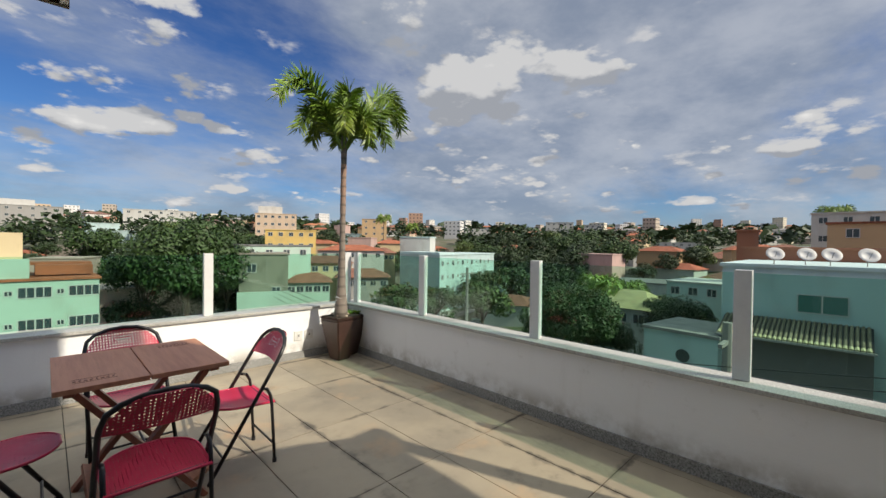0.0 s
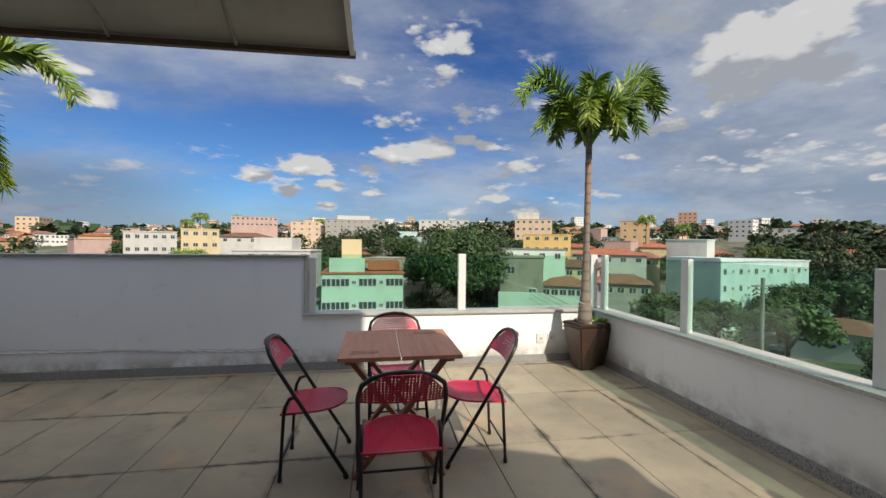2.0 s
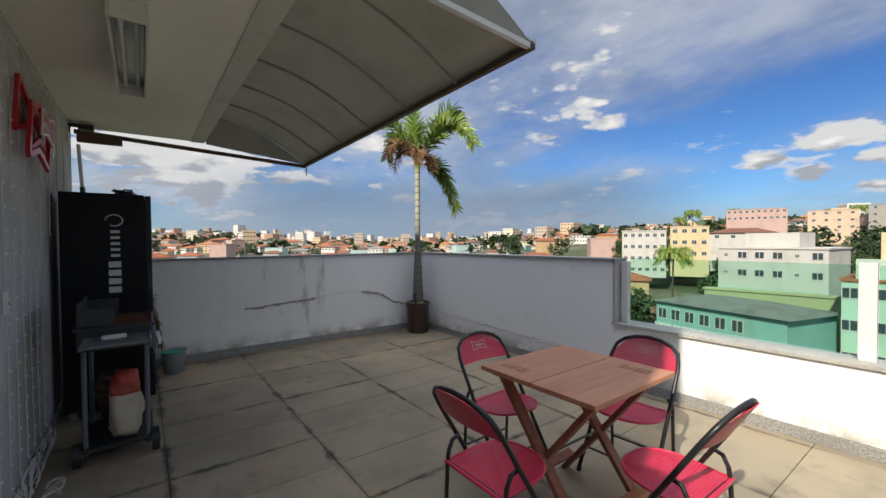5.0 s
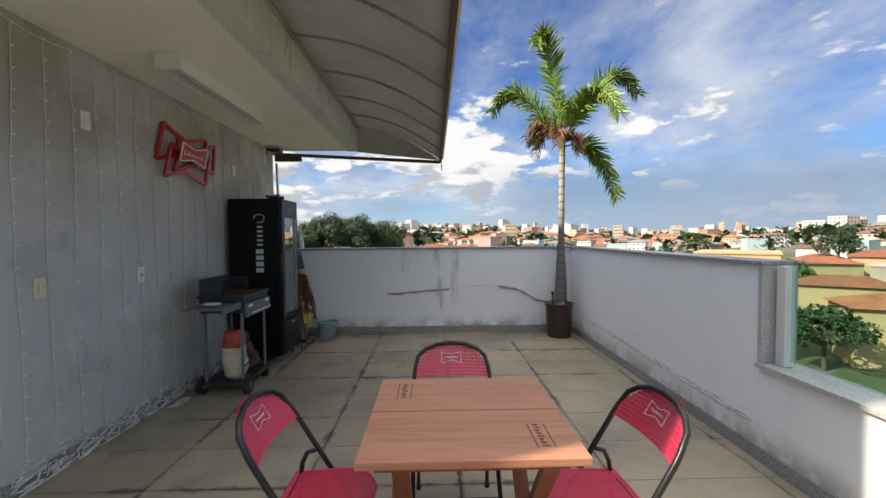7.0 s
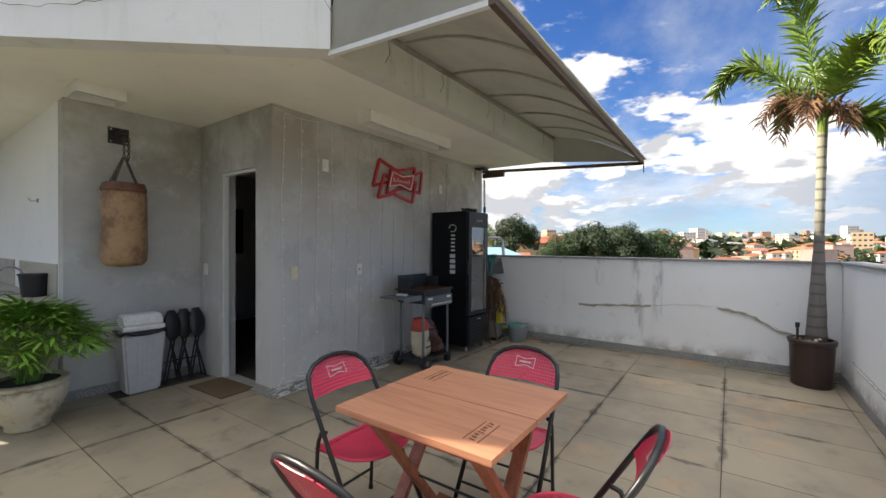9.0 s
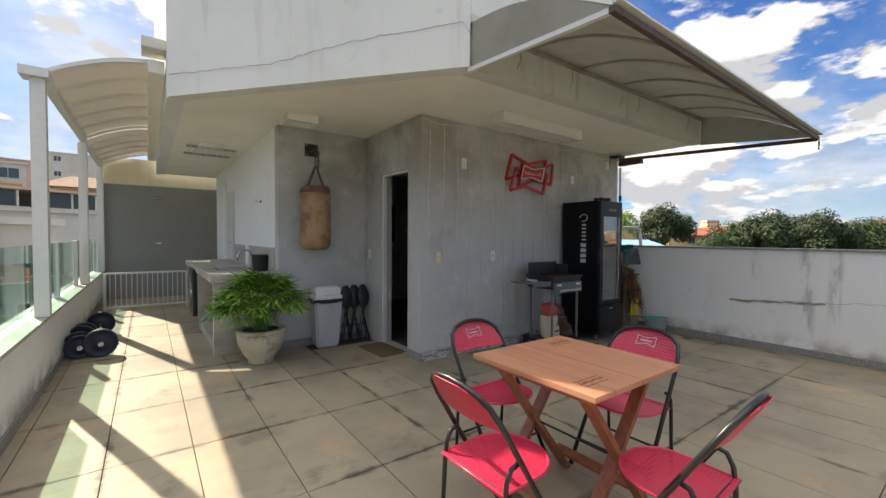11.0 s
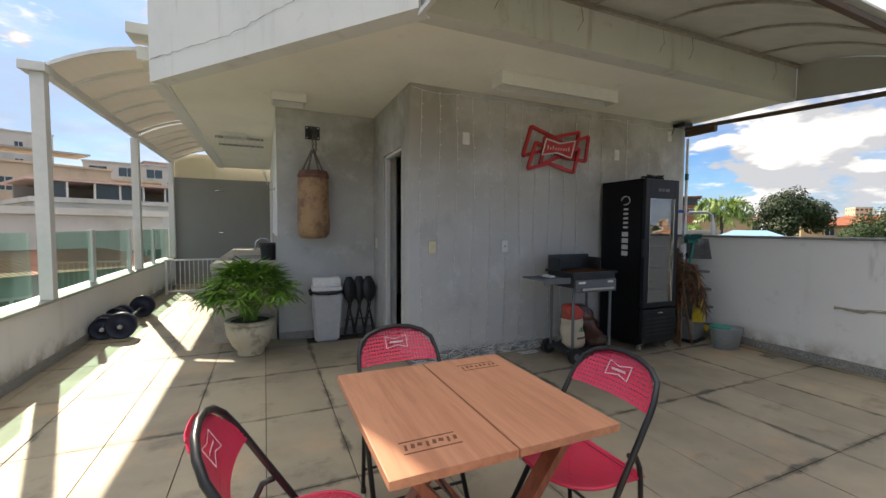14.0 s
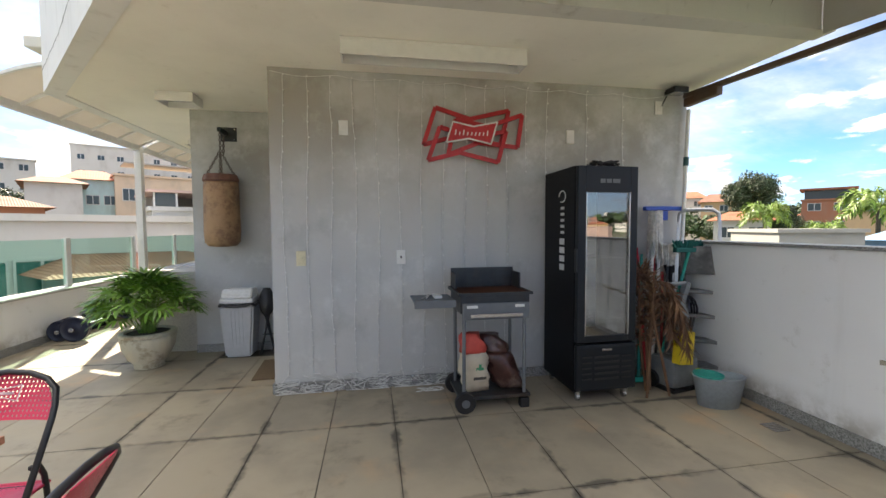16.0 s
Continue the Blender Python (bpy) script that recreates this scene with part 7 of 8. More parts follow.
def building(a, b, depth, top, base, wall, label, rows, cols, win=(1.1, 1.0), roof=None, roof_kind="flat", pane=None, storey=2.8, first=1.0, small=(), name="apartment_building", category="building", side=0, rise=1.4, parapet=True, skip=()):
    """A block whose front runs in plan from a to b (left to right as seen from the terrace)."""
    a, b = Vector(a), Vector(b)
    d = b - a
    w = d.length
    rz = math.degrees(math.atan2(d.y, d.x))
    n = Vector((-d.y, d.x, 0)).normalized()
    if n.dot(a - Vector((*EYE, 0))) < 0:
        n = -n
    t = new(name)
    mid = (a + b) / 2 + n * depth / 2
    t.matrix_basis = pose(mid.x, mid.y, base, 0, 0, rz)
    tagged(t, label, category)
    H = top - base
    sgn = 1 if (pose(0, 0, 0, 0, 0, rz).to_3x3() @ Vector((0, 1, 0))).dot(n) > 0 else -1
    part("wall", box(B(), -w / 2, w / 2, -depth / 2, depth / 2, 0, H), wall, t)
    if roof_kind == "hip":
        part("roof", hip_roof(B(), w, depth, H + 0.01, rise), roof or TERRA, t, "tiled hip roof")
    else:
        bm = B()
        q = 0.15
        box(bm, -w / 2 - q, w / 2 + q, -depth / 2 - q, depth / 2 + q, H + 0.005, H + 0.22)
        part("roof", bm, roof or wall, t)
    for i in range(rows):
        for j in range(cols):
            if (i, j) in skip:
                continue
            x = -w / 2 + w * (j + 0.5) / cols
            z = H - first - i * storey
            if z < 0.8:
                continue
            sw_, sh_ = (0.55, 0.5) if j in small else win
            if sgn > 0:
                add_window(t, x, z, sw_, sh_, -depth / 2, pane)
            else:
                add_window(t, x, z, sw_, sh_, depth / 2, pane, 180)
        for s in range(side):
            for xs, rr in ((w / 2, 90 if sgn > 0 else 90), (-w / 2, -90)):
                ww = add_window(t, 0, H - first - i * storey, win[0], win[1], 0, pane)
                ww.matrix_basis = pose(xs, -depth / 2 + depth * (s + 0.5) / side, H - first - i * storey, 0, 0, rr)
    return t, w, H, sgn


def on_roof(t, x0, x1, y0, y1, z0, z1, mat, name="roof_box", label=""):
    return part(name, box(B(), x0, x1, y0, y1, z0, z1), mat, t, label)


# mint apartment block to the south
t, w, H, s = building(at_bearing(172.3, 50), at_bearing(183.4, 50), 9.0, -2.35, -15, MINT, "mint-green four-storey apartment block with orange tiled roof bands", 4, 9, small=(3, 6), roof=TERRA)
on_roof(t, -2.6, -0.2, -3.2 * s, -1.0 * s, H + 0.23, H + 4.2, CREAM_F, "stair_tower", "cream stair tower")
on_roof(t, -4.0, 0.2, -4.2 * s, -3.0 * s, H + 0.23, H + 1.9, MINT, "parapet_block")
part("roof_slope", bar(B(), (-4.3, 1.5 * s, H + 1.3), (4.7, 1.5 * s, H + 1.3), 3.5, 0.25), TERRA, t, "orange tiled slope")
part("roof_slope", bar(B(), (0.6, -1.2 * s, H + 0.8), (4.6, -1.2 * s, H + 0.8), 2.0, 0.9), TERRA, t, "orange tiled slope")

# mint block with shops, south-west
L, R = at_bearing(-136.2, 79), at_bearing(-128.5, 99)
t, w, H, s = building(L, R, 10, -1.05, -15.2, MINT2, "pale mint five-storey corner block with small windows", 4, 12, (0.8, 1.0), storey=2.75, first=1.6, small=(1, 3, 5, 7, 9, 11))
part("shop_band", box(B(), -w / 2, w / 2, *((-5.15, -5.02) if s > 0 else (5.02, 5.15)), 0.0, 2.9), GREYF, t, "grey shop fronts")
on_roof(t, -w / 2 + 0.0, -w / 2 + 5.5, -4.9, 4.9, H + 0.23, H + 0.6, MINT2)
L2 = at_bearing(-141.8, 92)
t2, w2, H2, s2 = building(L2, at_bearing(-137.6, 90), 5, 2.6, -15.2, MINT2, "mint and white stair tower of the corner block", 4, 2, (0.7, 1.0), storey=2.75, first=4.5, name="stair_tower")
on_roof(t2, -w2 / 2 - 0.02, w2 / 2 + 0.02, -2.52, 2.52, H2 - 3.2, H2 + 0.0, WHITE_F, "upper_band", "white upper band")
building(at_bearing(-140.2, 84), at_bearing(-136.3, 80), 8, -4.6, -15.2, MINT2, "lower mint wing of the corner block", 4, 2, (0.9, 1.0), storey=2.75, first=1.2)
building(at_bearing(-128.4, 99), at_bearing(-126.6, 104), 8, -6.8, -15.2, MINT2, "low mint end part of the corner block", 3, 2, (0.8, 0.9), storey=2.75, first=1.2)

# concrete house with mint base
t, w, H, s = building(at_bearing(-162.8, 60), at_bearing(-156.9, 60), 8, -0.5, -15, CONC, "weathered concrete building with dark stains and open upper floor", 2, 2, (1.2, 1.2), storey=3.2, first=1.8, skip=((0, 1), (1, 0)))
on_roof(t, -w / 2 - 0.2, w / 2 + 0.2, *((-4.6, -4.1) if s > 0 else (4.1, 4.6)), H - 9.5, H - 5.0, MINT, "mint_annex", "mint lower wall")
building(at_bearing(-162.5, 66), at_bearing(-154.0, 70), 6, 0.6, -12, MINT, "lime-green house behind the concrete building", 1, 4, roof=FIBRO)

# yellow, beige and other blocks on the southern hill
building(at_bearing(-159.5, 112), at_bearing(-153.2, 112), 9, 4.2, -13, YEL_F, "bright yellow two-step apartment house", 3, 5)
t, w, H, s = building(at_bearing(-160.6, 165), at_bearing(-155.6, 165), 12, 11.6, -10, PEACH_F, "tall beige apartment block with white roof storey", 5, 6)
on_roof(t, -w / 2 + 1, w / 2 - 5, -4, 4, H + 0.23, H + 3.0, WHITE_F)
building(at_bearing(-174.0, 210), at_bearing(-167.0, 210), 12, 13.8, -5, WHITE_F, "white stepped apartment block on the hill", 3, 7)
t, w, H, s = building(at_bearing(173.2, 235), at_bearing(181.2, 235), 12, 14.5, -3, GREYF, "grey apartment block with terraces on the hill", 4, 9)
on_roof(t, -10, 8, -4, 4, H + 0.23, H + 2.6, WHITE_F)
building(at_bearing(168.8, 225), at_bearing(172.6, 225), 10, 12.4, -3, PEACH_F, "beige apartment house with balconies on the hill", 4, 4)
t, w, H, s = building(at_bearing(161.8, 225), at_bearing(167.2, 225), 10, 14.2, 0, PINK_F, "long pink and white apartment block on the hill", 2, 10)
building(at_bearing(-147.0, 190), at_bearing(-143.6, 190), 10, 12.0, -5, ORANGE_F, "orange apartment house with a red side", 4, 3)
building(at_bearing(-121.4, 260), at_bearing(-117.8, 260), 12, 15.0, -5, WHITE_F, "white high block above the trees", 4, 5)
building(at_bearing(-132.6, 240), at_bearing(-129.0, 240), 12, 10.0, -5, WHITE_F, "white and grey apartment block above the trees", 4, 5)
building(at_bearing(-116.4, 250), at_bearing(-114.3, 250), 12, 13.0, -5, WHITE_F, "white slab block on the ridge", 5, 3)
building(at_bearing(-108, 230), at_bearing(-103, 230), 12, 3.0, -10, WHITE_F, "white stepped apartment block in the valley", 4, 6)

# white over mint block C
L, R = at_bearing(161.6, 76), at_bearing(171.0, 72)
t, w, H, s = building(L, R, 9, -0.1, -9.0, WHITE_F, "four-storey block, white above and mint below", 4, 6, (1.2, 1.0), storey=2.6, first=0.9, small=(0, 4))
part("lower_band", box(B(), -w / 2 - 0.03, w / 2 + 0.03, *((-4.53, -4.501) if s > 0 else (4.501, 4.53)), 0.0, H - 5.6), MINT, t, "mint lower facade")
on_roof(t, -w / 2 + 3.0, w / 2 - 3.4, -3, 3, H + 0.23, H + 2.3, WHITE_F, "roof_storey", "white roof storey")
building(at_bearing(151.0, 112), at_bearing(156.0, 112), 9, 3.4, -8, WHITE_F, "white four-storey house with small windows", 4, 6, (0.9, 0.9))
building(at_bearing(156.4, 118), at_bearing(160.4, 118), 9, 4.4, -8, CREAM_F, "pale yellow house with roof terrace", 3, 4)
building(at_bearing(160.3, 140), at_bearing(166.5, 140), 9, 3.0, -8, WHITE_F, "white house with a broad red tiled roof", 1, 4, roof=TERRA2, roof_kind="hip", name="house")
wall_y = building(at_bearing(160.5, 58), at_bearing(173.5, 56), 1.0, -4.6, -15, facade_mat("mossy_wall", (0.36, 0.38, 0.22)), "long yellowish retaining wall with moss", 0, 1, name="retaining_wall", category="wall")

# teal church hall
L, R = at_bearing(155.6, 52), at_bearing(168.3, 45)
t, w, H, s = building(L, R, 7.5, -5.5, -15, TEALW, "long teal church hall with a grey roof and arched windows", 1, 8, (1.1, 1.2), first=1.3, skip=((0, 6), (0, 7)), roof=FIBRO, roof_kind="hip", rise=0.9, name="church_hall", category="church")
fc = bpy.data.curves.new("lettering", "FONT")
fc.body, fc.size, fc.extrude, fc.align_x = "IGREJA BATISTA PALAVRA VIVA", 0.72, 0.02, "CENTER"
dg = new("lettering_tmp", fc)
bpy.context.view_layer.update()
me = bpy.data.meshes.new_from_object(dg.evaluated_get(bpy.context.evaluated_depsgraph_get()))
bpy.data.objects.remove(dg)
me.materials.clear()
me.materials.append(PLASTIC_WHITE)
lt = new("lettering", me)
lt.parent = t
lt.matrix_basis = pose(-w * 0.12, -3.80 if s > 0 else 3.80, H - 2.85, 90, 0, 0 if s > 0 else 180)
tagged(lt, "white painted lettering")

# pale blue-green neighbour house to the west
t, w, H, s = building((-34.5, -6.3, 0), (-34.5, 9.0, 0), 12, 0.03, -12, MINT2, "pale turquoise neighbour house with a sliding window and dirty parapet", 0, 1, name="neighbour_house", category="house")
ww = add_window(t, 0, 0, 2.4, 1.2, 0, TEALPANE)
ww.matrix_basis = t.matrix_basis.inverted() @ pose(-34.48, -2.3 + 1.2, -2.15, 0, 0, 90)
lean = new("tiled_canopy")
lean.matrix_basis = pose(-34.4, 0, -3.25)
tagged(lean, "lean-to roof of weathered pale-tipped clay tiles on the turquoise house", "roof")
CLAY = roof_tiles("weathered_clay", (0.20, 0.18, 0.12))
CLAYT = simple("yellowed_tile_tip", (0.50, 0.47, 0.28), 0.8, 0, 8, 0.4)
for i in range(30):
    y = -5.9 + i * 0.235
    bm = B()
    tube(bm, [(0, y, 0), (1.2, y, -0.42), (2.4, y, -0.84)], 0.085, 6)
    part("tile_row", bm, CLAY, lean)
    part("tile_tip", rod(B(), (2.41, y, -0.842), (2.72, y, -0.94), 0.10, 8), CLAYT, lean, "yellowed tile end")
part("deck", sheet_between(B(), [[(0, -6.05, -0.06), (2.6, -6.05, -0.96)], [(0, 1.1, -0.06), (2.6, 1.1, -0.96)]], 0.04), BLACKP, lean)
part("gutter", bar(B(), (2.78, -6.1, -1.02), (2.78, 1.2, -1.02), 0.12, 0.12), GREYF, lean)
part("support_wall", box(B(), 2.0, 2.1, -6.0, 1.1, -7.5, -1.0), simple("shaded_wall", (0.18, 0.17, 0.16), 0.9), lean)


def dish(x, y, z, rz, r=0.5):
    t = thing("satellite_dish", (x, y, z), "pale grey satellite dish on a short mast on the roof", "satellite dish", rz, "satellite dishes on the roof")
    part("mast", rod(B(), (0, 0, 0), (0, 0, 0.5), 0.03, 8), GREYF, t)
    bm = lathe(B(), [(0.02, 0), (r * 0.5, 0.04), (r * 0.85, 0.12), (r, 0.18), (r * 0.99, 0.20), (r * 0.5, 0.07), (0.02, 0.03)], 24)
    bmesh.ops.transform(bm, matrix=pose(0, -0.05, 0.6, 55, 0, 0), verts=bm.verts)
    part("reflector", bm, simple("dish_grey", (0.55, 0.55, 0.54), 0.5), t, smooth=True)
    part("feed_arm", rod(B(), (0, -0.1, 0.4), (0, -0.55, 0.85), 0.015, 6), GREYF, t)
    return t


for x, y in ((-34.8, -3.5), (-35.6, -2.0), (-34.9, -0.8), (-36.0, 0.8)):
    dish(x, y, 0.26, 110)
building((-46, -7, 0), (-46, 16, 0), 6, 1.2, -10, BRICK_F, "low dark red house with a long parapet", 0, 1, name="house", category="house")
building((-62, -2, 0), (-62, 14, 0), 8, 4.0, -8, ORANGE_F, "orange tiled building behind the turquoise house", 1, 4, roof=TERRA, name="house", category="house")
building(at_bearing(-93.2, 85), at_bearing(-84, 85), 10, 6.6, -8, WHITE_F, "white and grey terraced house with upper storey", 2, 5, name="house", category="house")
building(at_bearing(-99.5, 62), at_bearing(-97.5, 62), 3, 3.3, -8, BRICK_F, "dark red square tower wall", 0, 1, name="tower", category="building")
building(at_bearing(-97, 70), at_bearing(-92, 70), 8, -0.5, -8, YEL_F, "yellow house with a tiled roof", 1, 3, roof=TERRA2, roof_kind="hip", name="house", category="house")

# shed and yellow roof in the gardens below
t, w, H, s = building(at_bearing(-108.9, 33), at_bearing(-100.9, 31), 5.5, -4.7, -12, MINT2, "low pale blue outbuilding with a flat mossy roof", 0, 1, roof=FIBRO, name="outbuilding", category="outbuilding")
part("arched_window", lathe(B(), [(0.45, 0), (0.45, 0.05)], 20), WINPANE, t).matrix_basis = pose(0.3, -2.76 if s > 0 else 2.76, H - 1.5, 90, 0, 0)
building(at_bearing(-114.5, 46), at_bearing(-108.6, 44), 6, -5.0, -12, WHITE_F, "white bungalow with a yellowish tiled hip roof", 1, 3, roof=OLIVE, roof_kind="hip", name="bungalow", category="house", rise=1.6)
building(at_bearing(-106.5, 60), at_bearing(-100.8, 58), 8, -3.3, -12, MINT2, "flat pale green workshop with a white parapet", 1, 3, roof=WHITE_F, name="workshop", category="building")
building(at_bearing(-112, 75), at_bearing(-106, 75), 10, -5, -14, WHITE_F, "white warehouse with a blue-striped end", 0, 3, roof=FIBRO, name="warehouse", category="building")
for az0, az1, d, top, m in ((-155.5, -148.5, 78, -2.6, CREAM_F), (-153, -144, 92, -0.5, WHITE_F), (-150.5, -143.5, 70, -4.6, GREYF), (-157, -151.5, 66, -5.0, MINT), (-171.5, -167, 95, 0.5, WHITE_F), (-147, -142.5, 100, -1.2, CREAM_F)):
    building(at_bearing(az0, d), at_bearing(az1, d), 8, top, -15, m, "low house with a reddish-brown tiled hip roof", 1, 5, roof=TERRA2 if d != 92 else TERRA, roof_kind="hip", name="house", category="house", rise=1.3)

building(at_bearing(125.5, 62), at_bearing(133.5, 62), 9, -1.2, -15, ORANGE_F, "ochre five-storey block with dark window openings", 4, 5, (1.2, 1.3), storey=2.8, first=1.4)

# north-west side, beyond the corridor
E2 = (0.8, -3.4)
t, w, H, s = building(at_bearing(-46, 17, E2), at_bearing(-17.0, 19, E2), 8, 1.62, -8, WHITE_F, "long white neighbour house with teal glass windows and a plain parapet", 2, 7, (1.25, 1.25), first=1.75, pane=TEALPANE, name="neighbour_house", category="house")
E3 = (-2.3, -3.7)
# facade colour and dirt darkened to hold the shade on this house
SHADED = facade_mat("shade_darkened_grey_green", (0.30, 0.38, 0.36), (0.12, 0.12, 0.10), 0.7)
t, w, H, s = building(at_bearing(-19, 25, E3), at_bearing(-2.5, 28, E3), 6, 2.35, -8, WHITE_F, "low white neighbour house with a glazed terrace under a flat slab", 0, 1, roof=WHITE_F, name="neighbour_house", category="house")
fy = (-1 if s > 0 else 1) * 3.0
part("terrace_slab", box(B(), -w / 2 - 0.3, w / 2 + 0.3, fy - 0.5, fy + 5.0, H + 0.95, H + 1.07), PINK_F, t, "pinkish terrace roof slab")
part("terrace_back", box(B(), -w / 2, w / 2, 0.9, 1.1, H + 0.23, H + 0.94), GREYF, t)
for k in range(9):
    x = -w / 2 + 0.1 + (w - 0.2) * k / 8
    part("terrace_post", box(B(), x - 0.04, x + 0.04, fy - 0.04, fy + 0.04, H + 0.23, H + 0.945), ALU, t, "white terrace post")
    if k < 8 and k % 3 != 1:
        part("terrace_glazing", box(B(), x + 0.06, x + (w - 0.2) / 8 - 0.06, fy - 0.01, fy + 0.01, H + 0.24, H + 0.93), WINPANE, t, "dark terrace glazing")
building(at_bearing(-22, 14, E3), at_bearing(-7.5, 16.5, E3), 6, 0.05, -8, SHADED, "grey-green shaded house with a dark tiled gable roof and small windows", 2, 3, (0.8, 0.9), roof=TERRA2, roof_kind="hip", rise=0.75, name="neighbour_house", category="house", first=1.0, pane=WINPANE)
for az, d, tp, r in ((-15.5, 11.5, -2.2, 1.3), (-11.0, 12.0, -2.8, 1.4), (-20.0, 11.0, -2.6, 1.1)):
    SHRUBS.append((at_bearing(az, d, E3), tp, r))
building(at_bearing(-35.9, 48, E2), at_bearing(-31.6, 48, E2), 8, 5.4, 0, WHITE_F, "plain white gable house", 0, 2, roof=TERRA2, roof_kind="hip", name="house", category="house", rise=0.9)
building(at_bearing(-33.0, 54, E2), at_bearing(-28.6, 54, E2), 9, 6.4, 0, MINT2, "pale green house with arched windows and tiled roof", 1, 3, roof=TERRA, roof_kind="hip", name="house", category="house", first=2.0)
t, w, H, s = building(at_bearing(-28.9, 53, E2), at_bearing(-17.5, 55, E2), 8, 6.9, -1, PEACH_F, "peach two-storey house with awnings and a roof terrace", 2, 5, (1.1, 1.3), first=1.9, name="house", category="house")
on_roof(t, -w / 2 + 1, w / 2 - 1, -2, 2, H + 1.6, H + 1.75, GREYF, "terrace_cover", "grey terrace cover")
building(at_bearing(-32.4, 98, E2), at_bearing(-21.0, 98, E2), 12, 16.6, 2, WHITE_F, "large white apartment block with small windows", 3, 7, first=2.0)
building(at_bearing(-45, 85, E2), at_bearing(-35, 85, E2), 12, 11.5, 2, WHITE_F, "white terraced house high on the hill", 2, 6)
building(at_bearing(-43, 34, E2), at_bearing(-34.5, 34, E2), 7, 2.7, -6, BRICK_F, "low brick house with dark tiled roof", 0, 4, roof=TERRA2, roof_kind="hip", name="house", category="house", rise=0.8)
building(at_bearing(-17, 60, E3), at_bearing(-10.0, 60, E3), 8, 6.4, -1, CREAM_F, "cream house with a rounded corner and white windows", 1, 3, name="house", category="house", first=1.7)
building(at_bearing(-17, 88, E3), at_bearing(-9.6, 88, E3), 8, 11.8, 2, WHITE_F, "white modern house with wide glazing and an orange panel", 1, 3, (2.4, 1.6), first=1.4, name="house", category="house")
building(at_bearing(-8.6, 50, E3), at_bearing(-1.0, 50, E3), 8, 5.6, -1, ORANGE_F, "ochre house with a tiled gable roof", 1, 3, roof=TERRA2, roof_kind="hip", name="house", category="house", first=1.7)
building(at_bearing(-8.4, 105, E3), at_bearing(2, 105, E3), 10, 16.5, 2, WHITE_F, "white three-storey apartment block with balconies", 3, 5)

# north-east side
E4 = (0.8, -3.4)
building(at_bearing(42.2, 75, E4), at_bearing(45.2, 75, E4), 7, 5.2, -4, ORANGE_F, "orange two-storey house with tiled roofs", 2, 2, roof=TERRA2, roof_kind="hip", name="house", category="house")
building(at_bearing(39.5, 85, E4), at_bearing(42.6, 85, E4), 7, 6.5, -4, WHITE_F, "white house with a stepped tiled roof", 2, 2, roof=TERRA, roof_kind="hip", name="house", category="house")
building(at_bearing(43.5, 42, E4), at_bearing(48.8, 42, E4), 6, 1.9, -6, WHITE_F, "white bungalow with an orange tiled roof", 1, 2, roof=TERRA, roof_kind="hip", name="bungalow", category="house", rise=0.8)
t, w, H, s = building(at_bearing(51.2, 86, E4), at_bearing(55.2, 86, E4), 6, 5.4, -4, BRICK_F, "narrow brown house with a glazed roof terrace", 2, 2, (1.6, 1.2), name="house", category="house")
on_roof(t, -w / 2 - 0.3, w / 2 + 0.3, -3.2, 3.2, H + 1.6, H + 1.9, TERRA, "terrace_roof", "orange terrace roof")
on_roof(t, -w / 2 + 0.3, w / 2 - 0.3, -2.4, 2.4, H + 0.23, H + 1.599, WINPANE, "glazing", "dark glazed terrace")
building(at_bearing(49.5, 30, E4), at_bearing(56, 32, E4), 6, 1.0, -6, GREYF, "low grey building with a patched roof edge", 0, 2, name="house", category="house")
building(at_bearing(54.5, 50, E4), at_bearing(60, 50, E4), 6, 2.6, -5, ORANGE_F, "orange shed with a dark roof", 0, 2, roof=FIBRO, name="shed", category="shed")
building(at_bearing(56, 36, E4), at_bearing(63, 36, E4), 7, 0.5, -6, facade_mat("pale_blue_metal", (0.20, 0.36, 0.55)), "shed with a pale blue metal roof", 0, 1, name="shed", category="shed", roof_kind="hip", roof=facade_mat("blue_sheet", (0.20, 0.36, 0.55)), rise=0.7)
building(at_bearing(66, 78, E4), at_bearing(72.5, 78, E4), 8, 1.9, -9, ORANGE_F, "low orange-roofed house among trees", 1, 4, roof=TERRA, roof_kind="hip", name="house", category="house")

# trees
BARK = simple("tree_bark", (0.10, 0.075, 0.05), 0.9, 0, 3, 0.5)
LEAVES = []
for nm, c in (("leaf_dark", (0.022, 0.046, 0.010)), ("leaf_mid", (0.034, 0.072, 0.014)), ("leaf_light", (0.065, 0.105, 0.020))):
    m = Mat(nm, c, 0.6)
    m.vary(0.4, "island")
    LEAVES.append(m.m)


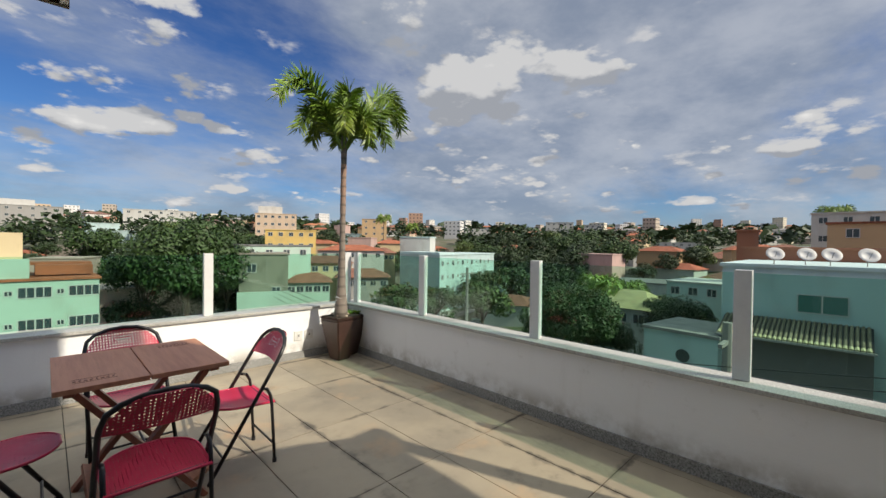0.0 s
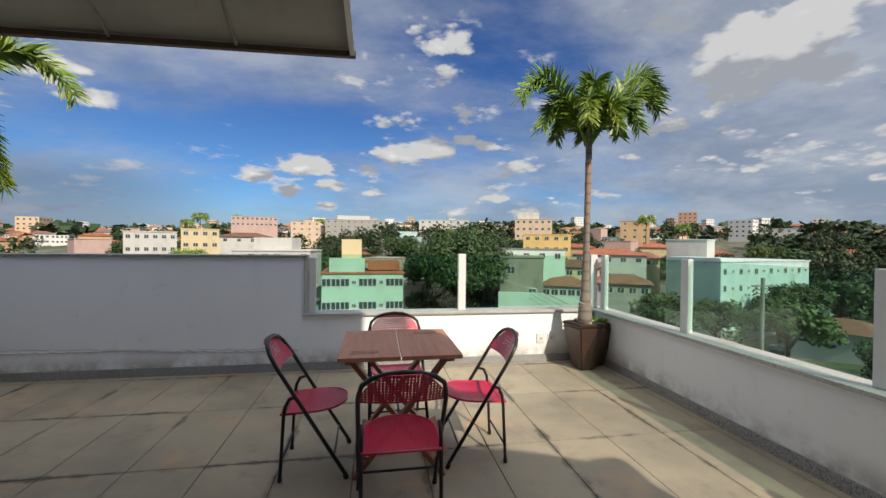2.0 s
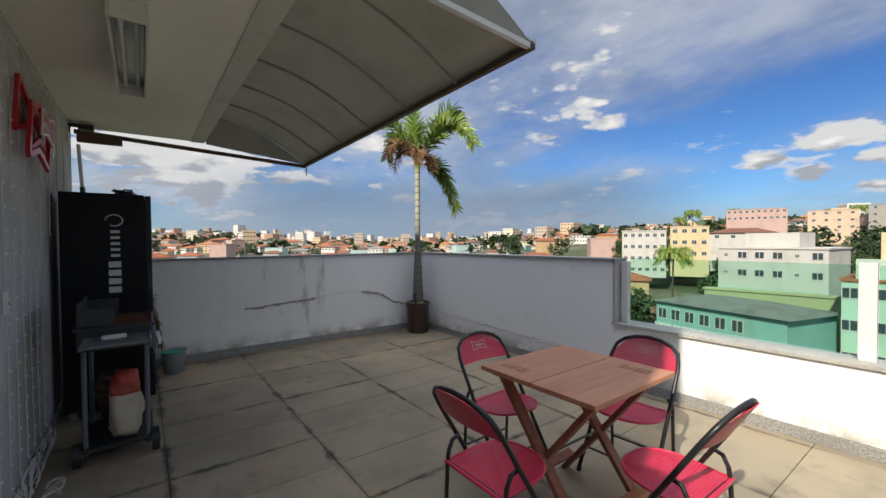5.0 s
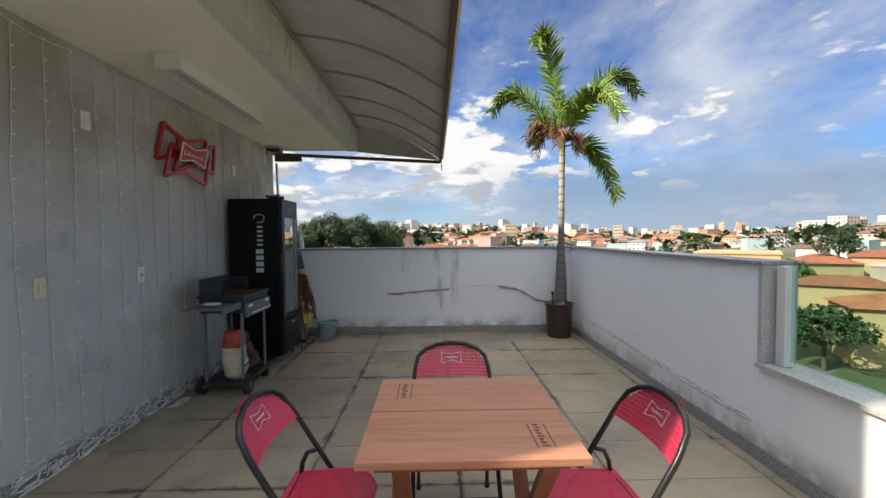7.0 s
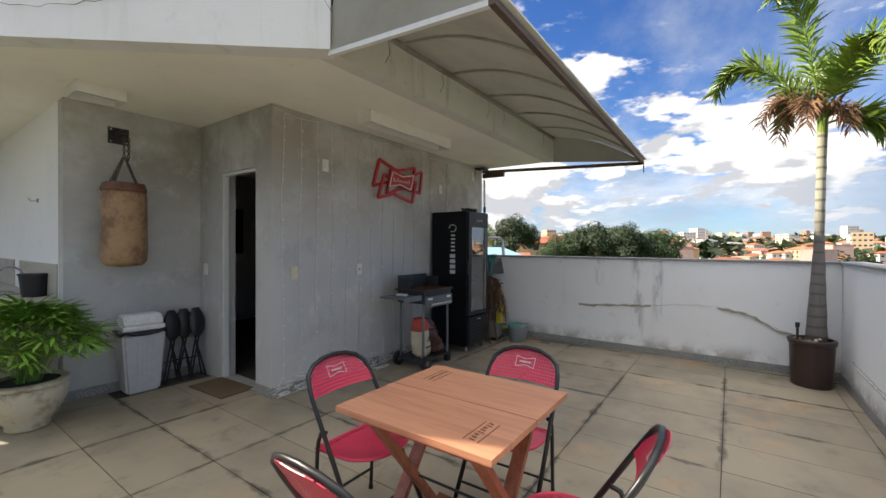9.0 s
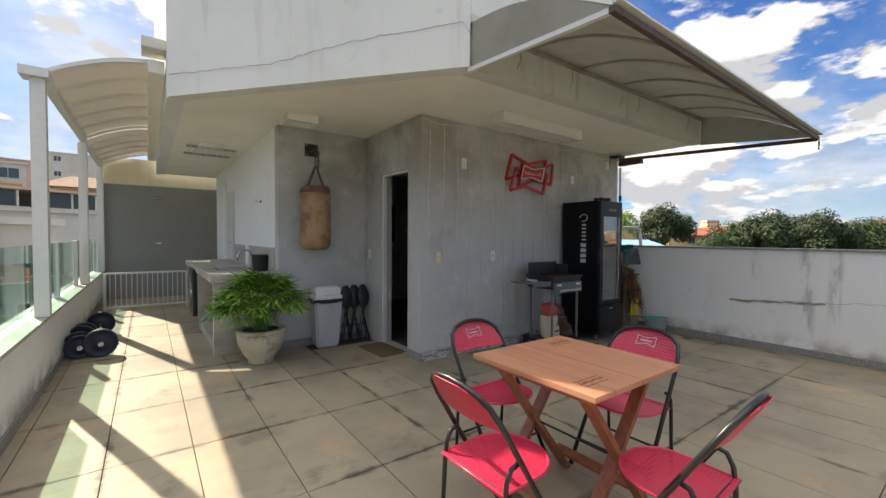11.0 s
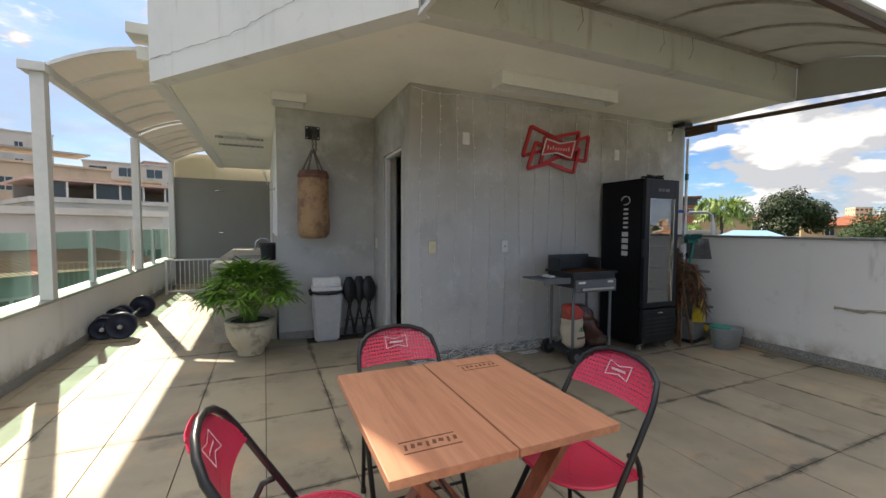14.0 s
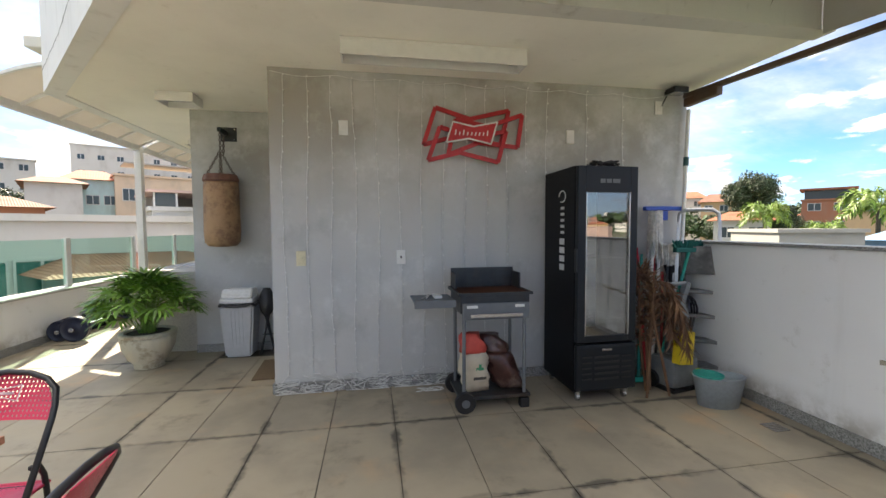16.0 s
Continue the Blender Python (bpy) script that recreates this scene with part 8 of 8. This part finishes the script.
def crown_mesh(seed, n, leaf, mat, flat=0.7, lobes=16):
    """A unit crown: lobes on an uneven shell, each of many small leaf clumps."""
    rnd = random.Random(seed)
    vs, fs = [], []
    cs = []
    for i in range(lobes):
        a, z = rnd.uniform(0, math.tau), rnd.uniform(-0.5, 1.0)
        rr = math.sqrt(max(0.0, 1 - min(1, abs(z)) ** 2)) * rnd.uniform(0.45, 0.80)
        cs.append((Vector((rr * math.cos(a), rr * math.sin(a), z * 0.68 * flat)), rnd.uniform(0.22, 0.40)))
    cs.append((Vector((0, 0, 0)), 0.5))
    for i in range(n):
        c, r = cs[rnd.randrange(len(cs))]
        d = Vector((rnd.gauss(0, 1), rnd.gauss(0, 1), rnd.gauss(0, 0.8))).normalized()
        p = c + d * r * rnd.uniform(0.7, 1.05)
        nrm = (d + Vector((rnd.uniform(-0.8, 0.8), rnd.uniform(-0.8, 0.8), rnd.uniform(-0.2, 1.0)))).normalized()
        u = nrm.orthogonal().normalized()
        u = (Matrix.Rotation(rnd.uniform(0, 6.28), 3, nrm) @ u)
        v = nrm.cross(u)
        s = leaf * rnd.uniform(0.6, 1.4)
        k = len(vs)
        vs += [p - u * s, p - v * s * 0.45 + nrm * s * 0.15, p + u * s, p + v * s * 0.45]
        fs.append((k, k + 1, k + 2, k + 3))
    me = bpy.data.meshes.new("crown")
    me.from_pydata([tuple(q) for q in vs], [], fs)
    me.materials.append(mat)
    return me


def trunk_mesh(seed):
    rnd = random.Random(seed)
    bm = B()
    tube(bm, [(0, 0, -1.0), (0.02, 0.01, -0.6), (0, 0, -0.2), (0.02, 0, 0.1)], [0.075, 0.055, 0.045, 0.02], 8)
    for i in range(5):
        a = i * 1.3 + rnd.uniform(0, 0.5)
        tube(bm, [(0, 0, -0.45 + 0.05 * i), (0.3 * math.cos(a), 0.3 * math.sin(a), -0.1), (0.55 * math.cos(a), 0.55 * math.sin(a), 0.15)], [0.035, 0.022, 0.006], 6)
    return mesh_of("trunk", bm, BARK)


TR_MESH = [trunk_mesh(i) for i in range(3)]
CR_MESH = [crown_mesh(i, 2000, 0.075, LEAVES[(0, 1, 2, 0, 1, 0)[i]], 0.75 + 0.1 * (i % 2)) for i in range(6)]
CR_FINE = [crown_mesh(20 + i, 13000, 0.040, LEAVES[k], 0.8, 34) for i, k in enumerate((1, 0))]


def tree(x, y, top, r, label="broadleaf tree with a dense uneven green crown", fine=None, kind=None, trunk_h=None):
    g = ground_z(x, y)
    t = new("tree")
    cz = top - r * 0.78
    t.matrix_basis = pose(x, y, g)
    tagged(t, label, "tree")
    i = kind if kind is not None else random.randrange(6)
    tk = new("trunk", TR_MESH[i % 3])
    tk.parent = t
    hh = max(1.0, cz - g)
    tk.matrix_basis = Matrix.Translation((0, 0, hh)) @ Matrix.Diagonal((r, r, hh, 1))
    cr = new("crown", CR_FINE[fine] if fine is not None else CR_MESH[i])
    cr.parent = t
    cr.matrix_basis = Matrix.Translation((0, 0, cz - g)) @ Matrix.Rotation(random.uniform(0, 6.28), 4, "Z") @ Matrix.Diagonal((r * 1.15, r * 1.15, r * (1.25 if fine is not None else 1.0), 1))
    return t


p = at_bearing(-168.3, 62)
tree(p.x, p.y, 3.2, 6.0, "large spreading dark green street tree over parked cars", 0, 1)
# low dark crowns added to fill in the shade beneath the large tree
for az, d, tp, r in ((-174.0, 58, -5.5, 4.5), (-170.5, 57, -5.0, 4.5), (-166.5, 57, -4.0, 5.0), (-163.5, 60, -5.0, 4.5)):
    p = at_bearing(az, d + 12)
    tree(p.x, p.y, tp, r, "added low dark crown standing for shade under the large street tree", 1, 0)
p = at_bearing(-164.0, 64)
tree(p.x, p.y, 0.6, 4.4, "spreading dark green street tree", 0, 0)
p = at_bearing(-172.6, 66)
tree(p.x, p.y, 0.2, 3.6, "spreading dark green street tree", 1, 0)
for az, d, tp, r, f in ((-116.5, 34, -2.6, 2.6, 0), (-119.2, 40, -2.6, 2.6, 0), (-113.2, 36, -5.2, 2.0, 1), (-104.6, 42, -3.8, 2.4, 1), (-106.6, 45, -4.0, 2.2, 1), (-121.5, 45, -5.5, 2.5, 0),
                        (47.0, 52, 6.4, 2.3, 1), (49.4, 53, 3.2, 1.8, 1), (44.6, 53, 2.6, 1.8, 1), (50.8, 58, 1.6, 2.5, 0), (63.4, 62, 5.4, 3.4, 1), (74.5, 72, 4.6, 3.8, 1), (78.5, 72, 4.4, 3.8, 1), (82.5, 78, 3.6, 3.6, 0), (71.0, 74, 3.4, 3.2, 0), (69.0, 70, 1.6, 2.4, 0), (60.5, 66, 1.5, 2.2, 0)):
    e = EYE if az < 0 else E4
    p = at_bearing(az, d, e)
    tree(p.x, p.y, tp, r, "leafy green garden tree with gaps in its crown", f)


for p, tp, r in SHRUBS:
    tree(p.x, p.y, tp, r, "small bushy garden tree beside the neighbour house", 1)


def palm_tree_far(x, y, top, r, seed=0):
    g = ground_z(x, y)
    t = thing("palm_tree", (x, y, g), "tall garden palm with drooping feather leaves", "palm tree")
    part("trunk", tube(B(), [(0, 0, 0), (0.1, 0, (top - g) * 0.5), (0, 0, top - g - r * 0.4)], [0.22, 0.16, 0.13], 8), BARK, t)
    for i in range(13):
        ob = part("frond", frond(i * math.tau / 13, r, r * (0.55 - 0.25 * (i % 3)), r * 0.55, seed + i, r * 0.34, 18, r * 0.06, 1.0), PALM_LEAF, t)
        ob.location = (0, 0, top - g - r * 0.4)
    return t


for az, d, tp, r, e in ((48.2, 38, 3.0, 1.7, E4), (56.8, 42, 3.9, 2.4, E4), (53.0, 37, 1.6, 1.3, E4), (157.0, 78, 0.0, 3.2, EYE), (-112.0, 50, -2.8, 3.6, EYE), (-114.5, 56, -2.6, 3.2, EYE), (-144.0, 180, 13.5, 4.0, EYE),
                        (158.5, 190, 12.8, 3.5, EYE), (157.2, 230, 12.0, 3.5, EYE), (172.5, 250, 15.5, 3.5, EYE), (-103.5, 70, -3.5, 3.0, EYE), (-91.5, 110, 9.5, 3.5, EYE), (162.5, 230, 15, 3.2, EYE), (-140, 200, 11, 3.6, EYE)):
    p = at_bearing(az, d, e)
    palm_tree_far(p.x, p.y, tp, r, int(d))

# street with parked cars below the big tree
structure("road", bar(B(), (*at_bearing(-172, 55).xy, -14.86), (*at_bearing(-160, 92).xy, -14.86), 9, 0.1), ROADM, "shaded asphalt street")
structure("road_2", bar(B(), (*at_bearing(-133, 66).xy, -15.0 + 0.25), (*at_bearing(-118, 98).xy, -14.6), 11, 0.1), ROADM, "street before the mint corner block")


def car(x, y, z, rz, paint, label):
    t = thing("parked_car", (x, y, z), label, "car", rz)
    bm = B()
    prof = [(-2.1, 0.35), (-2.1, 0.75), (-1.5, 0.95), (-0.9, 1.42), (0.7, 1.46), (1.5, 1.0), (2.05, 0.85), (2.1, 0.35)]
    va = [bm.verts.new((a, -0.85, b)) for a, b in prof]
    vb = [bm.verts.new((a, 0.85, b)) for a, b in prof]
    bm.faces.new(va)
    bm.faces.new(vb[::-1])
    for i in range(8):
        bm.faces.new((va[i], vb[i], vb[(i + 1) % 8], va[(i + 1) % 8]))
    bmesh.ops.bevel(bm, geom=bm.edges[:], offset=0.08, segments=2, affect="EDGES")
    part("body", bm, paint, t)
    for x0 in (-1.3, 1.3):
        for s in (-1, 1):
            part("wheel", rod(B(), (x0, s * 0.70, 0.32), (x0, s * 0.88, 0.32), 0.32, 16), BLACKP, t)
    part("windscreen", bar(B(), (0.78, 0, 1.36), (1.4, 0, 1.02), 1.35, 0.05), WINPANE, t)
    part("rear_window", bar(B(), (-0.98, 0, 1.38), (-1.45, 0, 1.02), 1.35, 0.05), WINPANE, t)
    for s in (-1, 1):
        part("side_window", box(B(), -0.85, 0.7, s * 0.84, s * 0.87, 1.0, 1.34, 0.01), WINPANE, t)
    return t


CARW = simple("white_car_paint", (0.7, 0.7, 0.7), 0.25)
CARD = simple("dark_car_paint", (0.03, 0.035, 0.04), 0.25)
p = at_bearing(-169.3, 84)
car(p.x, p.y, -14.75, 100, CARW, "white car parked on the street below")
for az, d, pm in ((-174.6, 60, CARD), (-175.6, 66, CARW), (-173.9, 72, CARD)):
    p = at_bearing(az, d)
    car(p.x, p.y, ground_z(p.x, p.y) + 0.02, 60, pm, "dark car parked by the mint block" if pm is CARD else "white car parked by the mint block")
p = at_bearing(-131.0, 78)
car(p.x, p.y, -14.68, 40, CARD, "dark car before the mint corner block")
cv = thing("shade_sail", (*at_bearing(-175.0, 60).xy, -12.6), "pale green fabric carport roof beside the mint block", "carport")
part("fabric", hip_roof(B(), 5, 4, 0, 1.0, 0.2, 0.2), MINT2, cv)
for sx in (-2.4, 2.4):
    for sy in (-1.9, 1.9):
        part("post", rod(B(), (sx, sy, -2.4), (sx, sy, 0), 0.05, 8), ALU, cv)

# poles with wires on the west and north sides
POLE = simple("street_pole_concrete", (0.26, 0.25, 0.23), 0.9)
for i, (x, y, h) in enumerate(((-13, -2, 9), (-12, 16, 9.5), (-25, -22, 9), (-9, 30, 11))):
    g = ground_z(x, y)
    up_ = thing("utility_pole", (x, y, g), "grey concrete utility pole with a cross arm", "utility pole")
    top_z = -0.6 - g if i < 3 else 6
    part("pole", rod(B(), (0, 0, 0), (0, 0, top_z), 0.16, 10, 0.11), POLE, up_)
    part("cross_arm", bar(B(), (-0.8, 0, top_z - 0.5), (0.8, 0, top_z - 0.5), 0.1, 0.1), POLE, up_)
for k in range(4):
    z = -1.2 - 0.25 * k
    a, b = Vector((-13 + 0.2 * k, -30, z - 0.8)), Vector((-12, 34, z + 1.0))
    pts = [a.lerp(b, i / 24) - Vector((0, 0, 1.2 * math.sin((i % 12) / 12 * math.pi))) for i in range(25)]
    w_ = thing("street_cable", (0, 0, 0), "black street cable sagging between poles", "cable")
    part("wire", tube(B(), pts, 0.014, 4), BLACKP, w_)

# scattered houses, nearer ones as things
random.seed(7)
WALLS = [WHITE_F, WHITE_F, CREAM_F, PEACH_F, WHITE_F, ORANGE_F, GREYF, MINT2, PINK_F]
protos = []
for i in range(9):
    w_, d_ = random.uniform(8, 12), random.uniform(7, 10)
    hgt = random.choice((3.2, 3.4, 6.0, 6.2, 8.6, 3.3, 6.0, 9.0, 3.4))
    kind = "hip" if hgt < 7 and i % 4 != 3 else "flat"
    ob, *_ = building((-w_ / 2, 3000, 0), (w_ / 2, 3000, 0), d_, hgt, -3, WALLS[i], "city house with small windows and a %s roof" % ("reddish tiled" if kind == "hip" else "flat"), int(hgt // 3), 3, roof=(TERRA, TERRA2, TERRA)[i % 3] if kind == "hip" else None, roof_kind=kind, name="city_house", category="house", storey=2.9, first=1.6)
    protos.append(ob)
TAKEN = [(o.matrix_basis.translation.xy, 11) for o in scene.collection.objects if o.parent is None and o.get("category") in ("building", "house", "church", "wall", "outbuilding", "shed")]
n_near = 0


def free(x, y, r):
    return all((p.x - x) ** 2 + (p.y - y) ** 2 > (q + r) ** 2 for p, q in TAKEN)


def blocks_view(az, d):
    """Keep the low foreground open where a farther landmark shows."""
    return d < 70 or (-20 < az < 20 and d < 130) or (20 < az < 38)


spots = []
while n_near < 230:
    az, d = random.uniform(-180, 180), 62 * (330 / 62) ** random.random()
    p = at_bearing(az, d)
    if blocks_view(az, d) or not free(p.x, p.y, 4):
        n_near += 0.05
        continue
    TAKEN.append((p.xy, 6))
    spots.append((p, az, d))
    n_near += 1
for k, (p, az, d) in enumerate(spots):
    lowrise = d < 140
    i = random.choice((0, 1, 5, 8) if lowrise else range(9))
    src = protos[i]
    ob = copy_thing(src, pose(p.x, p.y, ground_z(p.x, p.y) - 2.5, 0, 0, -az + random.uniform(-30, 30) + 180))
for i, src in enumerate(protos):
    az = (-150, -128, -110, -96, 158, 165, 175, 120, 88)[i]
    p = at_bearing(az, 345)
    src.matrix_basis = pose(p.x, p.y, ground_z(p.x, p.y) - 2.5, 0, 0, -az + 180)

# woods and single trees between the houses
far_trees = []
for k in range(760):
    az, d = random.uniform(-180, 180), 58 * (420 / 58) ** random.random()
    if k < 110:
        az, d = random.uniform(-133, -112), random.uniform(95, 230)
    elif k < 150:
        az, d = random.uniform(-180, -160), random.uniform(90, 230)
    elif k > 420:
        az, d = random.choice((random.uniform(-180, -100), random.uniform(150, 180))), 110 * (420 / 110) ** random.random()
    elif k < 185:
        az, d = random.uniform(155, 180), random.uniform(95, 300)
    p = at_bearing(az, d)
    if -22 < az < 40 and d < 140:
        continue
    if not free(p.x, p.y, -3):
        continue
    g = ground_z(p.x, p.y)
    r = random.uniform(2.6, 4.6) * (1.2 if k < 150 else 1)
    hh = r * random.uniform(1.7, 2.6)
    if d > 165:
        far_trees.append((p.x, p.y, g, r, hh))
    else:
        tree(p.x, p.y, g + hh, r)


# far city, past counting: joined houses and woods
def far_city(name, n, seed, dmin, dmax, label):
    rnd = random.Random(seed)
    wv, wf, rv, rf, nv, nf = [], [], [], [], [], []
    for _ in range(n):
        az = rnd.uniform(-180, 180)
        d = dmin * (dmax / dmin) ** (rnd.random() ** 0.8)
        if rnd.random() < 0.35:
            az = rnd.uniform(60, 165)
        p = at_bearing(az, d)
        g = ground_z(p.x, p.y)
        w, dd = rnd.uniform(8, 15), rnd.uniform(8, 13)
        tall = rnd.random() < 0.08
        h = rnd.uniform(10, 20) if tall else rnd.choice((3.5, 4, 6.5, 7))
        if d > 900 and tall:
            h *= 1.5
            w *= 1.3
        a = radians(rnd.uniform(0, 180))
        c, s = math.cos(a), math.sin(a)

        def put(x, y, z):
            return (p.x + x * c - y * s, p.y + x * s + y * c, g + z)
        k = len(wv)
        wv += [put(sx * w / 2, sy * dd / 2, z) for z in (-3, h) for sx, sy in ((-1, -1), (1, -1), (1, 1), (-1, 1))]
        wf += [(k, k + 1, k + 5, k + 4), (k + 1, k + 2, k + 6, k + 5), (k + 2, k + 3, k + 7, k + 6), (k + 3, k, k + 4, k + 7), (k + 4, k + 5, k + 6, k + 7)]
        if not tall:
            k = len(rv)
            o = 0.6
            rv += [put(sx * (w / 2 + o), sy * (dd / 2 + o), h + 0.02) for sx, sy in ((-1, -1), (1, -1), (1, 1), (-1, 1))] + [put(-w * 0.2, 0, h + 1.8), put(w * 0.2, 0, h + 1.8)]
            rf += [(k, k + 1, k + 5, k + 4), (k + 1, k + 2, k + 5), (k + 2, k + 3, k + 4, k + 5), (k + 3, k, k + 4)]
        if d < 1500:
            for side in (-1, 1):
                for i in range(int(h // 3)):
                    for j in range(4):
                        x = -w / 2 + w * (j + 0.5) / 4
                        z = h - 1.6 - i * 3
                        k = len(nv)
                        y = side * (dd / 2 + 0.03)
                        nv += [put(x - 0.6, y, z - 0.5), put(x + 0.6, y, z - 0.5), put(x + 0.6, y, z + 0.5), put(x - 0.6, y, z + 0.5)]
                        nf.append((k, k + 1, k + 2, k + 3))
                        y = x * dd / w
                        k = len(nv)
                        xx = side * (w / 2 + 0.03)
                        nv += [put(xx, y - 0.6, z - 0.5), put(xx, y + 0.6, z - 0.5), put(xx, y + 0.6, z + 0.5), put(xx, y - 0.6, z + 0.5)]
                        nf.append((k, k + 1, k + 2, k + 3))
    root = new(name)
    tagged(root, label, "houses", "", "stuff")
    for nm, v, f, m in (("walls", wv, wf, FARW), ("roofs", rv, rf, FARR), ("windows", nv, nf, WINPANE)):
        me = bpy.data.meshes.new(nm)
        me.from_pydata(v, [], f)
        me.materials.append(m)
        ob = new(nm, me)
        ob.parent = root
        tagged(ob, kind="stuff")


def island_mix(name, cols):
    m = Mat(name, cols[0], 0.85)
    r = m.n("ShaderNodeNewGeometry").outputs["Random Per Island"]
    cr = m.n("ShaderNodeValToRGB")
    cr.color_ramp.interpolation = "CONSTANT"
    while len(cr.color_ramp.elements) < len(cols):
        cr.color_ramp.elements.new(0.5)
    for i, c in enumerate(cols):
        cr.color_ramp.elements[i].position = i / len(cols)
        cr.color_ramp.elements[i].color = (*c, 1)
    m.t.links.new(r, cr.inputs[0])
    m.t.links.new(cr.outputs[0], m.b.inputs["Base Color"])
    return m.m


FARW = island_mix("far_walls", [(0.70, 0.68, 0.63), (0.60, 0.45, 0.30), (0.72, 0.70, 0.68), (0.50, 0.42, 0.34), (0.68, 0.62, 0.50), (0.45, 0.28, 0.2), (0.7, 0.68, 0.66)])
FARR = island_mix("far_roofs", [(0.36, 0.13, 0.065), (0.30, 0.12, 0.07), (0.42, 0.17, 0.08), (0.22, 0.12, 0.09), (0.25, 0.24, 0.23)])
far_city("distant_houses", 4600, 3, 330, 1500, "distant houses with red roofs covering the hills")
far_city("horizon_city", 2600, 4, 1500, 3800, "faraway city blocks along the horizon")
rnd = random.Random(12)
vs, fs = [], []
for _ in range(2600):
    az = rnd.uniform(-180, 180)
    d = 300 * (3500 / 300) ** rnd.random()
    p = at_bearing(az, d)
    g = ground_z(p.x, p.y)
    r = rnd.uniform(4, 8) * (1 + d / 2500)
    for j in range(26):
        q = Vector((rnd.gauss(0, 0.5), rnd.gauss(0, 0.5), rnd.uniform(0.1, 1.25))) * r
        k = len(vs)
        s = r * 0.42
        u = Vector((rnd.uniform(-1, 1), rnd.uniform(-1, 1), rnd.uniform(-0.4, 0.4))).normalized() * s
        v = Vector((rnd.uniform(-1, 1), rnd.uniform(-1, 1), rnd.uniform(0.2, 1))).normalized() * s
        c = Vector((p.x, p.y, g)) + q
        vs += [tuple(c - u), tuple(c - v * 0.6), tuple(c + u), tuple(c + v)]
        fs.append((k, k + 1, k + 2, k + 3))
for x, y, g, r, hh in far_trees:
    for j in range(110):
        q = Vector((rnd.gauss(0, 1), rnd.gauss(0, 1), rnd.gauss(0, 0.8))).normalized() * r * rnd.uniform(0.55, 1.05)
        c = Vector((x, y, g + hh - r * 0.8)) + q
        s = r * rnd.uniform(0.13, 0.25)
        k = len(vs)
        u = Vector((rnd.uniform(-1, 1), rnd.uniform(-1, 1), rnd.uniform(-0.4, 0.4))).normalized() * s
        v = Vector((rnd.uniform(-1, 1), rnd.uniform(-1, 1), rnd.uniform(0.2, 1))).normalized() * s
        vs += [tuple(c - u), tuple(c - v * 0.6), tuple(c + u), tuple(c + v)]
        fs.append((k, k + 1, k + 2, k + 3))
me = bpy.data.meshes.new("distant_woods")
me.from_pydata(vs, [], fs)
me.materials.append(LEAVES[0])
tagged(new("distant_woods", me), "dark green woods and gardens between distant houses", "trees", "", "stuff")

# ---- pieces: floor tiles ----
TP = 0.87
tile_meshes = {}


def tile_mesh(w, l):
    key = (round(w, 3), round(l, 3))
    if key not in tile_meshes:
        tile_meshes[key] = mesh_of("tile", box(B(), 0, w, 0, l, -0.011, 0.0, 0.0015), TILE)
    return tile_meshes[key]


gap = 0.0025


def spans(lo, hi, first, pitch):
    out, a = [], first
    while a + pitch <= lo:
        a += pitch
    while a < hi:
        s, e = max(a, lo), min(a + pitch, hi)
        if e - s > 0.03:
            out.append((s, e))
        a += pitch
    return out


for x0, x1 in spans(WX + 0.001, EX - 0.001, 0.06 - 0.435 * 8, 0.435):
    for y0, y1 in spans(SY + 0.001, NY - 0.001, -0.67 - TP * 5, TP):
        cx, cy = (x0 + x1) / 2, (y0 + y1) / 2
        if cy > 1.4 and cx > -1.0:
            continue
        if cx > 0.2 and cy > 0.25:
            continue
        ob = new("tile", tile_mesh(x1 - x0 - 2 * gap, y1 - y0 - 2 * gap))
        ob.parent = floor
        ob.location = (x0 + gap, y0 + gap, random.uniform(-0.0006, 0.0006))
